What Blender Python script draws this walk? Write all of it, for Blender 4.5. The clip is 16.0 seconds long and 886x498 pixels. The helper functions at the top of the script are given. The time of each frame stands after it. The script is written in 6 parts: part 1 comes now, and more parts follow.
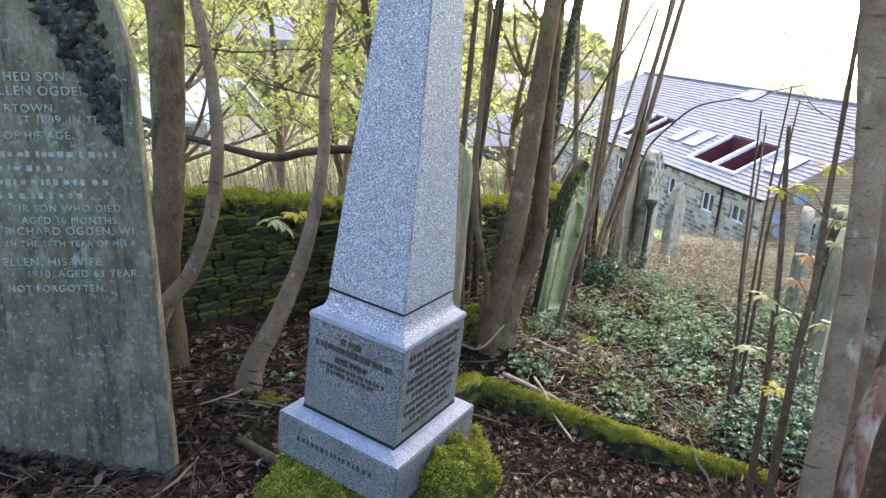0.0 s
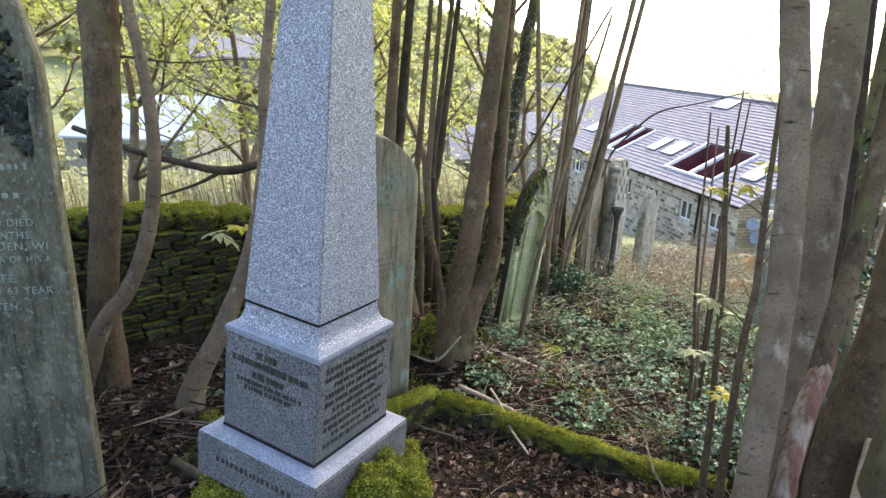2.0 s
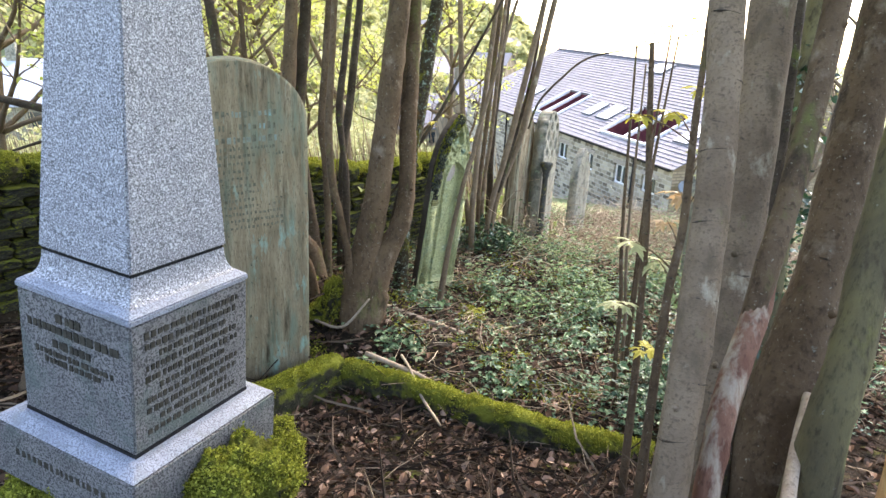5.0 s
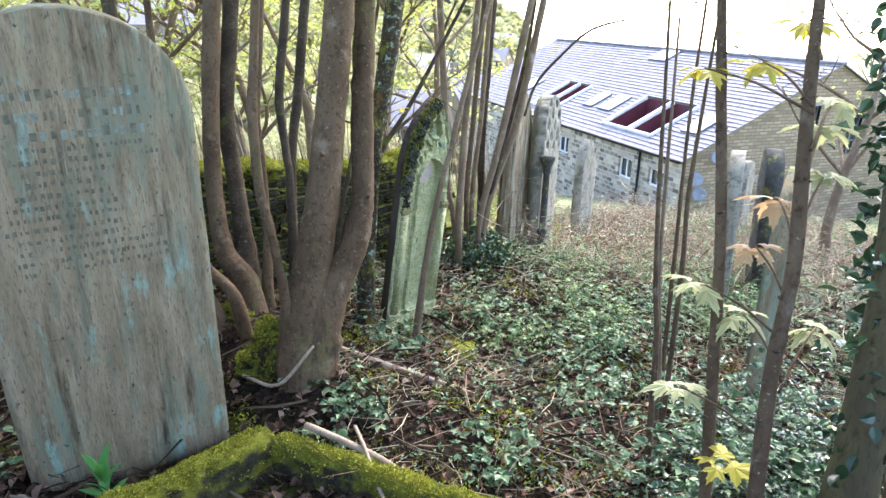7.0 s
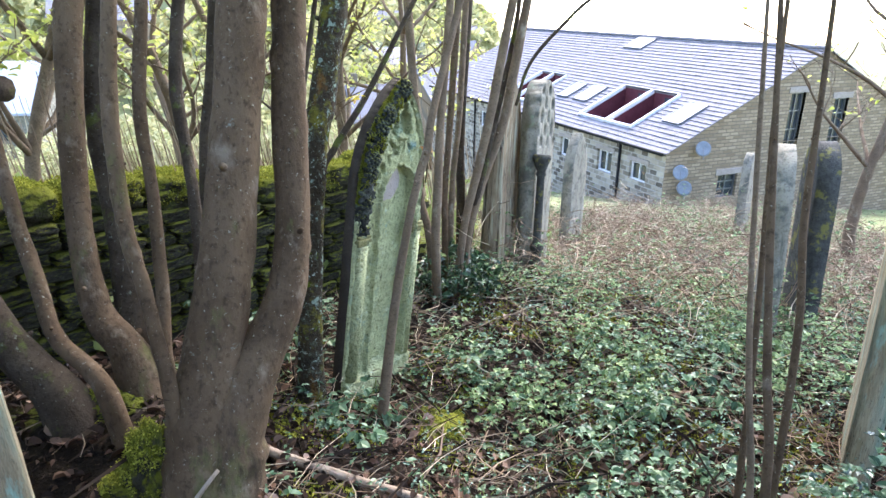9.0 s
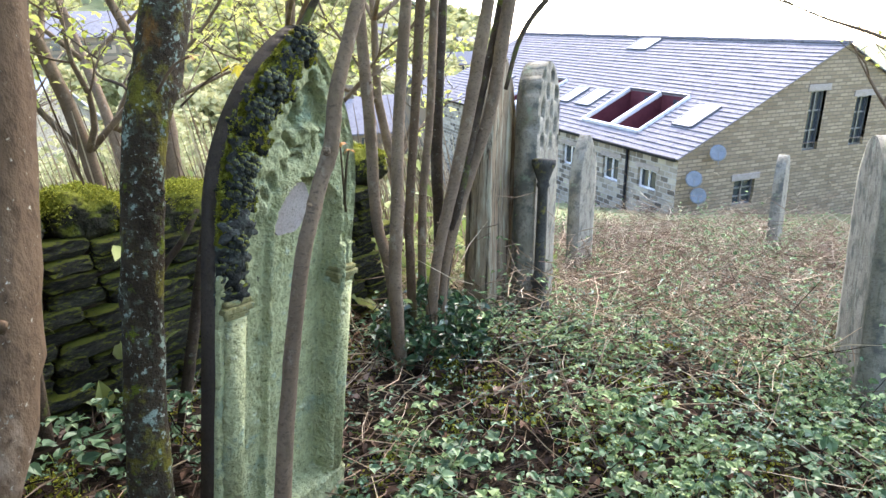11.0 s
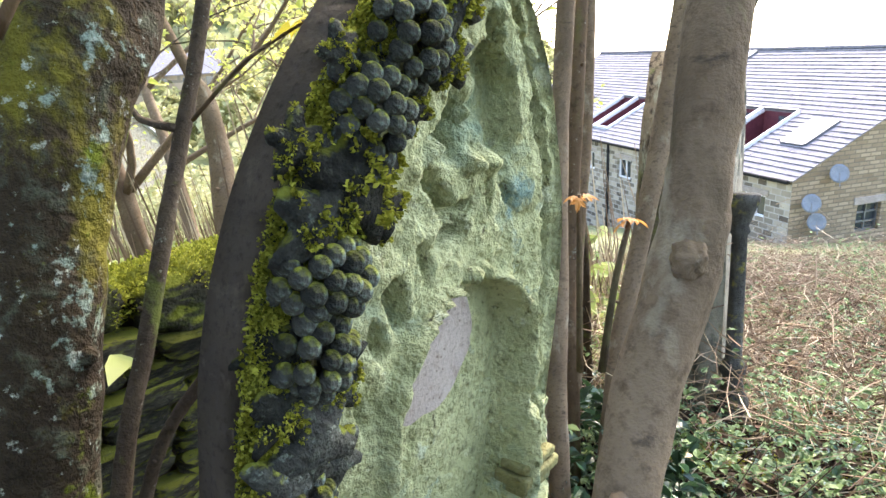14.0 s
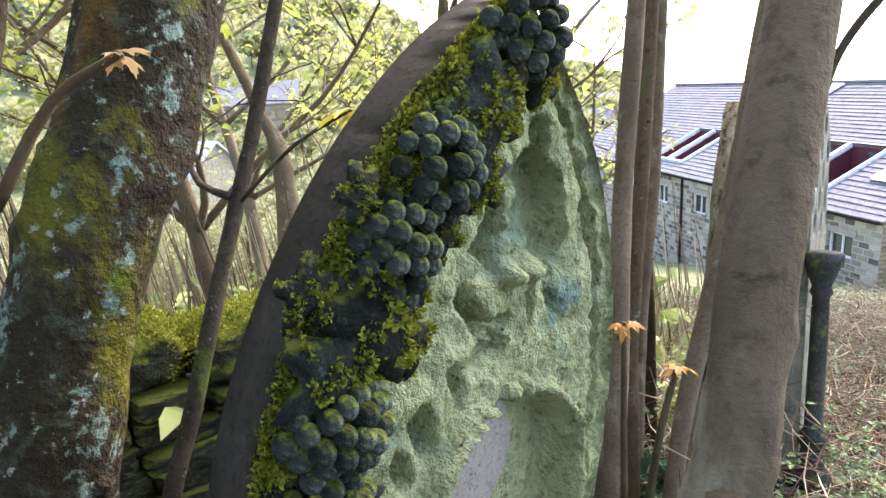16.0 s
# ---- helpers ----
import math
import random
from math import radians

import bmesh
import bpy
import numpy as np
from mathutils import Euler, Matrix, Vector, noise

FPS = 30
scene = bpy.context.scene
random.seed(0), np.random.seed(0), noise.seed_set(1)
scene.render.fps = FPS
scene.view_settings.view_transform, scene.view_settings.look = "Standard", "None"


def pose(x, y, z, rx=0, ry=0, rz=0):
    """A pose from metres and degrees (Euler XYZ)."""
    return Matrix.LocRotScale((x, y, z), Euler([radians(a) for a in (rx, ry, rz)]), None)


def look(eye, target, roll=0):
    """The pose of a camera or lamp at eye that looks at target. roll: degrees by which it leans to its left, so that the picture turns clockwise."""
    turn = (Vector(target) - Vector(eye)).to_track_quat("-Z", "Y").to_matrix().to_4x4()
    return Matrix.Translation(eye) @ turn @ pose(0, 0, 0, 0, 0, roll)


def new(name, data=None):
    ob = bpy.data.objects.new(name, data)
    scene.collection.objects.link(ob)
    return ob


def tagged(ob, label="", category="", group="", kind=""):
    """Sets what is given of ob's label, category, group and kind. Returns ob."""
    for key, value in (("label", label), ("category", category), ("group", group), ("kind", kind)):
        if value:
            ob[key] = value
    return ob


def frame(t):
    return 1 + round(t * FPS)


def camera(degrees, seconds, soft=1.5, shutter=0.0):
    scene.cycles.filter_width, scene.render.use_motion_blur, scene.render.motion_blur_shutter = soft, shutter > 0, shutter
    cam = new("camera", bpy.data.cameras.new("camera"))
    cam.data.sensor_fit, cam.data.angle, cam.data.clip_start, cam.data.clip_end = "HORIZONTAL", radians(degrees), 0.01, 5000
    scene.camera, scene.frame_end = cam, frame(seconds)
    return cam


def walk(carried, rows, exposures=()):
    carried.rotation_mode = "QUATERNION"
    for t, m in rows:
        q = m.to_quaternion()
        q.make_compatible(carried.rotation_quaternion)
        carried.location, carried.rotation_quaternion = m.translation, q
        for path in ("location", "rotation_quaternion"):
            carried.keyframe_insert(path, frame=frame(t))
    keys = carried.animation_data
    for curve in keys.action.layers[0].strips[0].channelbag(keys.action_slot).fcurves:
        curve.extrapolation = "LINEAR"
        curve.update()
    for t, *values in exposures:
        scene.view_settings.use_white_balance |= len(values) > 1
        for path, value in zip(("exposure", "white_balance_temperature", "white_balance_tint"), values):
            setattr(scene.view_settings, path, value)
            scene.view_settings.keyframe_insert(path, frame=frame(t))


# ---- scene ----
cam = camera(68.6, 16.0)
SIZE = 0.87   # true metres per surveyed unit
PATH = [
    (0, (0.309, -0.633, 1.775), (0.259, 1.294, 1.24), 2.0),
    (0.5, (0.328, -0.638, 1.789), (0.314, 1.294, 1.274), 1.6),
    (1, (0.326, -0.626, 1.798), (0.326, 1.311, 1.298), 1.3),
    (1.5, (0.389, -0.598, 1.777), (0.383, 1.34, 1.286), 0.9),
    (2, (0.64, -0.518, 1.713), (0.625, 1.421, 1.222), 1.0),
    (2.5, (0.815, -0.5, 1.655), (0.806, 1.438, 1.162), 0.9),
    (3, (0.889, -0.485, 1.601), (0.908, 1.449, 1.094), 1.1),
    (3.5, (0.824, -0.397, 1.553), (0.89, 1.529, 1.02), 1.5),
    (4, (0.721, -0.298, 1.511), (0.855, 1.618, 0.951), 2.1),
    (4.2, (0.736, -0.286, 1.508), (0.889, 1.625, 0.939), 2.4),
    (6.3, (1.316, 1.022, 1.191), (1.469, 2.932, 0.62), -0.5),
    (6.5, (1.312, 1.151, 1.227), (1.468, 3.061, 0.653), -0.4),
    (7, (1.305, 1.464, 1.159), (1.457, 3.374, 0.583), -0.3),
    (7.5, (1.35, 1.969, 1.081), (1.517, 3.872, 0.49), 0.0),
    (8, (1.395, 2.259, 1.041), (1.603, 4.155, 0.441), -0.3),
    (8.5, (1.416, 2.689, 1.059), (1.647, 4.582, 0.455), -0.7),
    (9, (1.417, 2.96, 0.996), (1.655, 4.855, 0.403), -1.0),
    (9.5, (1.548, 3.309, 0.865), (1.796, 5.203, 0.271), -1.0),
    (9.7, (1.606, 3.407, 0.866), (1.86, 5.3, 0.273), -1.6),
    (11.8, (1.896, 5.063, 0.601), (2.113, 6.974, 0.054), -1.9),
    (12, (1.898, 5.158, 0.59), (2.106, 7.069, 0.038), -1.4),
    (12.5, (1.778, 5.418, 0.574), (1.941, 7.338, 0.038), -2.3),
    (13, (1.664, 5.607, 0.562), (1.776, 7.537, 0.049), -3.4),
    (13.5, (1.604, 5.781, 0.581), (1.671, 7.718, 0.085), -4.0),
    (14, (1.594, 5.903, 0.591), (1.626, 7.846, 0.118), -4.2),
    (14.5, (1.604, 5.944, 0.637), (1.603, 7.892, 0.184), -4.0),
    (15, (1.603, 5.959, 0.667), (1.573, 7.913, 0.243), -3.9),
    (15.5, (1.616, 5.949, 0.696), (1.556, 7.909, 0.299), -3.8),
    (16, (1.641, 5.973, 0.687), (1.473, 7.93, 0.312), -3.8),
]
walk(cam, [(t, look(Vector(eye) * SIZE, Vector(target) * SIZE, roll)) for t, eye, target, roll in PATH],
     [(0, 2.95, 7150, 17), (2.0, 2.72, 7500, 17), (3.5, 2.84, 8300, 15), (6.5, 3.25, 7000, 17), (9.5, 3.08, 6600, 17), (12.5, 2.95, 7500, 16), (13.2, 3.05, 7700, 16), (14.6, 3.36, 7450, 17), (16, 2.92, 7250, 17)])

# ---- light: overcast spring sky ----
world = bpy.data.worlds.new("world")
scene.world = world
world.use_nodes = True
wn = world.node_tree
sky = wn.nodes.new("ShaderNodeTexSky")
sky.sky_type, sky.sun_disc = "NISHITA", False
sky.sun_elevation, sky.sun_rotation = radians(48), radians(35)
sky.air_density, sky.dust_density, sky.ozone_density = 1.0, 1.2, 1.5
wn.links.new(sky.outputs[0], wn.nodes["Background"].inputs[0])
wn.nodes["Background"].inputs[1].default_value = 0.15
sun = new("sun", bpy.data.lights.new("sun", "SUN"))
sun.data.energy, sun.data.angle, sun.data.color = 1.1, radians(30), (1.0, 0.95, 0.88)
sun.matrix_basis = look((6, 9, 12), (0, 0, 0))

# ---- materials ----
def mat(name, c1, c2, scale=8.0, rough=0.85, bump=0.3, fine=60.0, c3=None, scale3=2.0, cut3=(0.5, 0.62), metal=0.0, stretch=None, by_piece=0.0, spec=0.12, grain=(0.52, 0.75), dark_k=0.55, layers=()):
    """Two-tone procedural surface: broad blotches, fine grain, an optional third colour in patches, further layers (kind, colour, scale, low, high, stretch), and relief."""
    m = bpy.data.materials.new(name)
    m.use_nodes = True
    t = m.node_tree
    N, L = t.nodes, t.links
    b = N["Principled BSDF"]
    b.inputs["Roughness"].default_value, b.inputs["Metallic"].default_value = rough, metal
    b.inputs["Specular IOR Level"].default_value = spec
    co = N.new("ShaderNodeTexCoord").outputs["Object"]
    if stretch:
        mp = N.new("ShaderNodeMapping")
        mp.inputs["Scale"].default_value = stretch
        L.new(co, mp.inputs[0])
        co = mp.outputs[0]
    def noi(sc, det=6.0):
        n = N.new("ShaderNodeTexNoise")
        n.inputs["Scale"].default_value, n.inputs["Detail"].default_value = sc, det
        n.inputs["Roughness"].default_value = 0.65
        L.new(co, n.inputs["Vector"])
        return n.outputs["Fac"]
    def rng(v, lo, hi):
        r = N.new("ShaderNodeMapRange")
        r.inputs[1].default_value, r.inputs[2].default_value = lo, hi
        L.new(v, r.inputs[0])
        return r.outputs[0]
    def mix(f, a, bb):
        x = N.new("ShaderNodeMix")
        x.data_type = "RGBA"
        L.new(f, x.inputs["Factor"])
        for k, v in (("A", a), ("B", bb)):
            sock = [q for q in x.inputs if q.name == k and q.type == "RGBA"][0]
            if isinstance(v, tuple):
                sock.default_value = (*v, 1)
            else:
                L.new(v, sock)
        return [q for q in x.outputs if q.type == "RGBA"][0]
    broad, grain_n = noi(scale), noi(fine, 4.0)
    col = mix(rng(broad, 0.35, 0.65), c1, c2)
    dark = tuple(v * dark_k for v in c1)
    col = mix(rng(grain_n, *grain), col, dark)
    if c3:
        col = mix(rng(noi(scale3), *cut3), col, c3)
    for kind, colour, sc_, lo_, hi_, st_ in layers:
        v = N.new("ShaderNodeMapping")
        v.inputs["Scale"].default_value = st_ or (1, 1, 1)
        L.new(N.new("ShaderNodeTexCoord").outputs["Object"], v.inputs[0])
        if kind == "spots":      # round flecks of uneven size
            n = N.new("ShaderNodeTexVoronoi")
            n.inputs["Scale"].default_value = sc_
            L.new(v.outputs[0], n.inputs["Vector"])
            q = n.outputs["Distance"]
        elif kind == "top":      # growth that settles on upper faces
            n = N.new("ShaderNodeTexNoise")
            n.inputs["Scale"].default_value, n.inputs["Detail"].default_value = sc_, 5.0
            L.new(v.outputs[0], n.inputs["Vector"])
            sp_ = N.new("ShaderNodeSeparateXYZ")
            L.new(N.new("ShaderNodeNewGeometry").outputs["Normal"], sp_.inputs[0])
            a_ = N.new("ShaderNodeMath")
            a_.operation = "MULTIPLY_ADD"
            a_.inputs[1].default_value = 0.35
            L.new(sp_.outputs["Z"], a_.inputs[0]), L.new(n.outputs["Fac"], a_.inputs[2])
            q = a_.outputs[0]
        else:
            n = N.new("ShaderNodeTexNoise")
            n.inputs["Scale"].default_value, n.inputs["Detail"].default_value = sc_, 7.0
            n.inputs["Roughness"].default_value = 0.68
            L.new(v.outputs[0], n.inputs["Vector"])
            q = n.outputs["Fac"]
        fac = rng(q, lo_, hi_)
        col = mix(fac, col, colour)
    if by_piece:
        inf = N.new("ShaderNodeObjectInfo").outputs["Random"]
        hsv = N.new("ShaderNodeHueSaturation")
        mr = N.new("ShaderNodeMapRange")
        mr.inputs[3].default_value, mr.inputs[4].default_value = 1 - by_piece, 1 + by_piece
        L.new(inf, mr.inputs[0])
        L.new(mr.outputs[0], hsv.inputs["Value"])
        L.new(col, hsv.inputs["Color"])
        col = hsv.outputs[0]
    L.new(col, b.inputs["Base Color"])
    if bump:
        ad = N.new("ShaderNodeMath")
        ad.operation = "ADD"
        L.new(broad, ad.inputs[0]), L.new(grain_n, ad.inputs[1])
        bp = N.new("ShaderNodeBump")
        bp.inputs["Strength"].default_value, bp.inputs["Distance"].default_value = bump, 0.02
        L.new(ad.outputs[0], bp.inputs["Height"])
        L.new(bp.outputs[0], b.inputs["Normal"])
    return m

def leaf_mat(name, c1, c2, rough=0.55, trans=0.35, mids=(), spec=0.35):
    """Leaves: each leaf has its own shade between two colours, and lets some light through."""
    m = bpy.data.materials.new(name)
    m.use_nodes = True
    t = m.node_tree
    N, L = t.nodes, t.links
    b = N["Principled BSDF"]
    b.inputs["Roughness"].default_value = rough
    b.inputs["Specular IOR Level"].default_value = spec
    isl = N.new("ShaderNodeNewGeometry").outputs["Random Per Island"]
    ramp = N.new("ShaderNodeValToRGB")
    ramp.color_ramp.elements[0].color, ramp.color_ramp.elements[1].color = (*c1, 1), (*c2, 1)
    for at_, c_ in mids:
        ramp.color_ramp.elements.new(at_).color = (*c_, 1)
    L.new(isl, ramp.inputs[0])
    L.new(ramp.outputs[0], b.inputs["Base Color"])
    tr = N.new("ShaderNodeBsdfTranslucent")
    L.new(ramp.outputs[0], tr.inputs[0])
    mx = N.new("ShaderNodeMixShader")
    mx.inputs[0].default_value = trans
    L.new(b.outputs[0], mx.inputs[1]), L.new(tr.outputs[0], mx.inputs[2])
    L.new(mx.outputs[0], N["Material Output"].inputs[0])
    return m

GRANITE = mat("grey_granite", (0.25, 0.255, 0.275), (0.31, 0.315, 0.335), 6, 0.55, 0.12, 170, (0.50, 0.51, 0.54), 140, (0.53, 0.58), spec=0.4, grain=(0.46, 0.54), dark_k=0.3)
GRANITE_ROUGH = mat("rough_granite", (0.17, 0.165, 0.16), (0.24, 0.23, 0.22), 7, 0.75, 0.45, 120, (0.08, 0.11, 0.095), 5, (0.52, 0.75), grain=(0.47, 0.57), dark_k=0.35)
GRANITE_POLISHED = mat("pale_granite_ledge", (0.24, 0.255, 0.295), (0.31, 0.33, 0.37), 6, 0.6, 0.12, 160, (0.17, 0.18, 0.19), 9, (0.55, 0.7), spec=0.25, grain=(0.47, 0.58), dark_k=0.5)
STONE_DARK = mat("dark_weathered_sandstone", (0.085, 0.078, 0.048), (0.16, 0.148, 0.098), 5, 0.9, 0.5, 70, (0.20, 0.20, 0.14), 9, (0.54, 0.68), stretch=(1, 1, 0.6), layers=(
    ("noise", (0.045, 0.042, 0.033), 7, 0.52, 0.66, (2.2, 2.2, 0.3)), ("noise", (0.20, 0.235, 0.20), 26, 0.56, 0.66, None), ("noise", (0.16, 0.27, 0.24), 11, 0.63, 0.72, (1, 1, 0.5)), ("noise", (0.30, 0.32, 0.28), 60, 0.64, 0.70, None)))
STONE_GREEN = mat("algae_stained_sandstone", (0.20, 0.155, 0.095), (0.37, 0.31, 0.205), 4.5, 0.9, 0.35, 60, (0.20, 0.235, 0.17), 3.4, (0.50, 0.66), stretch=(2.6, 2.6, 0.38), dark_k=0.5, layers=(
    ("noise", (0.065, 0.052, 0.032), 3.2, 0.53, 0.70, (3.2, 3.2, 0.35)), ("noise", (0.26, 0.41, 0.34), 3.6, 0.57, 0.67, (2.0, 2.0, 0.6)), ("noise", (0.36, 0.34, 0.25), 9, 0.60, 0.70, (3, 3, 0.25)), ("noise", (0.30, 0.17, 0.06), 5, 0.68, 0.76, (2, 2, 0.6)), ("noise", (0.05, 0.06, 0.045), 34, 0.60, 0.68, (1, 1, 0.6))))
STONE_PALE = mat("pale_green_lichen_stone", (0.28, 0.305, 0.16), (0.42, 0.44, 0.245), 9, 0.95, 1.0, 48, (0.22, 0.29, 0.20), 5, (0.55, 0.68), layers=(
    ("noise", (0.17, 0.27, 0.24), 8, 0.60, 0.68, None), ("noise", (0.13, 0.115, 0.08), 7, 0.64, 0.74, (1, 1, 0.6)), ("noise", (0.50, 0.53, 0.36), 16, 0.60, 0.70, None), ("noise", (0.09, 0.08, 0.05), 21, 0.66, 0.71, (1.6, 1.6, 0.4)), ("noise", (0.11, 0.12, 0.055), 60, 0.58, 0.68, None), ("noise", (0.06, 0.055, 0.035), 33, 0.655, 0.70, (1, 1, 0.7))))
STONE_STREAK = mat("streaked_headstone", (0.16, 0.12, 0.075), (0.28, 0.22, 0.145), 6, 0.9, 0.4, 45, (0.33, 0.31, 0.22), 7, stretch=(2.2, 2.2, 0.25), layers=(
    ("noise", (0.05, 0.038, 0.026), 8, 0.52, 0.62, (3, 3, 0.15)), ("noise", (0.20, 0.09, 0.05), 5, 0.60, 0.70, (3, 3, 0.2)), ("noise", (0.20, 0.22, 0.08), 4, 0.58, 0.70, (2, 2, 0.5))))
STONE_GREY = mat("grey_headstone", (0.21, 0.195, 0.15), (0.32, 0.30, 0.24), 5, 0.9, 0.4, 60, (0.12, 0.12, 0.10), 8, layers=(("noise", (0.10, 0.10, 0.075), 4, 0.55, 0.68, (2.5, 2.5, 0.3)), ("noise", (0.24, 0.29, 0.21), 6, 0.60, 0.70, None)))
STONE_BLACK = mat("blackened_stone", (0.045, 0.045, 0.04), (0.09, 0.09, 0.08), 12, 0.9, 0.5, 70, (0.17, 0.16, 0.05), 9, (0.56, 0.64))
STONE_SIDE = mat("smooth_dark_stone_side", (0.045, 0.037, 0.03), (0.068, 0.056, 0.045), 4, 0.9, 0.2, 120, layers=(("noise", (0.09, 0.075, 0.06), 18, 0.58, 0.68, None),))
CARVED = mat("carved_mossy_stone", (0.022, 0.023, 0.021), (0.065, 0.072, 0.062), 26, 0.92, 0.7, 110, (0.15, 0.18, 0.15), 40, (0.57, 0.67), by_piece=0.55, layers=(
    ("noise", (0.15, 0.22, 0.19), 30, 0.59, 0.68, None), ("top", (0.17, 0.19, 0.03), 30, 0.68, 0.80, None)))
STONE_CAP = mat("moss_stained_capital", (0.12, 0.115, 0.05), (0.22, 0.21, 0.10), 14, 0.92, 0.6, 70, (0.16, 0.24, 0.18), 12, (0.55, 0.65))
INNER = mat("bare_stone_patch", (0.30, 0.26, 0.235), (0.37, 0.33, 0.30), 7, 0.9, 0.3, 110, layers=(("noise", (0.24, 0.20, 0.175), 40, 0.55, 0.68, None), ("spots", (0.17, 0.14, 0.12), 60, 0.16, 0.1, None)))
MOSS = mat("yellow_green_moss", (0.085, 0.09, 0.016), (0.17, 0.175, 0.035), 16, 1.0, 1.0, 90, (0.035, 0.035, 0.018), 9, (0.55, 0.66), spec=0.05)
WALLSTONE = mat("dark_drystone", (0.022, 0.022, 0.017), (0.062, 0.06, 0.044), 7, 0.9, 0.8, 50, (0.085, 0.10, 0.028), 4, (0.55, 0.66), by_piece=0.4, layers=(("noise", (0.12, 0.125, 0.105), 14, 0.62, 0.70, None), ("top", (0.11, 0.12, 0.02), 9, 0.62, 0.76, None)))
SOIL = mat("leaf_mould_soil", (0.010, 0.008, 0.006), (0.030, 0.022, 0.016), 5, 0.95, 1.0, 46, (0.075, 0.085, 0.018), 2.2, (0.56, 0.66), spec=0.05, layers=(("noise", (0.075, 0.052, 0.036), 30, 0.58, 0.66, None), ("noise", (0.006, 0.005, 0.004), 14, 0.55, 0.63, None)))
KERBSTONE = mat("dark_mossed_kerb_stone", (0.03, 0.029, 0.02), (0.075, 0.07, 0.05), 9, 0.95, 0.9, 60, (0.05, 0.06, 0.02), 12, (0.5, 0.62), spec=0.05, layers=(("top", (0.14, 0.15, 0.025), 9, 0.50, 0.66, None), ("noise", (0.035, 0.04, 0.014), 24, 0.58, 0.66, None)))
BARK = mat("smooth_brown_bark", (0.066, 0.042, 0.024), (0.135, 0.092, 0.056), 3, 0.85, 0.3, 38, (0.20, 0.155, 0.11), 7, (0.58, 0.72), stretch=(1, 1, 0.7), layers=(
    ("noise", (0.10, 0.11, 0.035), 4, 0.56, 0.70, (1, 1, 0.4)), ("noise", (0.035, 0.025, 0.017), 5, 0.56, 0.68, (1, 1, 0.35)), ("noise", (0.19, 0.20, 0.165), 13, 0.66, 0.72, None), ("noise", (0.30, 0.28, 0.22), 58, 0.63, 0.68, None), ("noise", (0.035, 0.026, 0.018), 16, 0.64, 0.70, (0.5, 0.5, 2.2))))
BARK_PALE = mat("pale_grey_brown_bark", (0.125, 0.088, 0.057), (0.205, 0.150, 0.100), 3.5, 0.85, 0.3, 75, (0.085, 0.064, 0.045), 40, (0.60, 0.68), stretch=(0.9, 0.9, 1.1), dark_k=0.6, layers=(
    ("noise", (0.10, 0.075, 0.048), 8, 0.54, 0.66, (1, 1, 0.4)), ("noise", (0.30, 0.26, 0.19), 9, 0.58, 0.70, (1, 1, 0.6)), ("noise", (0.06, 0.046, 0.033), 18, 0.62, 0.69, (0.5, 0.5, 2.0)), ("noise", (0.13, 0.13, 0.05), 6, 0.62, 0.72, (1, 1, 0.5))))
BARK_LICHEN = mat("lichen_covered_bark", (0.028, 0.021, 0.014), (0.062, 0.047, 0.028), 5, 0.9, 0.8, 60, (0.075, 0.08, 0.055), 30, (0.52, 0.64), layers=(
    ("noise", (0.13, 0.12, 0.02), 7, 0.54, 0.62, (1, 1, 0.7)), ("noise", (0.22, 0.29, 0.24), 20, 0.585, 0.63, None), ("noise", (0.34, 0.38, 0.32), 46, 0.60, 0.66, None), ("noise", (0.09, 0.12, 0.012), 12, 0.60, 0.66, None), ("noise", (0.22, 0.10, 0.02), 3, 0.60, 0.72, (1.5, 1.5, 0.25))))
BARK_DARK = mat("dark_wet_bark", (0.036, 0.026, 0.018), (0.08, 0.061, 0.042), 5, 0.85, 0.45, 45, (0.085, 0.10, 0.025), 6, (0.58, 0.68), layers=(("noise", (0.16, 0.175, 0.14), 22, 0.63, 0.70, None), ("noise", (0.26, 0.26, 0.21), 58, 0.64, 0.69, None)))
BARK_GREEN = mat("green_algae_bark", (0.075, 0.062, 0.038), (0.14, 0.12, 0.058), 4, 0.85, 0.3, 40, (0.17, 0.165, 0.045), 3, (0.54, 0.68), stretch=(1, 1, 0.4), layers=(("noise", (0.04, 0.028, 0.018), 5, 0.53, 0.66, (1.5, 1.5, 0.3)), ("noise", (0.22, 0.22, 0.18), 14, 0.66, 0.72, None)))
BARK_ORANGE = mat("orange_algae_bark", (0.30, 0.15, 0.06), (0.42, 0.24, 0.10), 5, 0.85, 0.3, 45)
DEADWOOD = mat("bare_dead_wood", (0.25, 0.19, 0.14), (0.36, 0.29, 0.22), 9, 0.85, 0.35, 60, stretch=(1, 1, 0.4))
REDWOOD = mat("red_brown_split_wood", (0.13, 0.06, 0.04), (0.22, 0.12, 0.08), 10, 0.85, 0.4, 60, (0.30, 0.24, 0.18), 12, stretch=(1, 1, 0.3))
LETTER = mat("worn_pale_lettering", (0.19, 0.21, 0.165), (0.28, 0.33, 0.275), 9, 0.9, 0.3, 60, (0.22, 0.40, 0.38), 6, (0.58, 0.68))
LETTER_WORN = mat("stone_coloured_lettering", (0.10, 0.095, 0.065), (0.22, 0.22, 0.16), 30, 0.9, 0.2)
LETTER_DARK = mat("dark_cut_lettering", (0.030, 0.028, 0.022), (0.075, 0.066, 0.05), 20, 0.9, 0.0)
JOINT = mat("black_joint", (0.012, 0.012, 0.013), (0.02, 0.02, 0.02), 8, 0.7, 0.1)
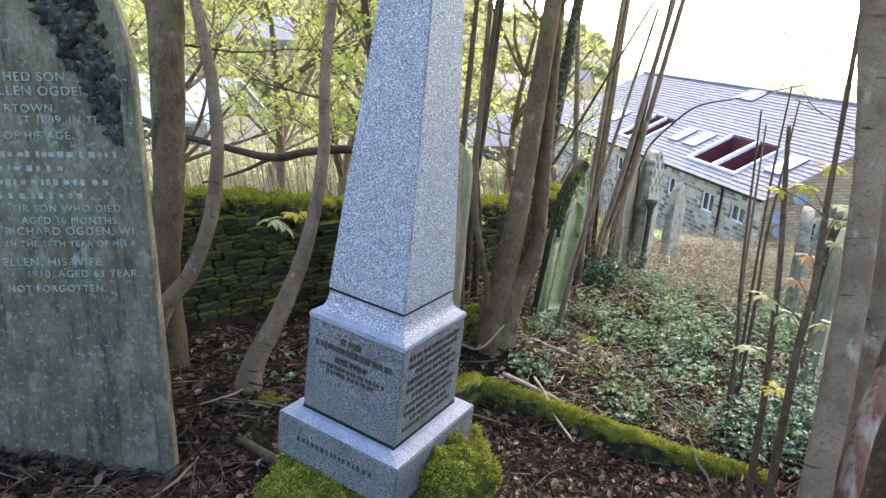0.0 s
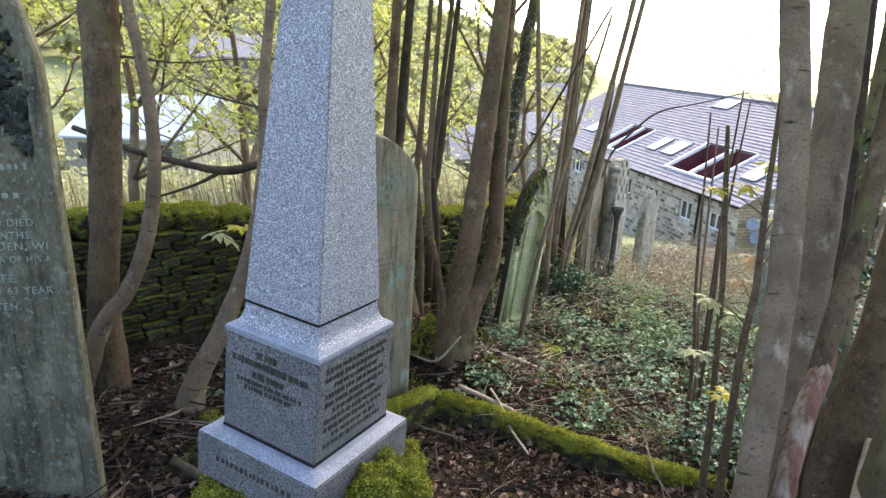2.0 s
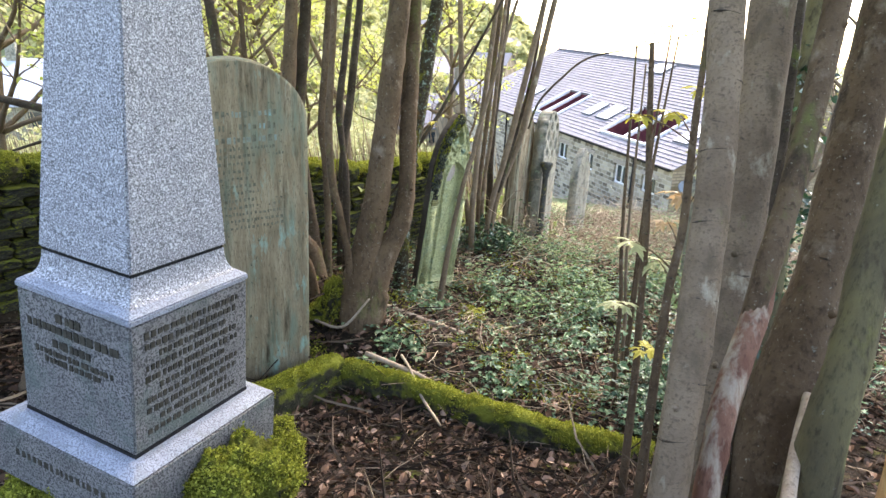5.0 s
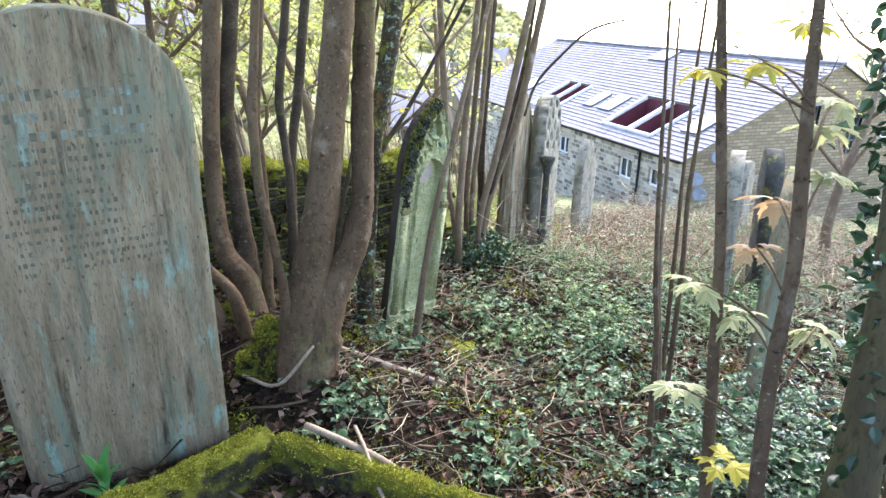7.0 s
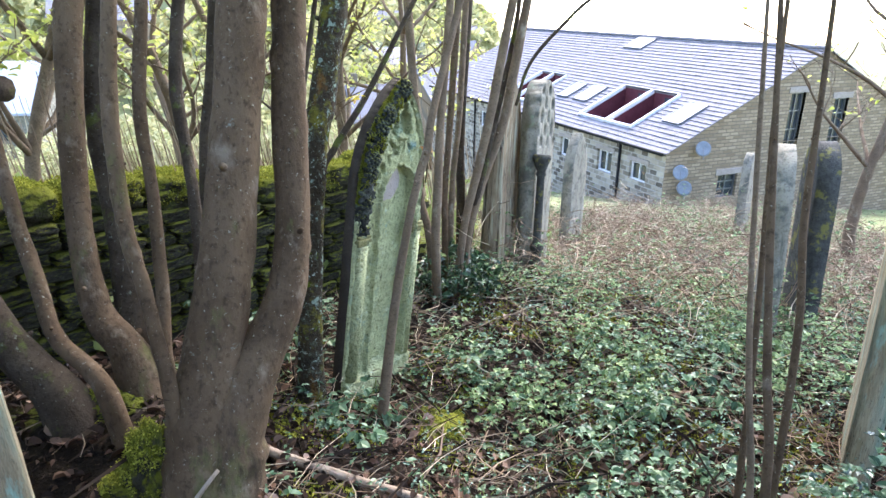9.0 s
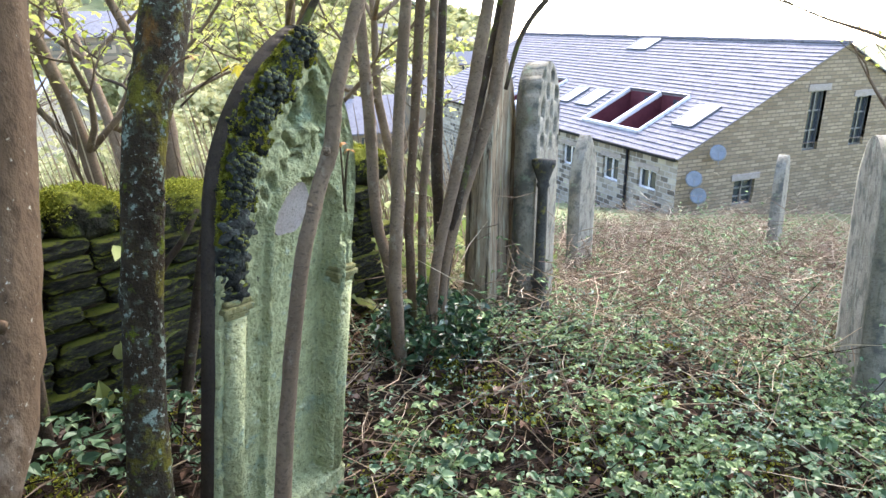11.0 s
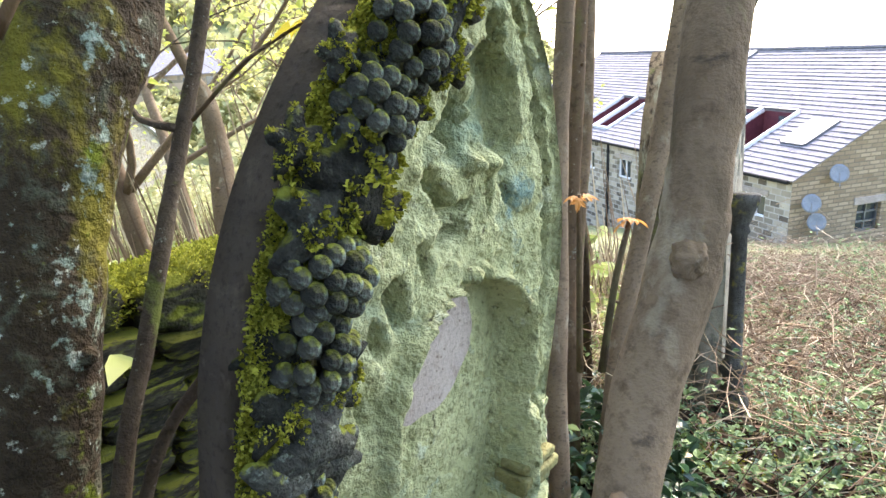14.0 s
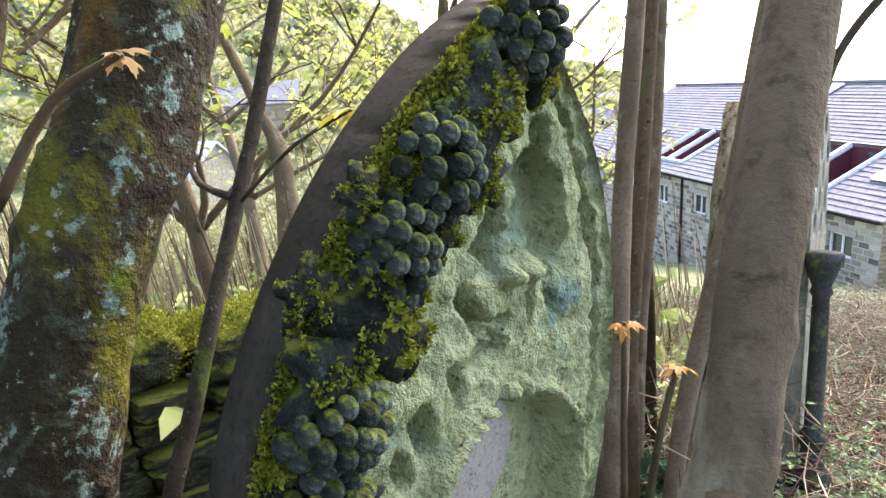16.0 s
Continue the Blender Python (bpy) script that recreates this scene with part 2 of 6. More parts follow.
SLATE = mat("grey_stone_slates", (0.185, 0.18, 0.19), (0.25, 0.24, 0.255), 2.5, 0.8, 0.25, 20, (0.14, 0.135, 0.15), 5)
TRIM = mat("white_painted_timber", (0.70, 0.71, 0.74), (0.78, 0.79, 0.8), 6, 0.5, 0.05)
MAROON = mat("maroon_boarding", (0.085, 0.022, 0.03), (0.12, 0.035, 0.042), 5, 0.6, 0.1)
METAL = mat("grey_metal", (0.16, 0.17, 0.18), (0.22, 0.23, 0.24), 6, 0.45, 0.05, metal=0.6)
DISH = mat("grey_dish_paint", (0.17, 0.20, 0.24), (0.22, 0.25, 0.29), 6, 0.5, 0.05)
GRASSY = mat("far_meadow", (0.15, 0.18, 0.075), (0.25, 0.25, 0.13), 0.06, 0.95, 0.3, 0.6)
GLASS = bpy.data.materials.new("window_glass")
GLASS.use_nodes = True
gb = GLASS.node_tree.nodes["Principled BSDF"]
gb.inputs["Base Color"].default_value, gb.inputs["Roughness"].default_value = (0.03, 0.04, 0.05, 1), 0.08
gb.inputs["Specular IOR Level"].default_value = 0.8
# Rooflights: pale base colour stands in for the sky mirrored in the glass.
ROOFGLASS = bpy.data.materials.new("rooflight_painted_sky")
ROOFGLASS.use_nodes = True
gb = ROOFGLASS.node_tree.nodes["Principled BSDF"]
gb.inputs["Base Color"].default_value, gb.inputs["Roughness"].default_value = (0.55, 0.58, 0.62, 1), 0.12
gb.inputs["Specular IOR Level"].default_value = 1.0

def masonry(name, c1, c2, mortar, w, h):
    m = mat(name, c1, c2, 3, 0.9, 0.0, 40)
    t = m.node_tree
    N, L = t.nodes, t.links
    br = N.new("ShaderNodeTexBrick")
    br.inputs["Scale"].default_value = 1.0
    br.inputs["Brick Width"].default_value, br.inputs["Row Height"].default_value, br.inputs["Mortar Size"].default_value = w, h, 0.018
    br.inputs["Color1"].default_value, br.inputs["Color2"].default_value, br.inputs["Mortar"].default_value = (*c1, 1), (*c2, 1), (*mortar, 1)
    br.inputs["Mortar Smooth"].default_value = 0.3
    uv = N.new("ShaderNodeTexCoord").outputs["UV"]
    L.new(uv, br.inputs["Vector"])
    b = N["Principled BSDF"]
    mul = N.new("ShaderNodeMix")
    mul.data_type, mul.blend_type = "RGBA", "MULTIPLY"
    mul.inputs["Factor"].default_value = 1.0
    old = b.inputs["Base Color"].links[0].from_socket
    A, B = [q for q in mul.inputs if q.type == "RGBA"]
    sc = N.new("ShaderNodeMix")
    sc.data_type = "RGBA"
    sc.inputs["Factor"].default_value = 0.85
    A2, B2 = [q for q in sc.inputs if q.type == "RGBA"]
    L.new(old, A2), L.new(br.outputs["Color"], B2)
    L.new([q for q in sc.outputs if q.type == "RGBA"][0], b.inputs["Base Color"])
    bp = N.new("ShaderNodeBump")
    bp.inputs["Strength"].default_value, bp.inputs["Distance"].default_value = 0.7, 0.02
    bp.invert = True
    L.new(br.outputs["Fac"], bp.inputs["Height"])
    L.new(bp.outputs[0], b.inputs["Normal"])
    return m

GABLE = masonry("tan_coursed_stone", (0.20, 0.15, 0.10), (0.36, 0.285, 0.20), (0.15, 0.13, 0.10), 0.36, 0.115)
RUBBLE = masonry("blackened_rubble_stone", (0.07, 0.06, 0.05), (0.46, 0.41, 0.33), (0.40, 0.38, 0.35), 0.34, 0.17)

L_GREEN = leaf_mat("bramble_leaf", (0.028, 0.066, 0.036), (0.29, 0.38, 0.22), 0.45, 0.3, ((0.35, (0.06, 0.13, 0.065)), (0.75, (0.13, 0.225, 0.115))), 0.4)
L_FRESH = leaf_mat("fresh_bramble_leaf", (0.06, 0.11, 0.045), (0.36, 0.45, 0.20), 0.5, 0.35, ((0.4, (0.12, 0.20, 0.08)), (0.8, (0.21, 0.31, 0.13))), 0.35)
L_BLUE = leaf_mat("bluish_green_leaf", (0.035, 0.075, 0.052), (0.20, 0.29, 0.21), 0.4, 0.2, ((0.6, (0.075, 0.14, 0.09)),), 0.45)
L_IVY = leaf_mat("ivy_leaf", (0.010, 0.030, 0.014), (0.055, 0.125, 0.048), 0.32, 0.12, ((0.6, (0.022, 0.06, 0.026)),), 0.5)
L_SPRING = leaf_mat("spring_leaf", (0.36, 0.42, 0.08), (0.60, 0.61, 0.20), 0.6, 0.55)
L_YELLOW = leaf_mat("yellow_sycamore_leaf", (0.50, 0.38, 0.03), (0.42, 0.42, 0.08), 0.5, 0.45)
L_ORANGE = leaf_mat("orange_bud_leaf", (0.55, 0.20, 0.03), (0.50, 0.28, 0.10), 0.5, 0.4)
L_DEAD = leaf_mat("dead_leaf", (0.016, 0.010, 0.007), (0.33, 0.24, 0.19), 0.75, 0.1, ((0.4, (0.045, 0.027, 0.018)), (0.72, (0.10, 0.058, 0.038)), (0.92, (0.20, 0.125, 0.09))), 0.2)
L_STRAW = leaf_mat("dry_stalk", (0.10, 0.065, 0.042), (0.64, 0.54, 0.38), 0.8, 0.1, ((0.4, (0.25, 0.17, 0.115)), (0.78, (0.43, 0.32, 0.215))), 0.15)
L_TWIG = leaf_mat("fallen_twig", (0.012, 0.009, 0.007), (0.27, 0.21, 0.15), 0.85, 0.0, ((0.5, (0.035, 0.024, 0.017)), (0.85, (0.11, 0.078, 0.055))), 0.1)
L_GRASS = leaf_mat("grass_blade", (0.10, 0.19, 0.035), (0.22, 0.30, 0.07), 0.6, 0.3)
L_MOSS = leaf_mat("moss_tuft", (0.10, 0.115, 0.016), (0.46, 0.47, 0.09), 0.9, 0.3, ((0.35, (0.20, 0.215, 0.03)), (0.8, (0.32, 0.33, 0.055))), 0.05)
L_MEADOW = leaf_mat("meadow_growth", (0.16, 0.22, 0.06), (0.42, 0.46, 0.17), 0.6, 0.35)
# Far woods: both leaf colours are paled to carry the valley haze.
L_FAR = leaf_mat("far_leaf_hazed", (0.27, 0.28, 0.12), (0.48, 0.46, 0.25), 0.8, 0.35)
L_FARDARK = leaf_mat("far_dark_leaf_hazed", (0.15, 0.18, 0.13), (0.24, 0.26, 0.18), 0.8, 0.3)

# ---- helpers ----
def part(name, bm, material, parent=None, label="", smooth=False):
    """Links a bmesh or a mesh as one object, under a thing or a part."""
    me = bm
    if isinstance(bm, bmesh.types.BMesh):
        me = bpy.data.meshes.new(name)
        bm.to_mesh(me)
        bm.free()
    if smooth:
        me.polygons.foreach_set("use_smooth", [True] * len(me.polygons))
    if material and not me.materials:
        me.materials.append(material)
    ob = new(name, me)
    ob.parent = parent
    if label:
        ob["label"] = label
    return ob

def raw(name, verts, faces):
    me = bpy.data.meshes.new(name)
    me.from_pydata([tuple(v) for v in verts], [], [tuple(f) for f in faces])
    me.update()
    return me

def thing(name, m, label, category, group="", kind=""):
    ob = new(name)
    ob.matrix_basis = m
    return tagged(ob, label, category, group, kind)

def block(size, centre=(0, 0, 0), bevel=0.01, segs=2):
    bm = bmesh.new()
    bmesh.ops.create_cube(bm, size=1)
    bmesh.ops.scale(bm, vec=size, verts=bm.verts)
    if bevel:
        bmesh.ops.bevel(bm, geom=bm.edges[:], offset=bevel, segments=segs, affect="EDGES", profile=0.5)
    bmesh.ops.translate(bm, vec=centre, verts=bm.verts)
    return bm

def frustum(w0, w1, z0, z1, d0=None, d1=None, bevel=0.006):
    bm = bmesh.new()
    d0, d1 = d0 or w0, d1 or w1
    v = [bm.verts.new((sx * w / 2, sy * d / 2, z)) for w, d, z in ((w0, d0, z0), (w1, d1, z1)) for sx, sy in ((-1, -1), (1, -1), (1, 1), (-1, 1))]
    for f in ((3, 2, 1, 0), (4, 5, 6, 7), (0, 1, 5, 4), (1, 2, 6, 5), (2, 3, 7, 6), (3, 0, 4, 7)):
        bm.faces.new([v[i] for i in f])
    if bevel:
        bmesh.ops.bevel(bm, geom=bm.edges[:], offset=bevel, segments=2, affect="EDGES")
    return bm

def spline(pts, steps):
    """Catmull-Rom through rows of x, y, z, radius."""
    P = np.array([2 * np.array(pts[0], float) - np.array(pts[1], float), *pts, 2 * np.array(pts[-1], float) - np.array(pts[-2], float)], float)
    out = []
    for i in range(1, len(P) - 2):
        for k in range(steps):
            t = k / steps
            out.append(0.5 * (2 * P[i] + (P[i + 1] - P[i - 1]) * t + (2 * P[i - 1] - 5 * P[i] + 4 * P[i + 1] - P[i + 2]) * t * t + (3 * P[i] - P[i - 1] - 3 * P[i + 1] + P[i + 2]) * t ** 3))
    out.append(P[-2])
    return np.array(out)

def tube(pts, steps=6, sides=10, rough=0.05, knots=0, rng=random):
    """A closed, slightly uneven limb through the given points."""
    S = spline(pts, steps)
    n = len(S)
    off = rng.random() * 50
    bumps = [(rng.randrange(1, n - 1), rng.random() * 6.28, 0.05 + 0.09 * rng.random()) for _ in range(knots)]
    V, F = [], []
    for i in range(n):
        a, b = S[max(i - 1, 0)][:3], S[min(i + 1, n - 1)][:3]
        d = Vector(b - a).normalized()
        x = d.cross(Vector((0, 1, 0.01))).normalized()
        y = d.cross(x)
        for k in range(sides):
            th = 6.2832 * k / sides
            r = S[i][3] * (1 + rough * noise.noise((off + i * 0.6, math.cos(th) * 1.5, math.sin(th) * 1.5)))
            for bi, bt, bs in bumps:
                if bi == i:
                    r *= 1 + bs * max(0, math.cos(th - bt)) ** 4
            V.append(Vector(S[i][:3]) + (x * math.cos(th) + y * math.sin(th)) * r)
    for i in range(n - 1):
        for k in range(sides):
            k2 = (k + 1) % sides
            F.append((i * sides + k, i * sides + k2, (i + 1) * sides + k2, (i + 1) * sides + k))
    F.append(tuple(range(sides))[::-1])
    F.append(tuple(range((n - 1) * sides, n * sides)))
    me = raw("limb", V, F)
    me.polygons.foreach_set("use_smooth", [True] * len(me.polygons))
    return me

def leaf_mesh(name, P, X, Y, size, fold=0.14, shape=0):
    """Many small folded leaves in one mesh: rows of place, axis and side."""
    P, X, Y, size = np.array(P), np.array(X), np.array(Y), np.array(size)[:, None]
    Z = np.cross(X, Y)
    if shape == 0:
        loc = [(0, 0, 0), (0.12, -0.22, fold * 0.8), (0.40, -0.33, fold), (0.74, -0.21, fold * 0.6), (1, 0, -0.10), (0.74, 0.21, fold * 0.6), (0.40, 0.33, fold), (0.12, 0.22, fold * 0.8), (0.5, 0, 0.03)]
        fc = [(0, 1, 2, 8), (8, 2, 3, 4), (8, 4, 5, 6), (0, 8, 6, 7)]
    elif shape == 1:   # five lobes
        polar = []
        for lobe, reach in ((-118, 0.55), (-60, 0.82), (0, 0.98), (60, 0.82), (118, 0.55)):
            polar += [(lobe - 22, reach * 0.56), (lobe - 13, reach * 0.80), (lobe - 8, reach * 0.76), (lobe, reach), (lobe + 8, reach * 0.76), (lobe + 13, reach * 0.80), (lobe + 22, reach * 0.56)]
        loc = [(0.12, 0, 0.03)] + [(0.12 + r_ * math.cos(math.radians(a_)), 0.8 * r_ * math.sin(math.radians(a_)), fold * abs(math.sin(math.radians(a_ * 3))) * r_ - 0.28 * r_ * r_) for a_, r_ in polar]
        fc = [(0, i_, i_ + 1) for i_ in range(1, len(polar))] + [(0, len(polar), 1)]
    elif shape == 3:   # bent twig; the fold is its thickness in metres
        u = fold / size
        ring = [(0.0, 0.0, 0.8), (0.45, 0.06, 1.0), (1.0, -0.03, 0.35)]
        V = np.stack([P + size * (a * X + b * Y) + size * u * w * (c0 * Y + c1 * Z) for a, b, w in ring for c0, c1 in ((-0.5, -0.3), (0.5, -0.3), (0.0, 0.6))], 1).reshape(-1, 3)
        F = [tuple(i * 9 + r * 3 + q for q in f) for i in range(len(P)) for r in (0, 1) for f in ((0, 1, 4, 3), (1, 2, 5, 4), (2, 0, 3, 5))]
        return raw(name, V, F)
    else:              # blade
        loc = [(0, -0.013, 0), (0.55, -0.015, fold), (1, 0, 0.02), (0.55, 0.015, fold), (0, 0.013, 0)]
        fc = [(0, 1, 3, 4), (1, 2, 3)]
    k = len(loc)
    V = np.stack([P + size * (a * X + b * Y + c * Z) for a, b, c in loc], 1).reshape(-1, 3)
    F = [tuple(i * k + j for j in f) for i in range(len(P)) for f in fc]
    return raw(name, V, F)

def rand_frames(R, n, tilt):
    """Random leaf axes: tilt 0 lies flat, 1 any way up."""
    az = R.uniform(0, 6.283, n)
    el = R.normal(0, tilt, n)
    X = np.stack([np.cos(az) * np.cos(el), np.sin(az) * np.cos(el), np.sin(el)], 1)
    ro = R.normal(0, tilt, n)
    H = np.stack([-np.sin(az), np.cos(az), np.zeros(n)], 1)
    U = np.cross(X, H)
    Y = H * np.cos(ro)[:, None] + U * np.sin(ro)[:, None]
    return X, Y

# ---- ground ----
GP = np.array([(0.3, -0.6, 0.12), (0.9, -0.5, 0.05), (1.3, 1.2, -0.42), (1.4, 3.0, -0.98), (0, 2.4, -0.66), (-1, 2.5, -0.85), (-1.4, 4.1, -0.8), (-1.4, 5.4, -0.88),
               (-2.3, 4.9, -0.78), (0.55, 4.7, -1.2), (0.3, 5.35, -0.90), (0.66, 5.35, -0.92), (0.15, 6.0, -0.72), (-0.05, 5.85, -0.74), (1.35, 5.13, -1.09), (1.35, 5.9, -1.06), (1.85, 5.5, -1.17), (1.3, 4.5, -1.22), (1.8, 4.1, -1.3), (2.7, 3.9, -1.3), (1.9, 5.8, -1.22), (1.5, 6.6, -1.12),
               (0.75, 5.75, -0.83), (2.3, 8.4, -1.02), (2.7, 8.8, -1.1), (3.5, 9.9, -1.6), (5.0, 11.1, -1.95), (7.5, 14.3, -2.5), (0.5, 8, -1.1), (-2, 7.5, -1.1), (3, 2.5, -0.8), (2.1, 2, -0.7), (5, 7, -1.35),
               (5, 3, -1.1), (-3, 0, 0.1), (4, -2, 0.3), (0, -4, 0.9), (9, 10, -2.2), (3, 13, -2.2)])
def _phi(r):
    return np.sqrt(r * r + 0.25)
_D = np.linalg.norm(GP[:, None, :2] - GP[None, :, :2], axis=2)
_A = np.block([[_phi(_D) + 0.02 * np.eye(len(GP)), np.c_[np.ones(len(GP)), GP[:, :2]]], [np.r_[[np.ones(len(GP))], GP[:, :2].T], np.zeros((3, 3))]])
_W = np.linalg.solve(_A, np.r_[GP[:, 2], 0, 0, 0])

def ground_z(x, y):
    """Height of the ground: the graveyard slope near by, then a valley and the hills across it."""
    x, y = np.atleast_1d(np.asarray(x, float)), np.atleast_1d(np.asarray(y, float))
    r = np.hypot(x[:, None] - GP[:, 0], y[:, None] - GP[:, 1])
    near = _phi(r) @ _W[:-3] + _W[-3] + _W[-2] * x + _W[-1] * y
    d = np.hypot(x - 1, y - 4)
    az = np.degrees(np.arctan2(x - 1, y - 4))
    front = np.interp(d, [0, 10, 16, 22, 40, 70, 130, 260, 520, 900, 4000], [-1, -2.2, -3.2, -4.2, -7, -12, -13, -2, 24, 42, 60])
    hill = np.interp(d, [0, 40, 70, 130, 260, 520, 900, 4000], [0, 0, 3, 13, 30, 40, 45, 45])
    front = np.where(d > 130, front * np.interp(az, [9, 16], [1, 0]) - 13 * np.interp(az, [9, 16], [0, 1]), front)
    front = front + hill * np.interp(az, [-60, -12, -5, 2, 10], [1.7, 1.6, 1.0, 0.4, 0.1])
    back = np.interp(d, [0, 10, 60, 4000], [0.5, 1.5, 9, 90])
    f = np.interp(np.abs(az), [75, 120], [0, 1])
    far = front * (1 - f) + back * f
    w = np.clip((d - 8.5) / 5, 0, 1)
    w = w * w * (3 - 2 * w)
    return near * (1 - w) + far * w

def gz(x, y):
    return float(ground_z(x, y)[0])

def axis_steps(lo, hi, fine, far):
    a = list(np.arange(lo, hi, fine))
    s, v = fine, hi
    up = []
    while v < far:
        up.append(v)
        s *= 1.22
        v += s
    s, v = fine, lo
    dn = []
    while v > -far:
        s *= 1.22
        v -= s
        dn.append(v)
    return np.array(dn[::-1] + a + up + [far])

gx, gy = axis_steps(-3.5, 7, 0.09, 3000), axis_steps(-1.5, 13, 0.09, 3000)
XX, YY = np.meshgrid(gx, gy)
ZZ = ground_z(XX.ravel(), YY.ravel())
fine_w = np.clip(1 - np.hypot(XX.ravel() - 2, YY.ravel() - 5) / 14, 0, 1)
ZZ = ZZ + fine_w * np.array([0.05 * noise.noise((x * 2.3, y * 2.3, 0.3)) + 0.025 * noise.noise((x * 8, y * 8, 1.7)) for x, y in zip(XX.ravel(), YY.ravel())])
nx, ny = len(gx), len(gy)
gm = raw("ground", np.c_[XX.ravel(), YY.ravel(), ZZ], [(j * nx + i, j * nx + i + 1, (j + 1) * nx + i + 1, (j + 1) * nx + i) for j in range(ny - 1) for i in range(nx - 1)])
gm.materials.append(SOIL), gm.materials.append(GRASSY)
cx = np.array([p.center[:2] for p in gm.polygons])
gm.polygons.foreach_set("material_index", (np.hypot(cx[:, 0] - 2, cx[:, 1] - 5) > 15).astype(int))
tagged(part("ground", gm, None, smooth=True), "dark leaf mould and moss on a sloping graveyard", "ground", kind="structure")

# ---- headstones ----
def slab(W, H, T, outline, relief=None, rows=40, cols=24, wob=0.004):
    """An upright stone: front toward -y, base at z 0. outline(h) gives half the width; relief(s, h) how far the front stands back."""
    V, F = [], []
    hs = [H * (1 - (1 - i / rows) ** 1.6) for i in range(rows + 1)]
    for side in (0, 1):
        for h in hs:
            w = max(outline(min(h, H * 0.9995)), 0.004)
            for k in range(cols + 1):
                s = -w + 2 * w * k / cols
                y = (relief(s, h) if relief and 0 < k < cols else 0.0) if side == 0 else T
                V.append((s + wob * noise.noise((h * 4, side, k > cols / 2)), y + wob * noise.noise((s * 7, h * 7, side)), h))
    n = cols + 1
    b = (rows + 1) * n
    for i in range(rows):
        for k in range(cols):
            F.append((i * n + k, i * n + k + 1, (i + 1) * n + k + 1, (i + 1) * n + k))
            F.append((b + i * n + k + 1, b + i * n + k, b + (i + 1) * n + k, b + (i + 1) * n + k + 1))
        F.append((b + i * n, i * n, (i + 1) * n, b + (i + 1) * n))
        F.append((i * n + cols, b + i * n + cols, b + (i + 1) * n + cols, (i + 1) * n + cols))
    for k in range(cols):
        F.append((rows * n + k, rows * n + k + 1, b + rows * n + k + 1, b + rows * n + k))
        F.append((k + 1, k, b + k, b + k + 1))
    return raw("slab", V, F)

def round_top(W, H, rise):
    def f(h):
        if h < H - rise:
            return W / 2
        q = (h - (H - rise)) / rise
        return W / 2 * math.sqrt(max(0.0, 1 - q ** 2.2))
    return f

def gothic_top(W, H, rise, taper=0.0):
    R = (rise ** 2 + (W / 2) ** 2) / W
    def f(h):
        if h < H - rise:
            return W / 2 - taper * (h / H)
        q = h - (H - rise)
        return max(0.0, math.sqrt(max(0.0, R * R - q * q)) - (R - W / 2)) - taper * (1 - q / rise)
    return f

def words(text, size, m, parent, material, depth=0.002, align="CENTER"):
    cu = bpy.data.curves.new("lettering", "FONT")
    cu.body, cu.size, cu.extrude, cu.align_x = text, size, depth, align
    cu.space_character = 1.15
    cu.materials.append(material)
    ob = new("lettering", cu)
    ob.parent = parent
    ob.matrix_basis = m
    return ob

def headstone(m, W, H, T, outline, face, side, label, relief=None, rows=40, cols=24, wob=0.004, group="headstones"):
    st = thing("headstone", m, label, "headstone", group)
    me = slab(W, H, T, outline, relief, rows, cols, wob)
    me.materials.append(face), me.materials.append(side)
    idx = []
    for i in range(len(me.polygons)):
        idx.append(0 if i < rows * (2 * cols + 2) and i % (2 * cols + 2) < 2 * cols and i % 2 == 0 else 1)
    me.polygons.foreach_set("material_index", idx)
    part("slab", me, None, st, smooth=True)
    return st

# tall dark memorial with an inscription and a carved leaf corner
H0, W0 = 3.75, 1.31
g0 = gothic_top(W0, H0, 1.15)
def r0(s, h):
    w = g0(h)
    inner = gothic_top(W0 - 0.13, H0 - 0.12, 1.05)(min(h, H0 - 0.13)) if h < H0 - 0.12 else 0
    d = 0.0
    if abs(s) < inner:
        d = 0.035 * min(1, (inner - abs(s)) / 0.03)
    return d
memorial = headstone(pose(-2.1, 2.86, -0.95, 0, -1, 6), W0, H0, 0.10, g0, STONE_DARK, STONE_DARK, "tall dark algae-stained headstone with worn lettering and a carved leaf corner", r0, 60, 40)
for txt, sz, right, h in (("HED SON", 0.068, 0.296, 2.585), ("ELLEN OGDEN,", 0.070, 0.434, 2.51), ("RTOWN.", 0.062, 0.229, 2.42), ("ST 1889. IN THE", 0.060, 0.496, 2.36), ("OF HIS AGE.", 0.060, 0.299, 2.275),
                          ("EIR SON WHO DIED.", 0.058, 0.524, 1.865), ("AGED 16 MONTHS.", 0.056, 0.492, 1.795), ("RICHARD OGDEN, WHO", 0.064, 0.655, 1.73), ("IN THE 50TH YEAR OF HIS AGE.", 0.050, 0.655, 1.66), ("ELLEN, HIS WIFE", 0.066, 0.358, 1.545), ("1910, AGED 63 YEARS", 0.060, 0.585, 1.475), ("NOT FORGOTTEN.", 0.058, 0.371, 1.385)):
    words(txt, sz, pose(right, 0.031, h, 90, 0, 0), memorial, LETTER, 0.003, "RIGHT")
Rn = random.Random(5)
for k, right in enumerate((0.50, 0.22, 0.46, 0.30)):   # rows too worn to read
    x = -0.30
    while x < right:
        w = Rn.uniform(0.014, 0.032)
        part("worn_letter", block((w, 0.004, Rn.uniform(0.022, 0.036)), (x + w / 2, 0.034, 2.19 - 0.078 * k), 0), LETTER, memorial)
        x += w + Rn.uniform(0.010, 0.045)

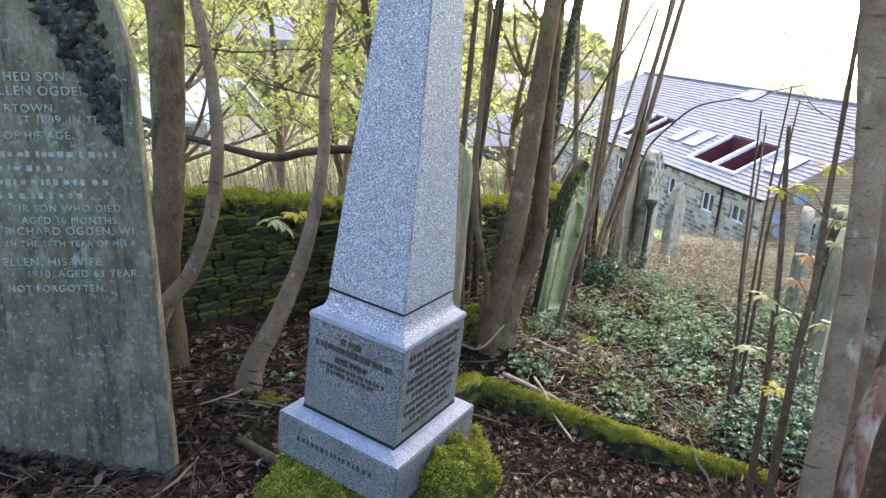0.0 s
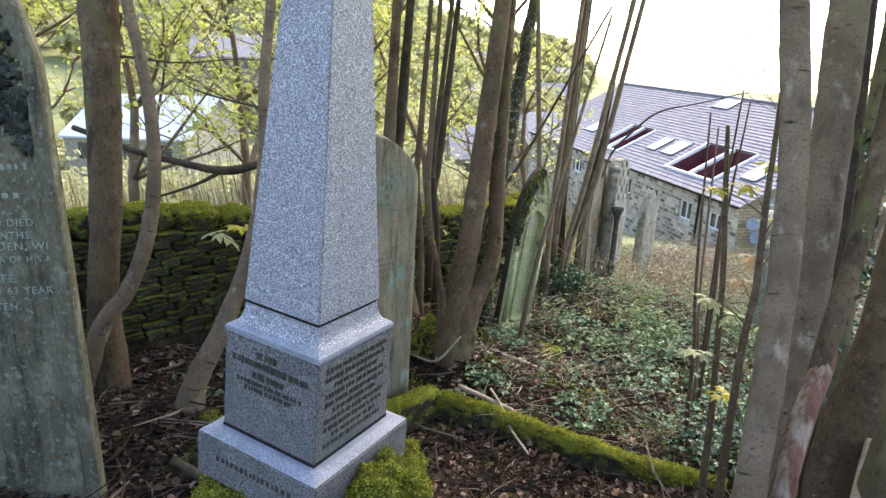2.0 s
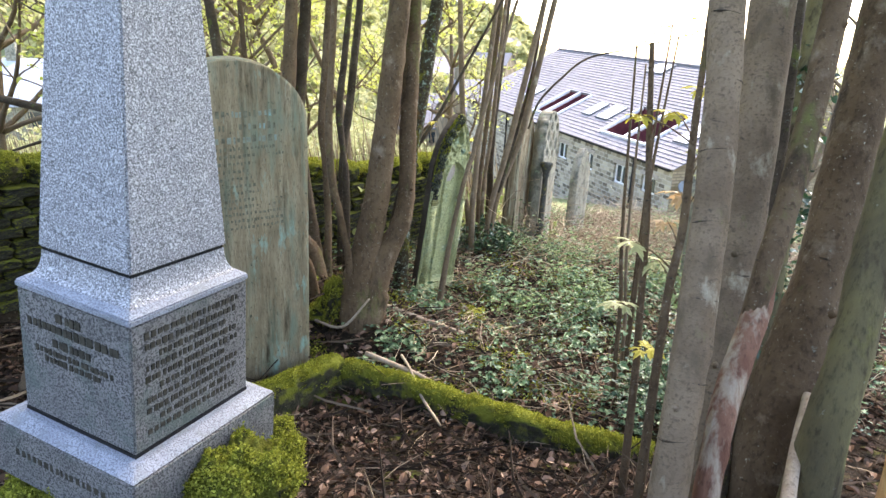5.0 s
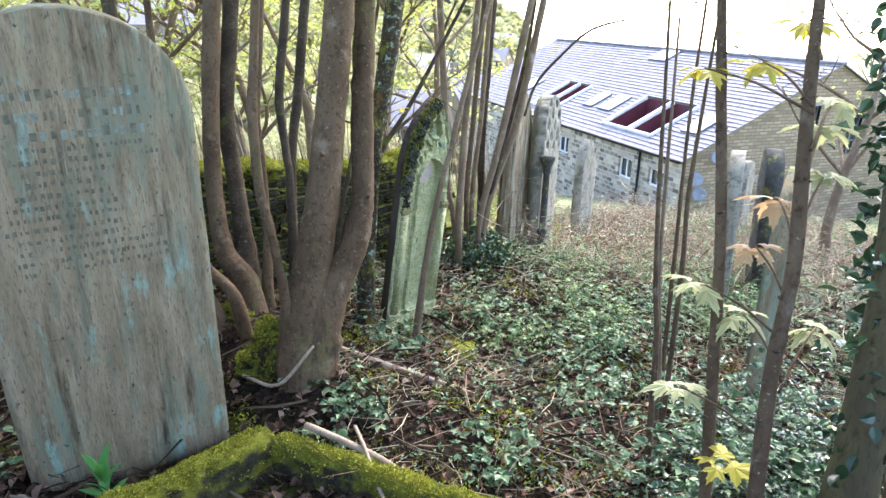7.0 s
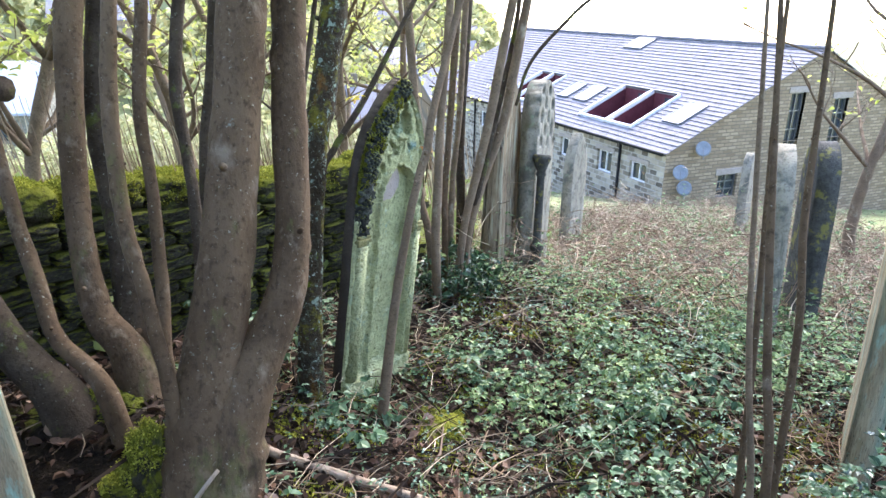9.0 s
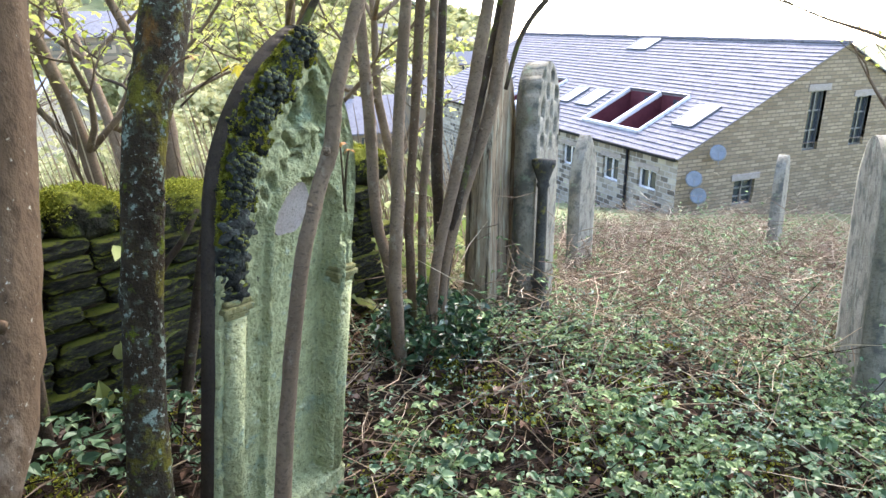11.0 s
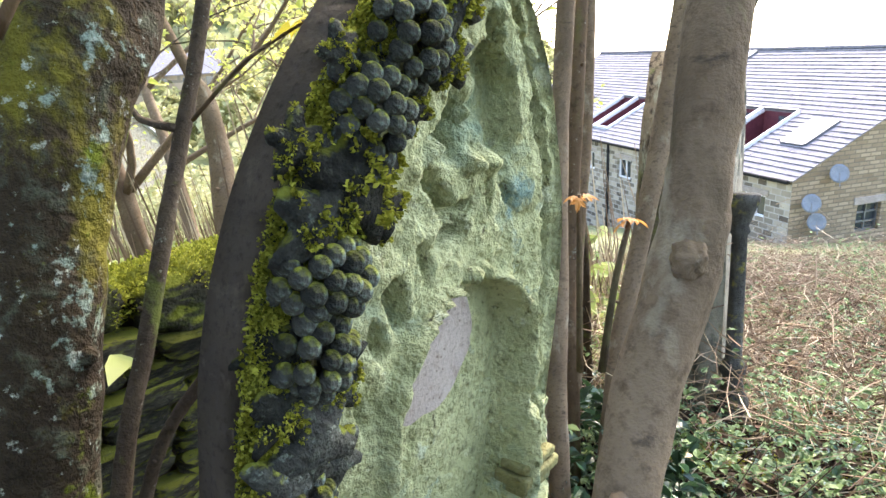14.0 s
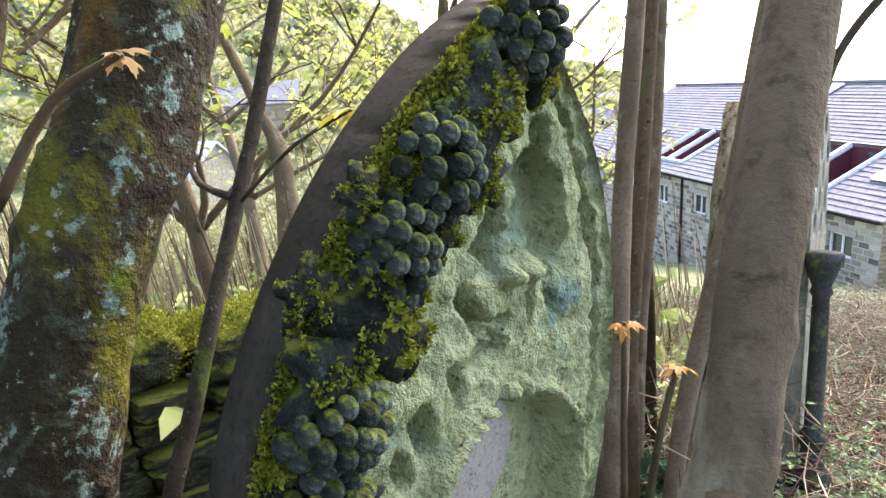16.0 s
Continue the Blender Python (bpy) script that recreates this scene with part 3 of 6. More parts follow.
def carved_leaf(r, seed):
    """A lobed stone leaf, domed and uneven."""
    bm = bmesh.new()
    bmesh.ops.create_icosphere(bm, subdivisions=3, radius=r)
    for v in bm.verts:
        a = math.atan2(v.co.z, v.co.x)
        f = 1 + 0.32 * math.cos(5 * a + seed)
        v.co = Vector((v.co.x * f, v.co.y * 0.45, v.co.z * f * 1.15))
        v.co *= 1 + 0.22 * noise.noise(v.co * (2.2 / r) + Vector((seed * 3.1, 0, 0)))
    me = bpy.data.meshes.new("carved_leaf")
    bm.to_mesh(me)
    bm.free()
    return me
leafmeshes = [carved_leaf(0.06, k) for k in range(5)]
for me in leafmeshes:
    me.materials.append(CARVED)
    me.polygons.foreach_set("use_smooth", [True] * len(me.polygons))
for k in range(60):
    h = 2.27 + 0.85 * Rn.random() ** 0.8
    w = gothic_top(W0 - 0.13, H0 - 0.12, 1.05)(h)
    s = w - 0.03 - 0.50 * Rn.random() * (h - 2.25)
    lf = part("carved_leaf", leafmeshes[k % 5], None, memorial)
    lf.matrix_basis = pose(s, 0.02, h, Rn.uniform(-20, 20), Rn.uniform(0, 360), Rn.uniform(-20, 20)) @ Matrix.Scale(Rn.uniform(0.5, 1.0), 4)

# granite obelisk
ob_m = Matrix.Translation((-0.09, 2.60, -0.04)) @ pose(0, 0, 0, 2.5, 5, 0) @ pose(0, 0, 0, 0, 0, -29)
obelisk = thing("obelisk", ob_m, "grey granite obelisk with inscribed die on a mossy base", "obelisk")
part("base", frustum(0.78, 0.78, -0.26, -0.012, bevel=0.008), GRANITE_ROUGH, obelisk)
part("ledge", frustum(0.772, 0.66, -0.012, 0.012, bevel=0.003), GRANITE_POLISHED, obelisk, "pale smooth ledge")
part("joint", frustum(0.60, 0.60, 0.010, 0.026, bevel=0), JOINT, obelisk, "black joint")
part("die", frustum(0.60, 0.59, 0.026, 0.545, bevel=0.006), GRANITE_ROUGH, obelisk, "rough inscribed granite block")
part("cap", frustum(0.60, 0.60, 0.545, 0.572, bevel=0.006), GRANITE_POLISHED, obelisk)
part("cap_slope", frustum(0.595, 0.535, 0.572, 0.592, bevel=0.002), GRANITE_POLISHED, obelisk)
mould = bmesh.new()
ringv = []
for k in range(9):
    q = k / 8
    w = 0.535 - 0.075 * math.sin(q * 1.5708)
    z = 0.592 + 0.085 * (1 - math.cos(q * 1.5708)) + 0.012 * q
    ringv.append([mould.verts.new((sx * w / 2, sy * w / 2, z)) for sx, sy in ((-1, -1), (1, -1), (1, 1), (-1, 1))])
for a, b in zip(ringv, ringv[1:]):
    for i in range(4):
        mould.faces.new((a[i], a[(i + 1) % 4], b[(i + 1) % 4], b[i]))
mould.faces.new(ringv[-1]), mould.faces.new(ringv[0][::-1])
part("moulding", mould, GRANITE, obelisk)
part("shaft_joint", frustum(0.452, 0.452, 0.688, 0.704, bevel=0), JOINT, obelisk, "black joint")
part("shaft", frustum(0.475, 0.165, 0.704, 3.0, bevel=0.007), GRANITE, obelisk, "speckled grey granite shaft")
part("point", frustum(0.165, 0.01, 3.0, 3.16, bevel=0.001), GRANITE, obelisk)
for side, turn in ((0, 0), (1, 90)):
    rows_ = ((0.475, 0.13, 0.034), (0.425, 0.46, 0.034), (0.365, 0.19, 0.032), (0.32, 0.40, 0.022), (0.287, 0.30, 0.022)) if side == 0 else tuple((0.49 - 0.044 * k, 0.46 - 0.12 * (k % 3 == 2), 0.024) for k in range(10))
    for z, span, tall_ in rows_:
        x = -span / 2
        while x < span / 2:
            w = Rn.uniform(0.010, 0.024) * tall_ / 0.026
            bar = part("cut_letter", block((w, 0.004, tall_ * Rn.uniform(0.8, 1.1)), (x, -0.2995, z), 0), LETTER_DARK, obelisk)
            bar.matrix_basis = pose(0, 0, 0, 0, 0, turn)
            x += w + Rn.uniform(0.005, 0.014)
x = -0.24
while x < 0.26:   # the line cut into the base
    w = Rn.uniform(0.012, 0.026)
    part("cut_letter", block((w, 0.004, 0.028), (x, -0.3895, -0.115), 0), LETTER_DARK, obelisk)
    x += w + Rn.uniform(0.008, 0.018)

def lumpy(size, seed, sub=5, amp=0.16, f=3.0, flat=2.6):
    """A soft lumpy block."""
    bm = bmesh.new()
    bmesh.ops.create_icosphere(bm, subdivisions=sub, radius=1)
    for v in bm.verts:
        n = v.co
        k = (abs(n.x) ** flat + abs(n.y) ** flat + abs(n.z) ** flat) ** (-1 / flat)
        p = n * k
        p = p * (1 + amp * noise.noise(p * f * 0.5 + Vector((seed * 7.7, 0, 0))) + amp * 0.5 * noise.noise(p * f * 2 + Vector((0, seed * 3.3, 0))) + amp * 0.3 * noise.noise(p * f * 6))
        v.co = Vector((p.x * size[0] / 2, p.y * size[1] / 2, p.z * size[2] / 2))
    return bm

def tufts(mesh, m, density, size, seed, up=0.1, where=None, jit=0.012):
    """Small upright moss shoots over a mesh, in its own space."""
    R = np.random.default_rng(seed)
    pol = [p for p in mesh.polygons if p.normal.z > up and (where is None or where(p.center))]
    if not pol:
        return raw("tufts", [(0, 0, 0), (0.001, 0, 0), (0, 0.001, 0)], [(0, 1, 2)])
    ar = np.array([p.area for p in pol])
    n = int(ar.sum() * density)
    pick = R.choice(len(pol), n, p=ar / ar.sum())
    C = np.array([p.center for p in pol])[pick] + R.normal(0, jit, (n, 3))
    Nn = np.array([p.normal for p in pol])[pick] + R.normal(0, 0.45, (n, 3))
    Nn /= np.linalg.norm(Nn, axis=1)[:, None]
    H = np.cross(Nn, R.normal(0, 1, (n, 3)))
    H /= np.linalg.norm(H, axis=1)[:, None]
    return leaf_mesh("tufts", C, Nn, H, R.uniform(0.5, 1.2, n) * size, 0.2)

foot = thing("foundation_stone", Matrix.Translation((-0.15, 2.66, -0.50)) @ pose(0, 0, 0, 2, 3, -29), "rough foundation stone under thick yellow-green moss", "stone")
fb = lumpy((0.98, 0.98, 0.56), 2, 6, 0.14, 5)
fme = part("moss_cover", fb, MOSS, foot, smooth=True)
part("moss", tufts(fme.data, None, 16000, 0.015, 3, -0.4, lambda c: noise.noise(c * 7) > -0.28, 0.008), L_MOSS, foot)["kind"] = "stuff"
for (x, y, z), s in (((0.35, 2.35, -0.36), (0.36, 0.40, 0.46)), ((-0.45, 2.28, -0.46), (0.50, 0.34, 0.34)), ((0.30, 2.75, -0.5), (0.4, 0.5, 0.4))):
    cl = thing("moss_clump", pose(x, y, z, 0, 0, -29), "thick cushion of yellow-green moss against the obelisk", "moss", "moss cushions")
    cm = part("cushion", lumpy(s, x * 5, 6, 0.30, 5, 2.2), MOSS, cl, smooth=True)
    part("moss", tufts(cm.data, None, 24000, 0.014, 9, -0.5, lambda c: noise.noise(c * 8) > -0.3, 0.008), L_MOSS, cl)["kind"] = "stuff"

# tall round-topped headstone
H1, W1 = 2.50, 1.0
hs1 = headstone(pose(-0.15, 4.74, -1.12, 10, -2, 27), W1, H1, 0.16, round_top(W1, H1, 0.46), STONE_GREEN, STONE_GREEN, "tall round-topped sandstone headstone stained green by algae", lambda s, h: 0.006 * noise.noise((s * 5, h * 2, 2.2)), 50, 26)
for k in range(15):   # shallow rows too worn to read, the first three larger
    big = k < 3
    span = 0.56 if big else Rn.uniform(0.42, 0.70)
    z = 2.16 - 0.085 * k if big else 1.93 - 0.052 * (k - 3)
    x = -span / 2
    while x < span / 2:
        w = Rn.uniform(0.007, 0.02) * (1.4 if big else 1)
        part("worn_letter", block((w, 0.004, Rn.uniform(0.014, 0.026) * (1.9 if big else 1)), (x + w / 2, 0.0005, z + Rn.uniform(-0.004, 0.004)), 0), LETTER if big and Rn.random() < 0.5 else LETTER_WORN, hs1)
        x += w + Rn.uniform(0.006, 0.022)

# mossy grave kerbs
def kerb(a, b, w, h, seed, label):
    a, b = Vector(a), Vector(b)
    d = b - a
    k = thing("grave_kerb", Matrix.Translation((a + b) / 2) @ pose(0, math.degrees(-math.asin(d.z / d.length)) * 0, 0, 0, math.degrees(-math.asin(d.z / d.length)), math.degrees(math.atan2(d.y, d.x))), label, "kerb", "grave kerbs")
    bm = bmesh.new()
    bmesh.ops.create_cube(bm, size=1)
    bmesh.ops.subdivide_edges(bm, edges=[e for e in bm.edges if abs(e.verts[0].co.x - e.verts[1].co.x) > 0.5], cuts=int(d.length * 45))
    bmesh.ops.subdivide_edges(bm, edges=[e for e in bm.edges if abs(e.verts[0].co.x - e.verts[1].co.x) < 1e-4], cuts=7, use_grid_fill=True)
    for v in bm.verts:   # worn, uneven stone with a cushion of moss along the top
        x, y, z = v.co.x * (d.length + 0.06), v.co.y * w, v.co.z * h
        cr = 1 - 0.22 * max(0.0, 2 * abs(v.co.y) - 0.5) * max(0.0, v.co.z + 0.2)
        n1 = noise.noise((x * 4 + seed * 9, y * 5, z * 5))
        n2 = noise.noise((x * 16, y * 16 + seed * 5, z * 16))
        n3 = noise.noise((x * 44, y * 44, z * 44))
        up = max(0.0, v.co.z * 2)
        v.co = Vector((x, y * cr * (1 + 0.16 * n1 + 0.10 * n2), z + up * (0.03 * n1 + 0.022 * n2 + 0.012 * n3) - 0.05 * up * (2 * v.co.y) ** 2))
    bm.normal_update()
    me = part("kerb_stone", bm, KERBSTONE, k, smooth=True)
    for f_, sd in ((9.0, 1), (5.0, 2)):
        part("moss", tufts(me.data, None, 15000, 0.013, int(seed * 10) + sd, 0.05, lambda c: noise.noise(c * f_ + Vector((seed, 0, 0))) + 0.9 * c.z / h > 0.12, 0.006), L_MOSS, k)["kind"] = "stuff"
kerb((0.62, 4.86, -1.10), (1.55, 4.37, -1.18), 0.17, 0.26, 1.3, "stone grave kerb covered in green moss")
kerb((1.57, 4.36, -1.18), (2.75, 3.86, -1.30), 0.17, 0.24, 2.4, "stone grave kerb covered in moss among leaves")
kerb((0.50, 4.86, -1.09), (-0.15, 4.15, -1.05), 0.20, 0.30, 3.1, "mossy stone kerb at the foot of a headstone")

# carved gothic headstone with grapes
H2, W2 = 1.985, 0.69
g2 = gothic_top(W2, H2, 0.6)
lan = round_top(0.33, 1.475, 0.17)
arch = gothic_top(0.19, 1.81, 0.12)
def dip(s, h, a, b, r):
    """How deep inside a worn groove from a to b of radius r a spot lies, 0 to 1."""
    dx, dz = b[0] - a[0], b[1] - a[1]
    q = max(0.0, min(1.0, ((s - a[0]) * dx + (h - a[1]) * dz) / (dx * dx + dz * dz)))
    e = math.hypot(s - a[0] - q * dx, h - a[1] - q * dz) / r
    return max(0.0, min(1.0, 1.7 * (1 - e)))
HOLLOWS = (((-0.045, 1.625), (-0.01, 1.585), 0.016, 0.050), ((-0.005, 1.575), (0.045, 1.585), 0.011, 0.040), ((-0.02, 1.545), (0.03, 1.556), 0.014, 0.048),
           ((0.095, 1.61), (0.10, 1.575), 0.012, 0.032), ((0.15, 1.60), (0.17, 1.58), 0.013, 0.032), ((0.135, 1.65), (0.14, 1.635), 0.010, 0.025),
           ((-0.11, 1.495), (-0.095, 1.455), 0.017, 0.042), ((-0.14, 1.45), (-0.13, 1.42), 0.013, 0.032), ((-0.06, 1.54), (-0.045, 1.51), 0.012, 0.025),
           ((-0.05, 1.67), (-0.02, 1.69), 0.012, 0.02), ((0.075, 1.83), (0.085, 1.80), 0.018, 0.035), ((-0.165, 1.36), (-0.155, 1.33), 0.010, 0.02),
           ((0.062, 1.455), (0.072, 1.40), 0.006, 0.014), ((0.072, 1.40), (0.060, 1.34), 0.006, 0.014), ((0.115, 1.43), (0.118, 1.35), 0.005, 0.012), ((0.118, 1.35), (0.10, 1.25), 0.005, 0.012),
           ((0.0, 1.24), (-0.01, 1.18), 0.012, 0.010))
def face_zone(h):
    """Where the carved border ends and the flat face begins."""
    return -g2(min(h, H2 - 0.01)) + 0.125
def r2(s, h):
    n1 = noise.noise((s * 9, h * 9, 4.0))
    n2 = noise.noise((s * 26, h * 26, 1.0))
    n3 = noise.noise((s * 62, h * 62, 7.0))
    d = 0.008 * n1 + 0.009 * n2 + 0.005 * n3 + 0.010 * max(0.0, 0.35 - abs(noise.noise((s * 17, h * 17, 9.0))))
    if h < 0.20:
        return -0.045 + 0.5 * d
    d += 0.008 * max(0.0, min(1.0, (s - face_zone(h)) / 0.02)) if h > 1.15 else 0.006
    w = g2(h)
    right = (w - 0.03) - s   # thin moulding along the other edge
    if h > 1.0 and 0 < right < 0.022:
        d += 0.03
    if h <= 1.2 and abs(s) > 0.21:
        d += -0.02 if abs(s) > 0.235 else 0.03
    ss = s - 0.07
    if 1.645 < h < 1.808:
        aw = arch(h)
        if abs(ss) < aw:
            d += 0.055 * min(1.0, (aw - abs(ss)) / 0.007) * min(1.0, (h - 1.645) / 0.02)
    for cs, ch, rs, rh, up in ((0.035, 1.742, 0.032, 0.042, 0.05), (0.045, 1.675, 0.03, 0.045, 0.04), (0.10, 1.67, 0.04, 0.04, 0.028)):
        e = ((s - cs) / rs) ** 2 + ((h - ch) / rh) ** 2
        if e < 1:
            d -= up * math.sqrt(1 - e)
    lw = lan(h) if 0.2 < h < 1.474 else 0
    if abs(ss) < lw:
        d = 0.005 * n1 + 0.004 * n2 + 0.003 * n3 + 0.014 + 0.040 * min(1, (lw - abs(ss)) / 0.008)
    elif abs(ss) < lw + 0.034 and h < 1.5:
        d -= 0.028 * math.sin(math.pi * (abs(ss) - lw) / 0.034)
    for a, b, r, dep in HOLLOWS:
        if abs(s - a[0]) < 0.09 and abs(h - a[1]) < 0.13:
            d += dep * dip(s, h, a, b, r)
    return min(d, 0.060)
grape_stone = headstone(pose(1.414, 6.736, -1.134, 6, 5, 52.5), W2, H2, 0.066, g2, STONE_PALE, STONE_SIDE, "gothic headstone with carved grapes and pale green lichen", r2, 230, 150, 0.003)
patch = bmesh.new()
ctr = [patch.verts.new((0.030 + 0.085 * math.cos(a) * (1 + 0.12 * noise.noise((a * 2, 0, 3))) * (1 - 0.22 * math.sin(a)) + 0.03 * math.sin(a), 0.046, 1.365 + 0.095 * math.sin(a) * (1 + 0.1 * noise.noise((a * 2, 5, 3))))) for a in np.linspace(0, 6.2, 48)]
f = patch.faces.new(ctr)
ex = bmesh.ops.extrude_face_region(patch, geom=[f])
bmesh.ops.translate(patch, vec=(0, -0.010, 0), verts=[v for v in ex["geom"] if isinstance(v, bmesh.types.BMVert)])
bmesh.ops.recalc_face_normals(patch, faces=patch.faces[:])
part("flaked_patch", patch, INNER, grape_stone, "bare pinkish patch of flaked stone")
gbm = bmesh.new()
bmesh.ops.create_icosphere(gbm, subdivisions=3, radius=0.0124)
for v in gbm.verts:
    v.co *= 1 + 0.05 * noise.noise(v.co * 60)
grape = bpy.data.meshes.new("grape")
gbm.to_mesh(grape)
gbm.free()
grape.materials.append(CARVED)
grape.polygons.foreach_set("use_smooth", [True] * len(grape.polygons))
Rg = random.Random(11)
def bunch(s0, h0, rs, rh, tries=1000, gap=0.0182):
    """A hanging bunch of round carved grapes, packed over a dome that narrows downward."""
    got = []
    for i in range(tries):
        u, v = Rg.uniform(-1, 1), Rg.uniform(-1, 1)
        lim = 1.0 if v > 0 else 1 + 0.45 * v
        if u * u / (lim * lim) + v * v > 1:
            continue
        p = Vector((s0 + rs * u, -0.018 - 0.042 * math.sqrt(max(0, 1 - u * u / (lim * lim) - v * v)), h0 + rh * v))
        if all((p - q).length > gap for q in got):
            got.append(p)
            o = part("grape", grape, None, grape_stone)
            o.matrix_basis = Matrix.Translation(p) @ Matrix.Scale(Rg.uniform(0.85, 1.08), 4)
for s0, h0, rs, rh in ((-0.150, 1.785, 0.052, 0.050), (-0.200, 1.708, 0.042, 0.050), (-0.262, 1.545, 0.055, 0.045), (-0.275, 1.475, 0.045, 0.050), (-0.02, 1.93, 0.055, 0.05), (-0.285, 1.30, 0.03, 0.04)):
    bunch(s0, h0, rs, rh)
for s0, h0, sc, tilt in ((-0.225, 1.640, 0.95, 10), (-0.265, 1.605, 0.75, 70), (-0.185, 1.615, 0.6, 130), (-0.072, 1.855, 0.85, 30), (-0.075, 1.775, 0.55, 95), (-0.105, 1.83, 0.6, 200), (-0.305, 1.425, 0.6, 40), (-0.24, 1.42, 0.5, 90),
                     (-0.27, 1.375, 0.8, 0), (-0.30, 1.34, 0.7, 100), (-0.235, 1.335, 0.5, 60), (-0.27, 1.26, 0.7, 150), (-0.29, 1.19, 0.6, 30), (-0.26, 1.13, 0.5, 80), (-0.30, 1.68, 0.4, 20), (-0.245, 1.765, 0.35, 20), (-0.13, 1.72, 0.4, 0), (0.02, 1.89, 0.5, 60)):
    lf = part("carved_leaf", leafmeshes[int(h0 * 100) % 5], None, grape_stone)
    lf.matrix_basis = pose(s0, -0.022, h0, 0, tilt, 0) @ Matrix.Scale(sc, 4)
    if h0 > 1.4:
        part("leaf_moss", tufts(lf.data, None, 110000, 0.008, int(h0 * 1000), -0.35, lambda c: c.y < 0.005 and noise.noise(c * 30 + Vector((h0 * 9, 0, 0))) > 0.0, 0.003), L_MOSS, lf)["kind"] = "stuff"
for sgn, s_ in ((-1, -0.275), (1, 0.285)):   # a half-shaft with a moulded capital at each edge
    for w, d_, h0_, h1_ in ((0.100, 0.052, 1.045, 1.068), (0.128, 0.068, 1.068, 1.092), (0.112, 0.056, 1.092, 1.112)):
        part("capital", block((w, d_, h1_ - h0_ - 0.001), (s_, -0.004, (h0_ + h1_) / 2), 0.006, 3), STONE_CAP, grape_stone, "moss-stained moulded capital")
    shaft = bmesh.new()
    bmesh.ops.create_cone(shaft, cap_ends=True, segments=20, radius1=0.047, radius2=0.043, depth=0.84)
    for v in shaft.verts:
        v.co *= 1 + 0.02 * noise.noise(v.co * 12)
    part("half_shaft", shaft, STONE_PALE, grape_stone, smooth=True).matrix_basis = Matrix.Translation((s_, -0.004, 0.624))
for k in range(46):   # curling stone foliage that fills the border
    h = 1.12 + 0.80 * Rg.random()
    lf = part("carved_leaf", leafmeshes[k % 5], None, grape_stone)
    lf.matrix_basis = pose(-g2(h) + 0.02 + 0.10 * Rg.random(), -0.010 - 0.008 * Rg.random(), h, Rg.uniform(-20, 20), Rg.uniform(0, 360), Rg.uniform(-25, 25)) @ Matrix.Scale(Rg.uniform(0.26, 0.5), 4)
rim = bmesh.new()
prev = None
for i in range(150):   # rough dark band under the grapes
    h = 1.10 + (H2 - 0.01 - 1.10) * i / 149
    w = g2(h)
    wid = min(0.115, w * 1.3)
    row = []
    for k in range(15):
        s = -w - 0.004 + wid * k / 14
        row.append(rim.verts.new((s, 0.004 - 0.026 * math.sin(math.pi * min(1, 0.12 + k / 14)) * (0.7 + 1.0 * noise.noise((s * 30, h * 30, 0)) + 0.6 * noise.noise((s * 70, h * 70, 3))) , h)))
    if prev:
        for k in range(14):
            rim.faces.new((prev[k], prev[k + 1], row[k + 1], row[k]))
    prev = row
rimo = part("carved_border", rim, CARVED, grape_stone, "blackened carved border with moss", True)
part("border_moss", tufts(rimo.data, None, 420000, 0.0065, 33, -2, lambda c: c.x < -g2(min(c.z, H2 - 0.01)) + 0.034 + 0.04 * noise.noise(c * 14) and c.z > 1.3, 0.003), L_MOSS, grape_stone)["kind"] = "stuff"
part("moss", tufts(rimo.data, None, 300000, 0.0065, 21, -2, lambda c: noise.noise(c * 17) > 0.12 and c.z > 1.42, 0.003), L_MOSS, grape_stone)["kind"] = "stuff"

# other headstones down the slope
headstone(pose(2.81, 9.0, -1.22, 0, 9, 62), 0.74, 1.95, 0.17, gothic_top(0.74, 1.95, 0.8), STONE_STREAK, STONE_STREAK, "pointed sandstone headstone with rusty vertical streaks", lambda s, h: 0.02 * noise.noise((s * 22, h * 1.2, 0)), 40, 30, 0.01)
hole_stone = headstone(pose(3.22, 9.3, -1.32, 0, 7, 58), 0.62, 2.0, 0.17, round_top(0.62, 2.0, 0.42), STONE_GREY, STONE_GREY, "round-topped headstone with pierced carving and a corner column", lambda s, h: 0.05 if h > 1.35 and math.sin(s * 26) * math.sin(h * 24) > 0.35 else 0.0, 60, 40)
def turned(profile, sides=14):
    bm = bmesh.new()
    rings = [[bm.verts.new((r * math.cos(6.2832 * k / sides), r * math.sin(6.2832 * k / sides), z)) for k in range(sides)] for r, z in profile]
    for a, b in zip(rings, rings[1:]):
        for k in range(sides):
            bm.faces.new((a[k], a[(k + 1) % sides], b[(k + 1) % sides], b[k]))
    bm.faces.new(rings[0][::-1]), bm.faces.new(rings[-1])
    return bm
col = part("column", turned([(0.085, 0), (0.085, 0.18), (0.06, 0.22), (0.05, 0.30), (0.066, 0.33), (0.066, 0.36), (0.042, 0.40), (0.038, 1.05), (0.052, 1.07), (0.042, 1.10), (0.06, 1.15), (0.078, 1.20), (0.09, 1.22), (0.09, 1.26), (0.06, 1.27)]), STONE_BLACK, hole_stone, "dark turned corner column", True)
col.matrix_basis = pose(-0.31, -0.06, 0)
headstone(pose(4.75, 12.6, -2.05, 0, 5, 50), 0.6, 1.75, 0.15, gothic_top(0.6, 1.75, 0.6), STONE_GREY, STONE_GREY, "small pale pointed headstone among dry bracken", rows=24, cols=12)
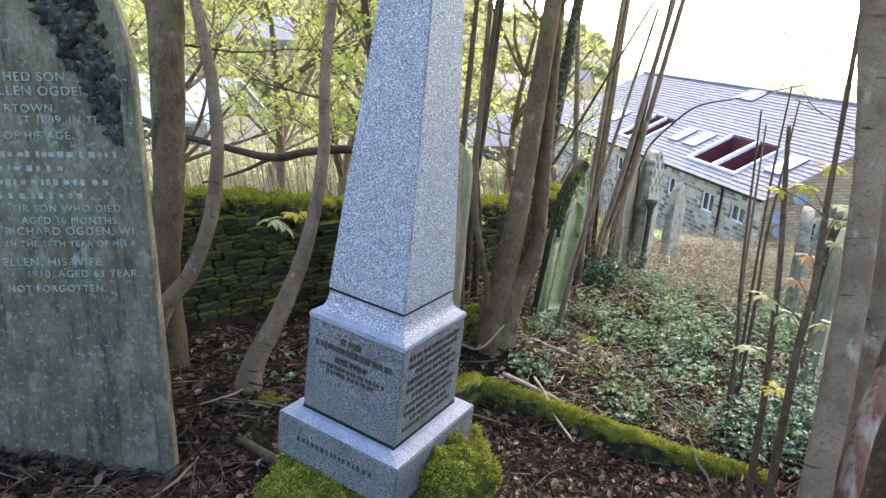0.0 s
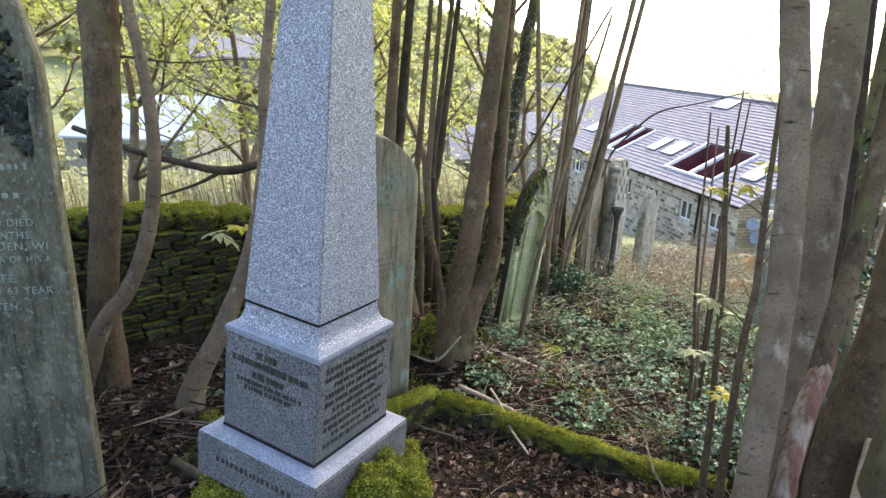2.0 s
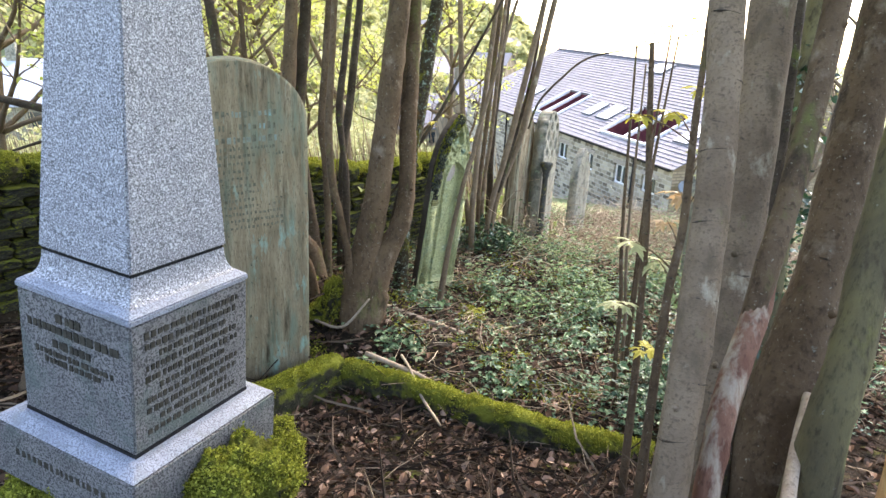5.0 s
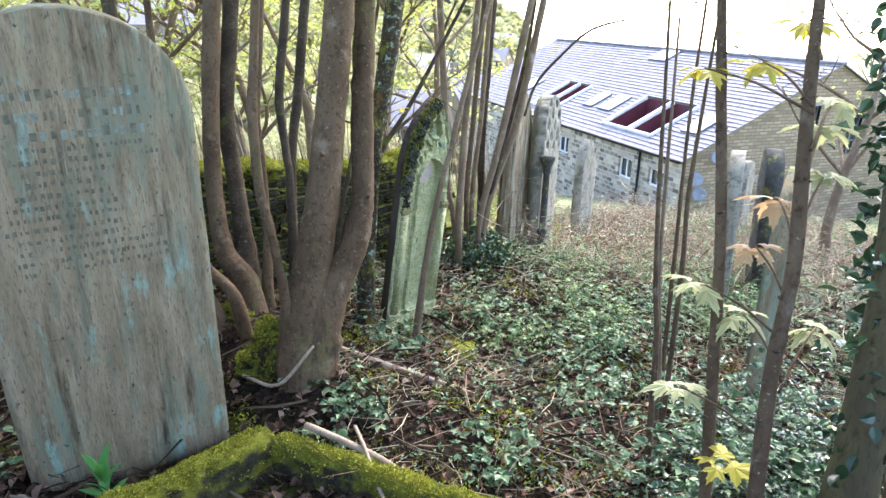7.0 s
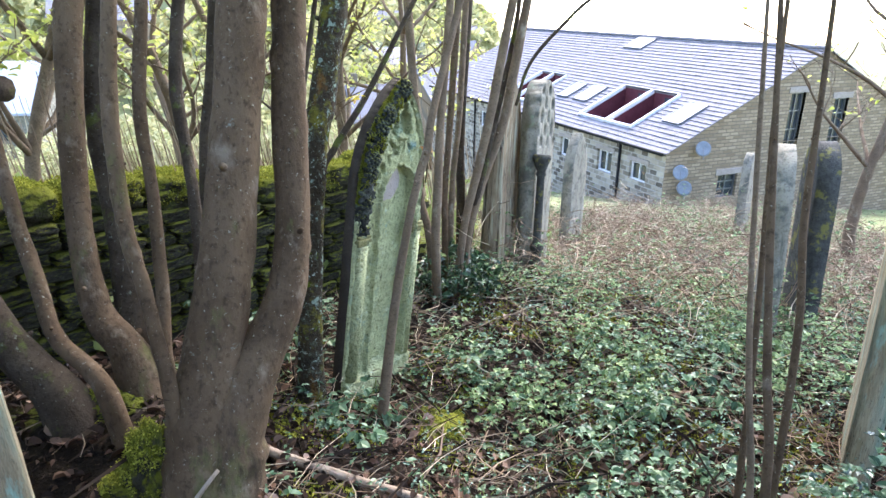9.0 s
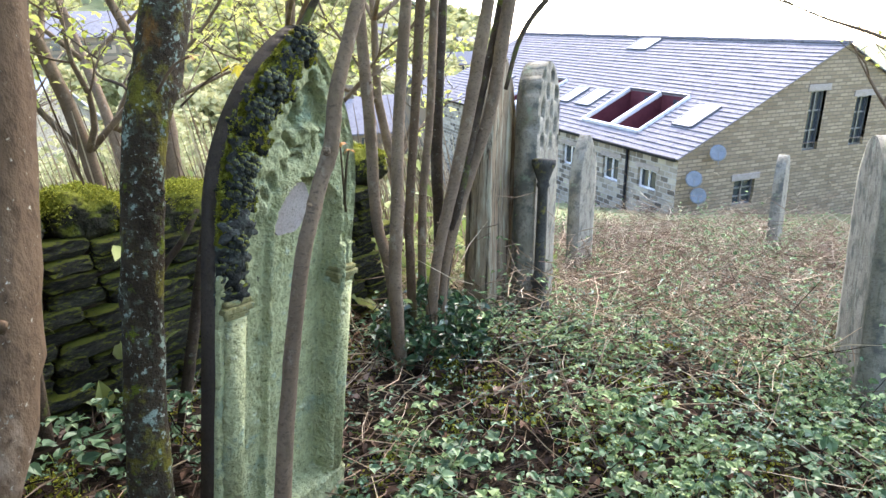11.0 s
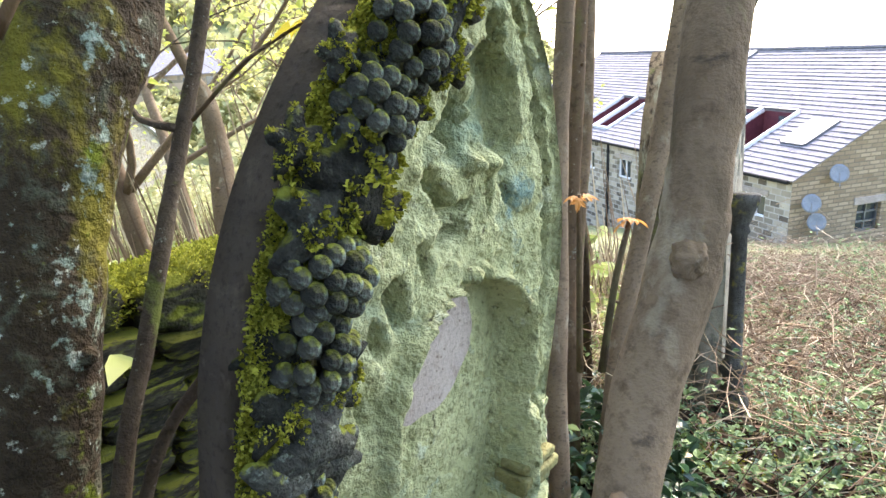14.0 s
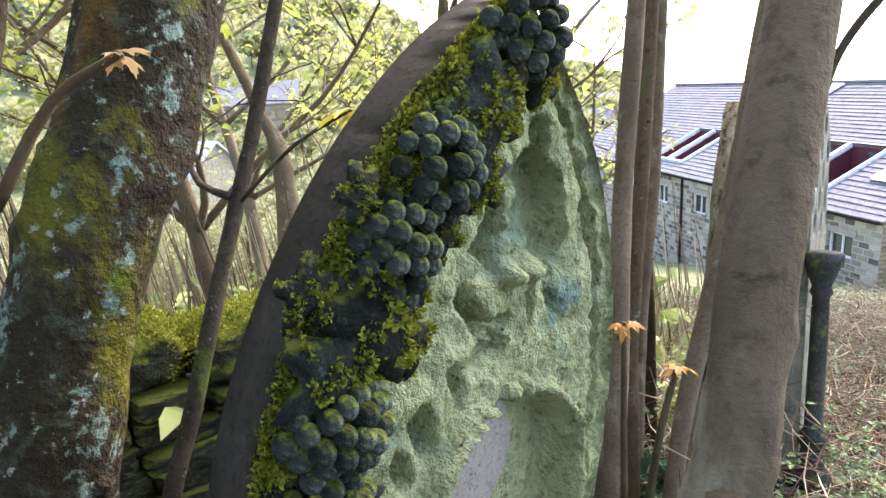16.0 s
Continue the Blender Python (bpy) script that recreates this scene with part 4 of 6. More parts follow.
headstone(pose(4.88, 7.75, -1.42, 0, 3, 60), 0.78, 1.62, 0.14, round_top(0.78, 1.62, 0.5), STONE_GREY, STONE_GREY, "pale grey weathered headstone among brambles", rows=24, cols=12)
headstone(pose(5.45, 8.05, -1.5, 0, -2, 66), 0.6, 1.68, 0.17, round_top(0.6, 1.68, 0.4), STONE_BLACK, STONE_BLACK, "dark weathered headstone behind a pale one", rows=24, cols=12)
headstone(pose(4.15, 5.75, -1.35, 2, 4, 50), 0.62, 1.72, 0.14, gothic_top(0.62, 1.72, 0.5), STONE_GREEN, STONE_GREEN, "pale green stained headstone behind saplings", rows=24, cols=12)
headstone(pose(8.5, 13.9, gz(8.5, 13.9) - 0.1, 0, 8, 48), 0.6, 1.75, 0.15, round_top(0.6, 1.75, 0.5), STONE_GREY, STONE_GREY, "leaning pale headstone at the edge of the bracken", rows=24, cols=12)

# ---- trees ----
def tree(label, stems, crown=1, knots=6, sides=14, group="trees", grow=1.6, rings=0.0):
    """stems: (bark, rows of x, y, z, radius from the top down). Each goes on upward out of sight, and down into the ground."""
    b = stems[0][1][-1]
    rng = random.Random(int(b[0] * 100) + int(b[1] * 10))
    base = (b[0], b[1], gz(b[0], b[1]))
    tr = thing("tree", Matrix.Translation(base), label, "tree", group)
    for bark, rows in stems:
        P = [np.array(r, float) for r in rows]
        low = P[-1]
        if low[2] > base[2] + 0.05 and low[3] > 0.0125:
            dirn = (P[-1] - P[-2]) / max(0.05, abs(P[-1][2] - P[-2][2]))
            dz = low[2] - base[2] + 0.12
            P.append(np.array([low[0] + dirn[0] * dz * 0.5, low[1] + dirn[1] * dz * 0.3, base[2] - 0.12, low[3] * 1.15]))
        up = P[0] - P[1]
        up = up / max(0.05, np.linalg.norm(up[:3]))
        for k in range(2):
            if grow:
                top = P[0]
                P.insert(0, np.array([*(top[:3] + up[:3] * grow * 0.5), max(0.006, top[3] * 0.86)]))
        rel = [(p[0] - base[0], p[1] - base[1], p[2] - base[2], p[3]) for p in P]
        if crown and grow > 1 and max(p[3] for p in P) > 0.06:   # unseen leafy top, added overhead to keep skylight off the ground
            Rc = np.random.default_rng(int(abs(b[0]) * 1000))
            nl = 900
            v = Rc.normal(0, 1, (nl, 3))
            v *= (Rc.random(nl) ** 0.5 / np.linalg.norm(v, axis=1))[:, None]
            C = np.array(rel[0][:3]) + np.array([0, 0, 1.3]) + v * np.array([1.7, 1.7, 0.9])
            X, Y = rand_frames(Rc, nl, 0.5)
            part("crown", leaf_mesh("crown", C, X, Y, Rc.uniform(0.10, 0.2, nl), 0.1), L_SPRING, tr)["kind"] = "stuff"
        part("trunk", tube(rel, 7, sides, 0.10, knots, rng), bark, tr)
        S = spline(rel, 6)
        run = 0.0
        for a_, b_ in zip(S, S[1:]) if rings else ():   # raised scars round the stem where old buds sat
            run += float(np.linalg.norm((b_ - a_)[:3]))
            if run > rings:
                run = -rng.uniform(0, 0.4) * rings
                ax = Vector((b_ - a_)[:3]).normalized()
                u_ = ax.cross(Vector((0, 1, 0.01))).normalized()
                w_ = ax.cross(u_)
                tilt = rng.uniform(-0.25, 0.25)
                ph = rng.uniform(0, 6.283)
                V, F = [], []
                for k in range(18):
                    th = 6.2832 * k / 18
                    dirn = u_ * math.cos(th) + w_ * math.sin(th)
                    c_ = Vector(a_[:3]) + dirn * a_[3] * 1.0 + ax * a_[3] * tilt * math.cos(th + ph)
                    g_ = 0.0045 * (0.4 + max(0.0, math.cos(2 * (th - ph))) ** 2)
                    V += [c_ - ax * g_ * 1.5 - dirn * 0.004, c_ + dirn * g_ * 0.9, c_ + ax * g_ * 1.5 - dirn * 0.004]
                for k in range(18):
                    m_ = (k + 1) % 18
                    F += [(k * 3, k * 3 + 1, m_ * 3 + 1, m_ * 3), (k * 3 + 1, k * 3 + 2, m_ * 3 + 2, m_ * 3 + 1)]
                part("bud_scar", raw("bud_scar", V, F), BARK_DARK, tr)
        for k in range(max(2, knots // 2)):   # stubs of shed twigs
            q = S[rng.randrange(3, len(S) - 6)]
            a = rng.uniform(0, 6.283)
            d = np.array([math.cos(a), math.sin(a), 0.5])
            r = q[3]
            n_ = rng.uniform(0.002, 0.008) + 0.12 * r
            part("branch_stub", tube([(*(q[:3] + d * r * 0.7), 0.004 + 0.16 * r), (*(q[:3] + d * (r + n_ * 0.4)), 0.003 + 0.12 * r), (*(q[:3] + d * (r + n_)), 0.002 + 0.05 * r)], 2, 7, 0.2, 0, rng), bark, tr)
    return tr

tree("smooth brown sycamore with two curving stems and mossy foot", [
    (BARK, [(0.98, 5.90, 1.26, 0.100), (0.92, 5.80, 0.76, 0.102), (0.85, 5.68, 0.26, 0.110), (0.78, 5.60, -0.13, 0.122), (0.71, 5.54, -0.42, 0.145), (0.67, 5.48, -0.74, 0.175), (0.66, 5.48, -1.1, 0.21)]),
    (BARK, [(1.15, 6.06, 1.27, 0.071), (1.12, 5.92, 0.75, 0.074), (1.11, 5.78, 0.28, 0.076), (1.06, 5.68, -0.03, 0.083), (0.93, 5.60, -0.28, 0.108), (0.80, 5.53, -0.55, 0.150), (0.72, 5.5, -0.9, 0.2)])], sides=24, knots=10)
tree("lichen-covered grey-brown trunk beside a carved headstone", [(BARK_LICHEN, [(1.34, 6.92, 1.35, 0.075), (1.235, 6.72, 0.76, 0.075), (1.20, 6.66, 0.62, 0.072), (1.175, 6.61, 0.48, 0.066), (1.155, 6.55, 0.27, 0.064), (1.12, 6.48, -0.1, 0.062), (1.08, 6.42, -0.6, 0.07), (1.06, 6.4, -1.1, 0.09)])], sides=28, knots=10)
pole_tree = tree("smooth pale sapling pole with a knot before a headstone", [(BARK_PALE, [(1.95, 6.55, 1.11, 0.0191), (1.803, 6.355, 0.678, 0.0204), (1.774, 6.325, 0.537, 0.0209), (1.762, 6.313, 0.477, 0.0231), (1.728, 6.292, 0.392, 0.0218), (1.701, 6.264, 0.312, 0.0213), (1.663, 6.233, 0.187, 0.0218), (1.618, 6.24, -0.029, 0.0226), (1.588, 6.25, -0.189, 0.0235), (1.53, 6.27, -0.55, 0.0270), (1.45, 6.3, -1.15, 0.0348)])], sides=24, knots=3)
tree("mossy multi-stemmed tree growing against the wall", [
    (BARK_DARK, [(0.08, 6.9, 1.32, 0.062), (0.04, 6.7, 0.7, 0.065), (0.11, 6.52, 0.14, 0.062), (0.16, 6.39, -0.24, 0.078), (0.2, 6.29, -0.55, 0.104), (0.23, 6.29, -1.0, 0.156)]),
    (BARK, [(-0.02, 6.75, 1.31, 0.066), (-0.04, 6.56, 0.71, 0.066), (-0.02, 6.37, 0.12, 0.063), (0.05, 6.24, -0.27, 0.075), (0.2, 6.15, -0.48, 0.094), (0.26, 6.15, -1.0, 0.141)]),
    (BARK, [(0.31, 6.78, 1.19, 0.035), (0.28, 6.62, 0.7, 0.035), (0.32, 6.5, 0.33, 0.032), (0.35, 6.32, -0.22, 0.035), (0.34, 6.22, -0.53, 0.045), (0.34, 6.22, -1.0, 0.068)])], sides=18, knots=8)
tree("knobbly young sycamore stem beside the twin trunk", [(BARK, [(0.45, 5.88, 1.16, 0.030), (0.43, 5.77, 0.78, 0.033), (0.46, 5.64, 0.34, 0.033), (0.52, 5.56, 0.10, 0.030), (0.57, 5.48, -0.14, 0.029), (0.60, 5.44, -0.3, 0.032), (0.62, 5.42, -0.9, 0.04)])], knots=14)
tree("thin dark stem between larger trunks", [(BARK_DARK, [(0.50, 6.86, 1.32, 0.033), (0.45, 6.74, 0.85, 0.036), (0.49, 6.62, 0.44, 0.031), (0.52, 6.52, 0.15, 0.033), (0.5, 6.5, -0.9, 0.045)]), (BARK_DARK, [(0.57, 7.5, 1.36, 0.042), (0.51, 7.36, 0.81, 0.044), (0.44, 7.2, 0.26, 0.04), (0.4, 7.1, -0.9, 0.05)])])
tree("slender curved sapling by the wall", [(BARK, [(-0.42, 6.62, 1.31, 0.027), (-0.36, 6.42, 0.73, 0.033), (-0.24, 6.22, 0.29, 0.035), (-0.11, 6.04, -0.03, 0.038), (-0.01, 5.90, -0.25, 0.038), (0.20, 5.78, -0.45, 0.045), (0.27, 5.78, -0.9, 0.06)]),
     (BARK_DARK, [(-0.62, 6.5, 1.2, 0.05), (-0.48, 6.29, 0.37, 0.059), (-0.44, 6.15, -0.05, 0.071), (-0.28, 6.04, -0.36, 0.089), (-0.08, 5.96, -0.58, 0.11), (0.05, 5.9, -0.95, 0.15)])])
tree("brown sycamore trunk behind the dark memorial", [(BARK, [(-2.16, 4.90, 2.32, 0.148), (-2.12, 4.72, 1.43, 0.130), (-2.09, 4.5, 0.54, 0.115), (-2.10, 4.38, 0.01, 0.118), (-2.1, 4.34, -0.8, 0.16)])], sides=22)
tree("bowed sapling curving up from beside the memorial", [(BARK_PALE, [(-1.89, 4.80, 2.32, 0.043), (-1.73, 4.66, 1.67, 0.048), (-1.66, 4.53, 1.10, 0.052), (-1.70, 4.40, 0.57, 0.056), (-1.84, 4.29, 0.13, 0.060), (-2.06, 4.22, -0.18, 0.070), (-2.25, 4.2, -0.75, 0.08)])], sides=16, rings=0.19)
tree("slim leaning sapling with a dark mossy foot", [(BARK_PALE, [(-0.77, 4.84, 2.35, 0.036), (-0.82, 4.70, 1.69, 0.043), (-0.81, 4.55, 1.08, 0.050), (-0.92, 4.38, 0.38, 0.058), (-1.13, 4.23, -0.20, 0.075), (-1.30, 4.13, -0.55, 0.09), (-1.36, 4.08, -0.78, 0.115)])], sides=16, rings=0.19)
tree("clump of thin grey coppiced stems", [
    (BARK_PALE, [(1.902, 8.788, 0.960, 0.0371), (1.915, 8.617, 0.362, 0.0371), (1.915, 8.446, -0.224, 0.0348), (1.976, 8.336, -0.590, 0.0348), (2.024, 8.324, -1.468, 0.0406)]),
    (BARK_PALE, [(2.146, 8.373, 0.911, 0.0336), (2.073, 8.226, 0.386, 0.0336), (2.024, 8.080, -0.138, 0.0371), (1.988, 7.982, -0.565, 0.0371), (2.000, 7.958, -1.529, 0.0464)]),
    (BARK, [(2.256, 8.617, 0.935, 0.0313), (2.183, 8.458, 0.362, 0.0278), (2.110, 8.300, -0.199, 0.0278), (2.098, 8.226, -0.492, 0.0278), (2.085, 8.202, -1.529, 0.0348)]),
    (BARK_PALE, [(2.390, 8.995, 0.972, 0.0278), (2.317, 8.824, 0.337, 0.0278), (2.220, 8.653, -0.297, 0.0278), (2.171, 8.568, -1.529, 0.0348)]),
    (BARK_DARK, [(2.52, 9.7, 0.84, 0.043), (2.44, 9.56, 0.09, 0.047), (2.42, 9.4, -0.48, 0.047), (2.4, 9.35, -1.3, 0.06)])], knots=4, sides=12, grow=4.2, crown=0)
tree("leaning grey stems against a streaked headstone", [
    (BARK_PALE, [(2.64, 8.52, 0.91, 0.04), (2.52, 8.4, 0.44, 0.04), (2.39, 8.29, 0.0, 0.037), (2.28, 8.2, -0.36, 0.034), (2.22, 8.13, -0.63, 0.034), (2.16, 8.1, -1.2, 0.04)]),
    (BARK_PALE, [(2.79, 8.61, 0.91, 0.041), (2.66, 8.48, 0.4, 0.038), (2.52, 8.4, 0.06, 0.035), (2.39, 8.31, -0.27, 0.033), (2.29, 8.23, -0.61, 0.033), (2.23, 8.2, -1.2, 0.04)]),
    (BARK_DARK, [(2.98, 9.05, 1.9, 0.016), (2.80, 8.75, 1.1, 0.022), (2.55, 8.45, 0.3, 0.026), (2.35, 8.28, -0.4, 0.028), (2.2, 8.2, -1.2, 0.035)])], knots=4, sides=12, crown=0, grow=4.0)
tree("thin arching shoot springing from the grey stems", [(BARK_DARK, [(3.95, 8.47, 1.52, 0.008), (3.45, 8.47, 1.4, 0.012), (3.1, 8.42, 1.13, 0.015), (2.84, 8.37, 0.85, 0.015), (2.71, 8.28, 0.53, 0.012)])], knots=4, sides=10, crown=0, grow=0.9)
tree("thin dark bough leaning behind the carved headstone", [(BARK_DARK, [(1.89, 7.91, 1.37, 0.017), (1.52, 7.75, 0.73, 0.021), (1.24, 7.65, 0.32, 0.026), (1.12, 7.59, 0.08, 0.026), (0.84, 7.49, -1.1, 0.03)])], sides=10)
tree("knobbly sapling standing by the wall", [(BARK_DARK, [(1.35, 8.0, 2.2, 0.012), (1.08, 7.62, 0.85, 0.018), (1.03, 7.54, 0.61, 0.019), (0.98, 7.46, 0.39, 0.020), (0.91, 7.36, 0.08, 0.021), (0.83, 7.25, -0.27, 0.022), (0.7, 7.1, -1.1, 0.03)]), (BARK_DARK, [(1.12, 7.36, 0.12, 0.010), (1.06, 7.31, 0.01, 0.014), (0.89, 7.25, -0.27, 0.016), (0.72, 7.12, -1.1, 0.022)])], knots=12, grow=0)
tree("pale grey trunk beyond the wall", [(BARK_PALE, [(-0.25, 10.5, 1.6, 0.03), (0.10, 10.32, 0.85, 0.040), (0.21, 10.26, 0.63, 0.058), (0.27, 10.17, 0.27, 0.073), (0.29, 10.05, -0.23, 0.08), (0.3, 10.0, -2.2, 0.1)])], sides=12)
tree("pale ringed young sycamore trunk beside the path", [(BARK_PALE, [(2.22, 2.65, 1.97, 0.064), (2.20, 2.47, 1.48, 0.064), (2.14, 2.29, 1.00, 0.064), (2.05, 2.11, 0.49, 0.065), (1.96, 1.96, -0.09, 0.068), (1.93, 1.92, -0.7, 0.08)])], sides=24, knots=12, rings=0.17)
tree("freckled grey sycamore trunk beside the path", [(BARK_PALE, [(2.71, 3.10, 2.03, 0.100), (2.60, 2.88, 1.46, 0.094), (2.48, 2.64, 0.78, 0.086), (2.35, 2.45, 0.26, 0.080), (2.26, 2.33, -0.31, 0.080), (2.24, 2.3, -0.8, 0.1)]), (BARK_DARK, [(3.12, 3.6, 2.10, 0.041), (3.07, 3.46, 1.44, 0.041), (2.96, 3.25, 0.72, 0.046), (2.80, 3.0, 0.06, 0.05), (2.5, 2.6, -0.8, 0.07)])], sides=22, knots=8)
tree("split red-brown leaning stem", [(BARK, [(2.82, 2.76, 2.00, 0.052), (2.67, 2.58, 1.43, 0.050), (2.51, 2.40, 0.93, 0.047), (2.34, 2.23, 0.50, 0.046)]), (REDWOOD, [(2.40, 2.29, 0.66, 0.040), (2.34, 2.22, 0.48, 0.050), (2.21, 2.10, 0.23, 0.050), (2.13, 2.0, -0.10, 0.048), (2.09, 1.95, -0.75, 0.055)])], grow=0, knots=4)
tree("thick green-stained trunk leaning at the path edge", [(BARK, [(3.39, 3.26, 1.55, 0.110), (3.24, 3.10, 0.99, 0.115), (3.11, 2.95, 0.47, 0.121), (2.97, 2.82, 0.08, 0.142), (2.87, 2.72, -0.3, 0.185), (2.83, 2.68, -0.95, 0.25)]), (BARK_GREEN, [(3.09, 2.58, 1.22, 0.081), (2.96, 2.46, 0.70, 0.081), (2.87, 2.36, 0.23, 0.083), (2.8, 2.32, -0.09, 0.095), (2.78, 2.34, -0.9, 0.14)])], sides=20)
tree("orange-stained near trunk beside the path", [(BARK_ORANGE, [(2.36, 1.43, 1.35, 0.075), (2.30, 1.37, 0.85, 0.078), (2.26, 1.31, 0.60, 0.082), (2.22, 1.25, 0.38, 0.088), (2.15, 1.2, -0.6, 0.11)])], sides=18)
tree("slender sapling snapped off at the top", [(BARK, [(2.41, 3.71, 1.49, 0.014), (2.40, 3.60, 1.08, 0.017), (2.39, 3.46, 0.56, 0.018), (2.37, 3.36, 0.04, 0.020), (2.35, 3.28, -0.37, 0.022), (2.34, 3.25, -1.2, 0.026)])], grow=0, knots=8, rings=0.15)
tree("slender sapling with large new leaves", [(BARK, [(2.58, 3.42, 1.40, 0.016), (2.53, 3.32, 1.03, 0.019), (2.47, 3.18, 0.57, 0.021), (2.40, 3.10, 0.26, 0.022), (2.33, 2.98, -0.22, 0.024), (2.28, 2.9, -1.1, 0.030)])], knots=8, rings=0.16)
tree("thin upright sapling among brambles", [(BARK, [(2.85, 5.10, 0.94, 0.010), (2.81, 4.96, 0.38, 0.013), (2.79, 4.84, -0.12, 0.015), (2.80, 4.78, -0.46, 0.017), (2.8, 4.75, -1.25, 0.021)])], grow=0.6)
tree("thin forked sapling among brambles", [(BARK, [(3.25, 5.4, 1.15, 0.0090), (3.16, 5.27, 0.78, 0.0115), (3.07, 5.14, 0.33, 0.0139), (3.01, 5.0, -0.12, 0.0148), (2.96, 4.95, -1.25, 0.0180)])], grow=0.5)
tree("two straight saplings close together", [(BARK, [(3.43, 5.95, 1.25, 0.0098), (3.37, 5.86, 0.90, 0.0115), (3.30, 5.73, 0.43, 0.0123), (3.23, 5.58, -0.12, 0.0139), (3.18, 5.48, -0.53, 0.0156), (3.14, 5.4, -1.28, 0.0180)]), (BARK_PALE, [(3.11, 5.58, 0.89, 0.0098), (3.05, 5.43, 0.36, 0.0115), (3.01, 5.32, -0.01, 0.0123), (2.99, 5.22, -0.38, 0.0139), (2.99, 5.12, -0.8, 0.0156), (2.99, 5.1, -1.28, 0.0180)])], grow=0.5, knots=10)
ivy_tree = tree("slim ivy-clad trunk behind brambles", [(BARK_GREEN, [(3.9, 4.6, 1.6, 0.07), (3.7, 4.3, 0.8, 0.08), (3.55, 4.05, 0.0, 0.09), (3.45, 3.95, -1.15, 0.13)])], sides=16)

Ri = np.random.default_rng(90)
tq = Ri.random(900)
axis_ = spline([(0.45, 0.65, 2.75, 0.07), (0.25, 0.35, 1.95, 0.08), (0.1, 0.1, 1.15, 0.09), (0, 0, 0.1, 0.13)], 20)
ip = axis_[(tq * (len(axis_) - 1)).astype(int)]
X, Y = rand_frames(Ri, 900, 0.8)
part("ivy", leaf_mesh("ivy", ip[:, :3] + X * ip[:, 3:] + Ri.normal(0, 0.07, (900, 3)), X, Y, Ri.uniform(0.04, 0.09, 900), 0.15), L_IVY, ivy_tree, "dark ivy climbing the trunk")["kind"] = "stuff"

def twiggy(label, start, aim, length, seed, leaves):
    """A slender overhanging branch with forking twigs and a few new leaves."""
    rng = random.Random(seed)
    br = thing("overhanging_branch", Matrix.Translation(start), label, "branch", "overhanging branches")
    tips, todo, V, F = [], [(Vector((0, 0, 0)), Vector(aim).normalized(), length, 0.011, 0)], [], []
    while todo:
        p, d, l, r, lev = todo.pop(0)
        rows = [(*p, r)]
        for k in range(6):
            d = (d + Vector((rng.gauss(0, 0.14), rng.gauss(0, 0.14), rng.gauss(-0.01, 0.12)))).normalized()
            p = p + d * l / 6
            rows.append((*p, max(0.0022, r * (1 - 0.12 * (k + 1)))))
            if lev < 2 and k > 0 and rng.random() < 0.75:
                side = Vector((rng.gauss(0, 1), rng.gauss(0, 1), rng.gauss(0.2, 0.7))).normalized()
                todo.append((p.copy(), (d + side * 0.8).normalized(), l * rng.uniform(0.3, 0.5), r * 0.5, lev + 1))
        tips.append(tuple(p))
        me = tube(rows, 2, 6, 0.1, 0, rng)
        if lev == 0:
            part("limb", me, BARK_DARK, br)
        else:
            b = len(V)
            V.extend([tuple(v.co) for v in me.vertices])
            F.extend([tuple(b + i for i in f.vertices) for f in me.polygons])
    part("twig", raw("twig", V, F), BARK_DARK, br)["kind"] = "stuff"
    R = np.random.default_rng(seed)
    T = np.array(tips)[R.integers(0, len(tips), leaves)] + R.normal(0, 0.03, (leaves, 3))
    X, Y = rand_frames(R, leaves, 0.6)
    part("leaves", leaf_mesh("leaves", T, X, Y, R.uniform(0.03, 0.075, leaves), 0.15, 1), L_SPRING, br)["kind"] = "stuff"
twiggy("thin bare twigs with new leaves over the bracken", (8.2, 10.8, 1.5), (-1, -0.1, 0.45), 2.6, 501, 60)
twiggy("thin bare twigs with new leaves over the bracken", (8.2, 10.8, 2.2), (-1, 0.1, 0.15), 2.4, 502, 60)
twiggy("thin twigs with small new leaves above the wall", (-2.1, 4.8, 1.9), (1, 0.7, -0.15), 1.5, 503, 40)
twiggy("thin twigs with small new leaves above the wall", (-0.8, 4.7, 1.5), (-1, 0.8, 0.1), 1.4, 504, 40)
twiggy("thin twigs with small new leaves beside the lichen trunk", (1.0, 7.5, 0.55), (-1, 0.6, 0.2), 1.2, 505, 30)

knot = lumpy((0.022, 0.022, 0.024), 4.2, 4, 0.22, 4, 2.2)
part("knot", knot, BARK_PALE, pole_tree, "dark raised knot", True).matrix_basis = Matrix.Translation(Vector((1.752, 6.288, 0.478)) - pole_tree.matrix_basis.translation)

# ---- dry-stone wall ----
WA, WB = Vector((-4.6, 2.75, 0)), Vector((1.9, 9.15, 0))
wdir = (WB - WA).normalized()
wlen = (WB - WA).length
def wall_pt(a):
    p = WA + wdir * a
    return p.x, p.y, 0.58 - 0.50 * max(0, min(1, (a - 3.3) / 4.2)) + 0.03 * math.sin(a * 2.1)
wall = tagged(new("wall_west"), "dark dry-stone boundary wall topped with thick moss", "wall", kind="structure")
core_v, core_f = [], []
for i in range(27):
    a = wlen * i / 26
    x, y, top = wall_pt(a)
    nrm = Vector((-wdir.y, wdir.x, 0))
    for off, z in ((0.07, gz(x, y) - 0.3), (0.07, top - 0.24), (0.42, top - 0.24), (0.42, gz(x, y) - 0.6)):
        core_v.append((x + nrm.x * off, y + nrm.y * off, z))
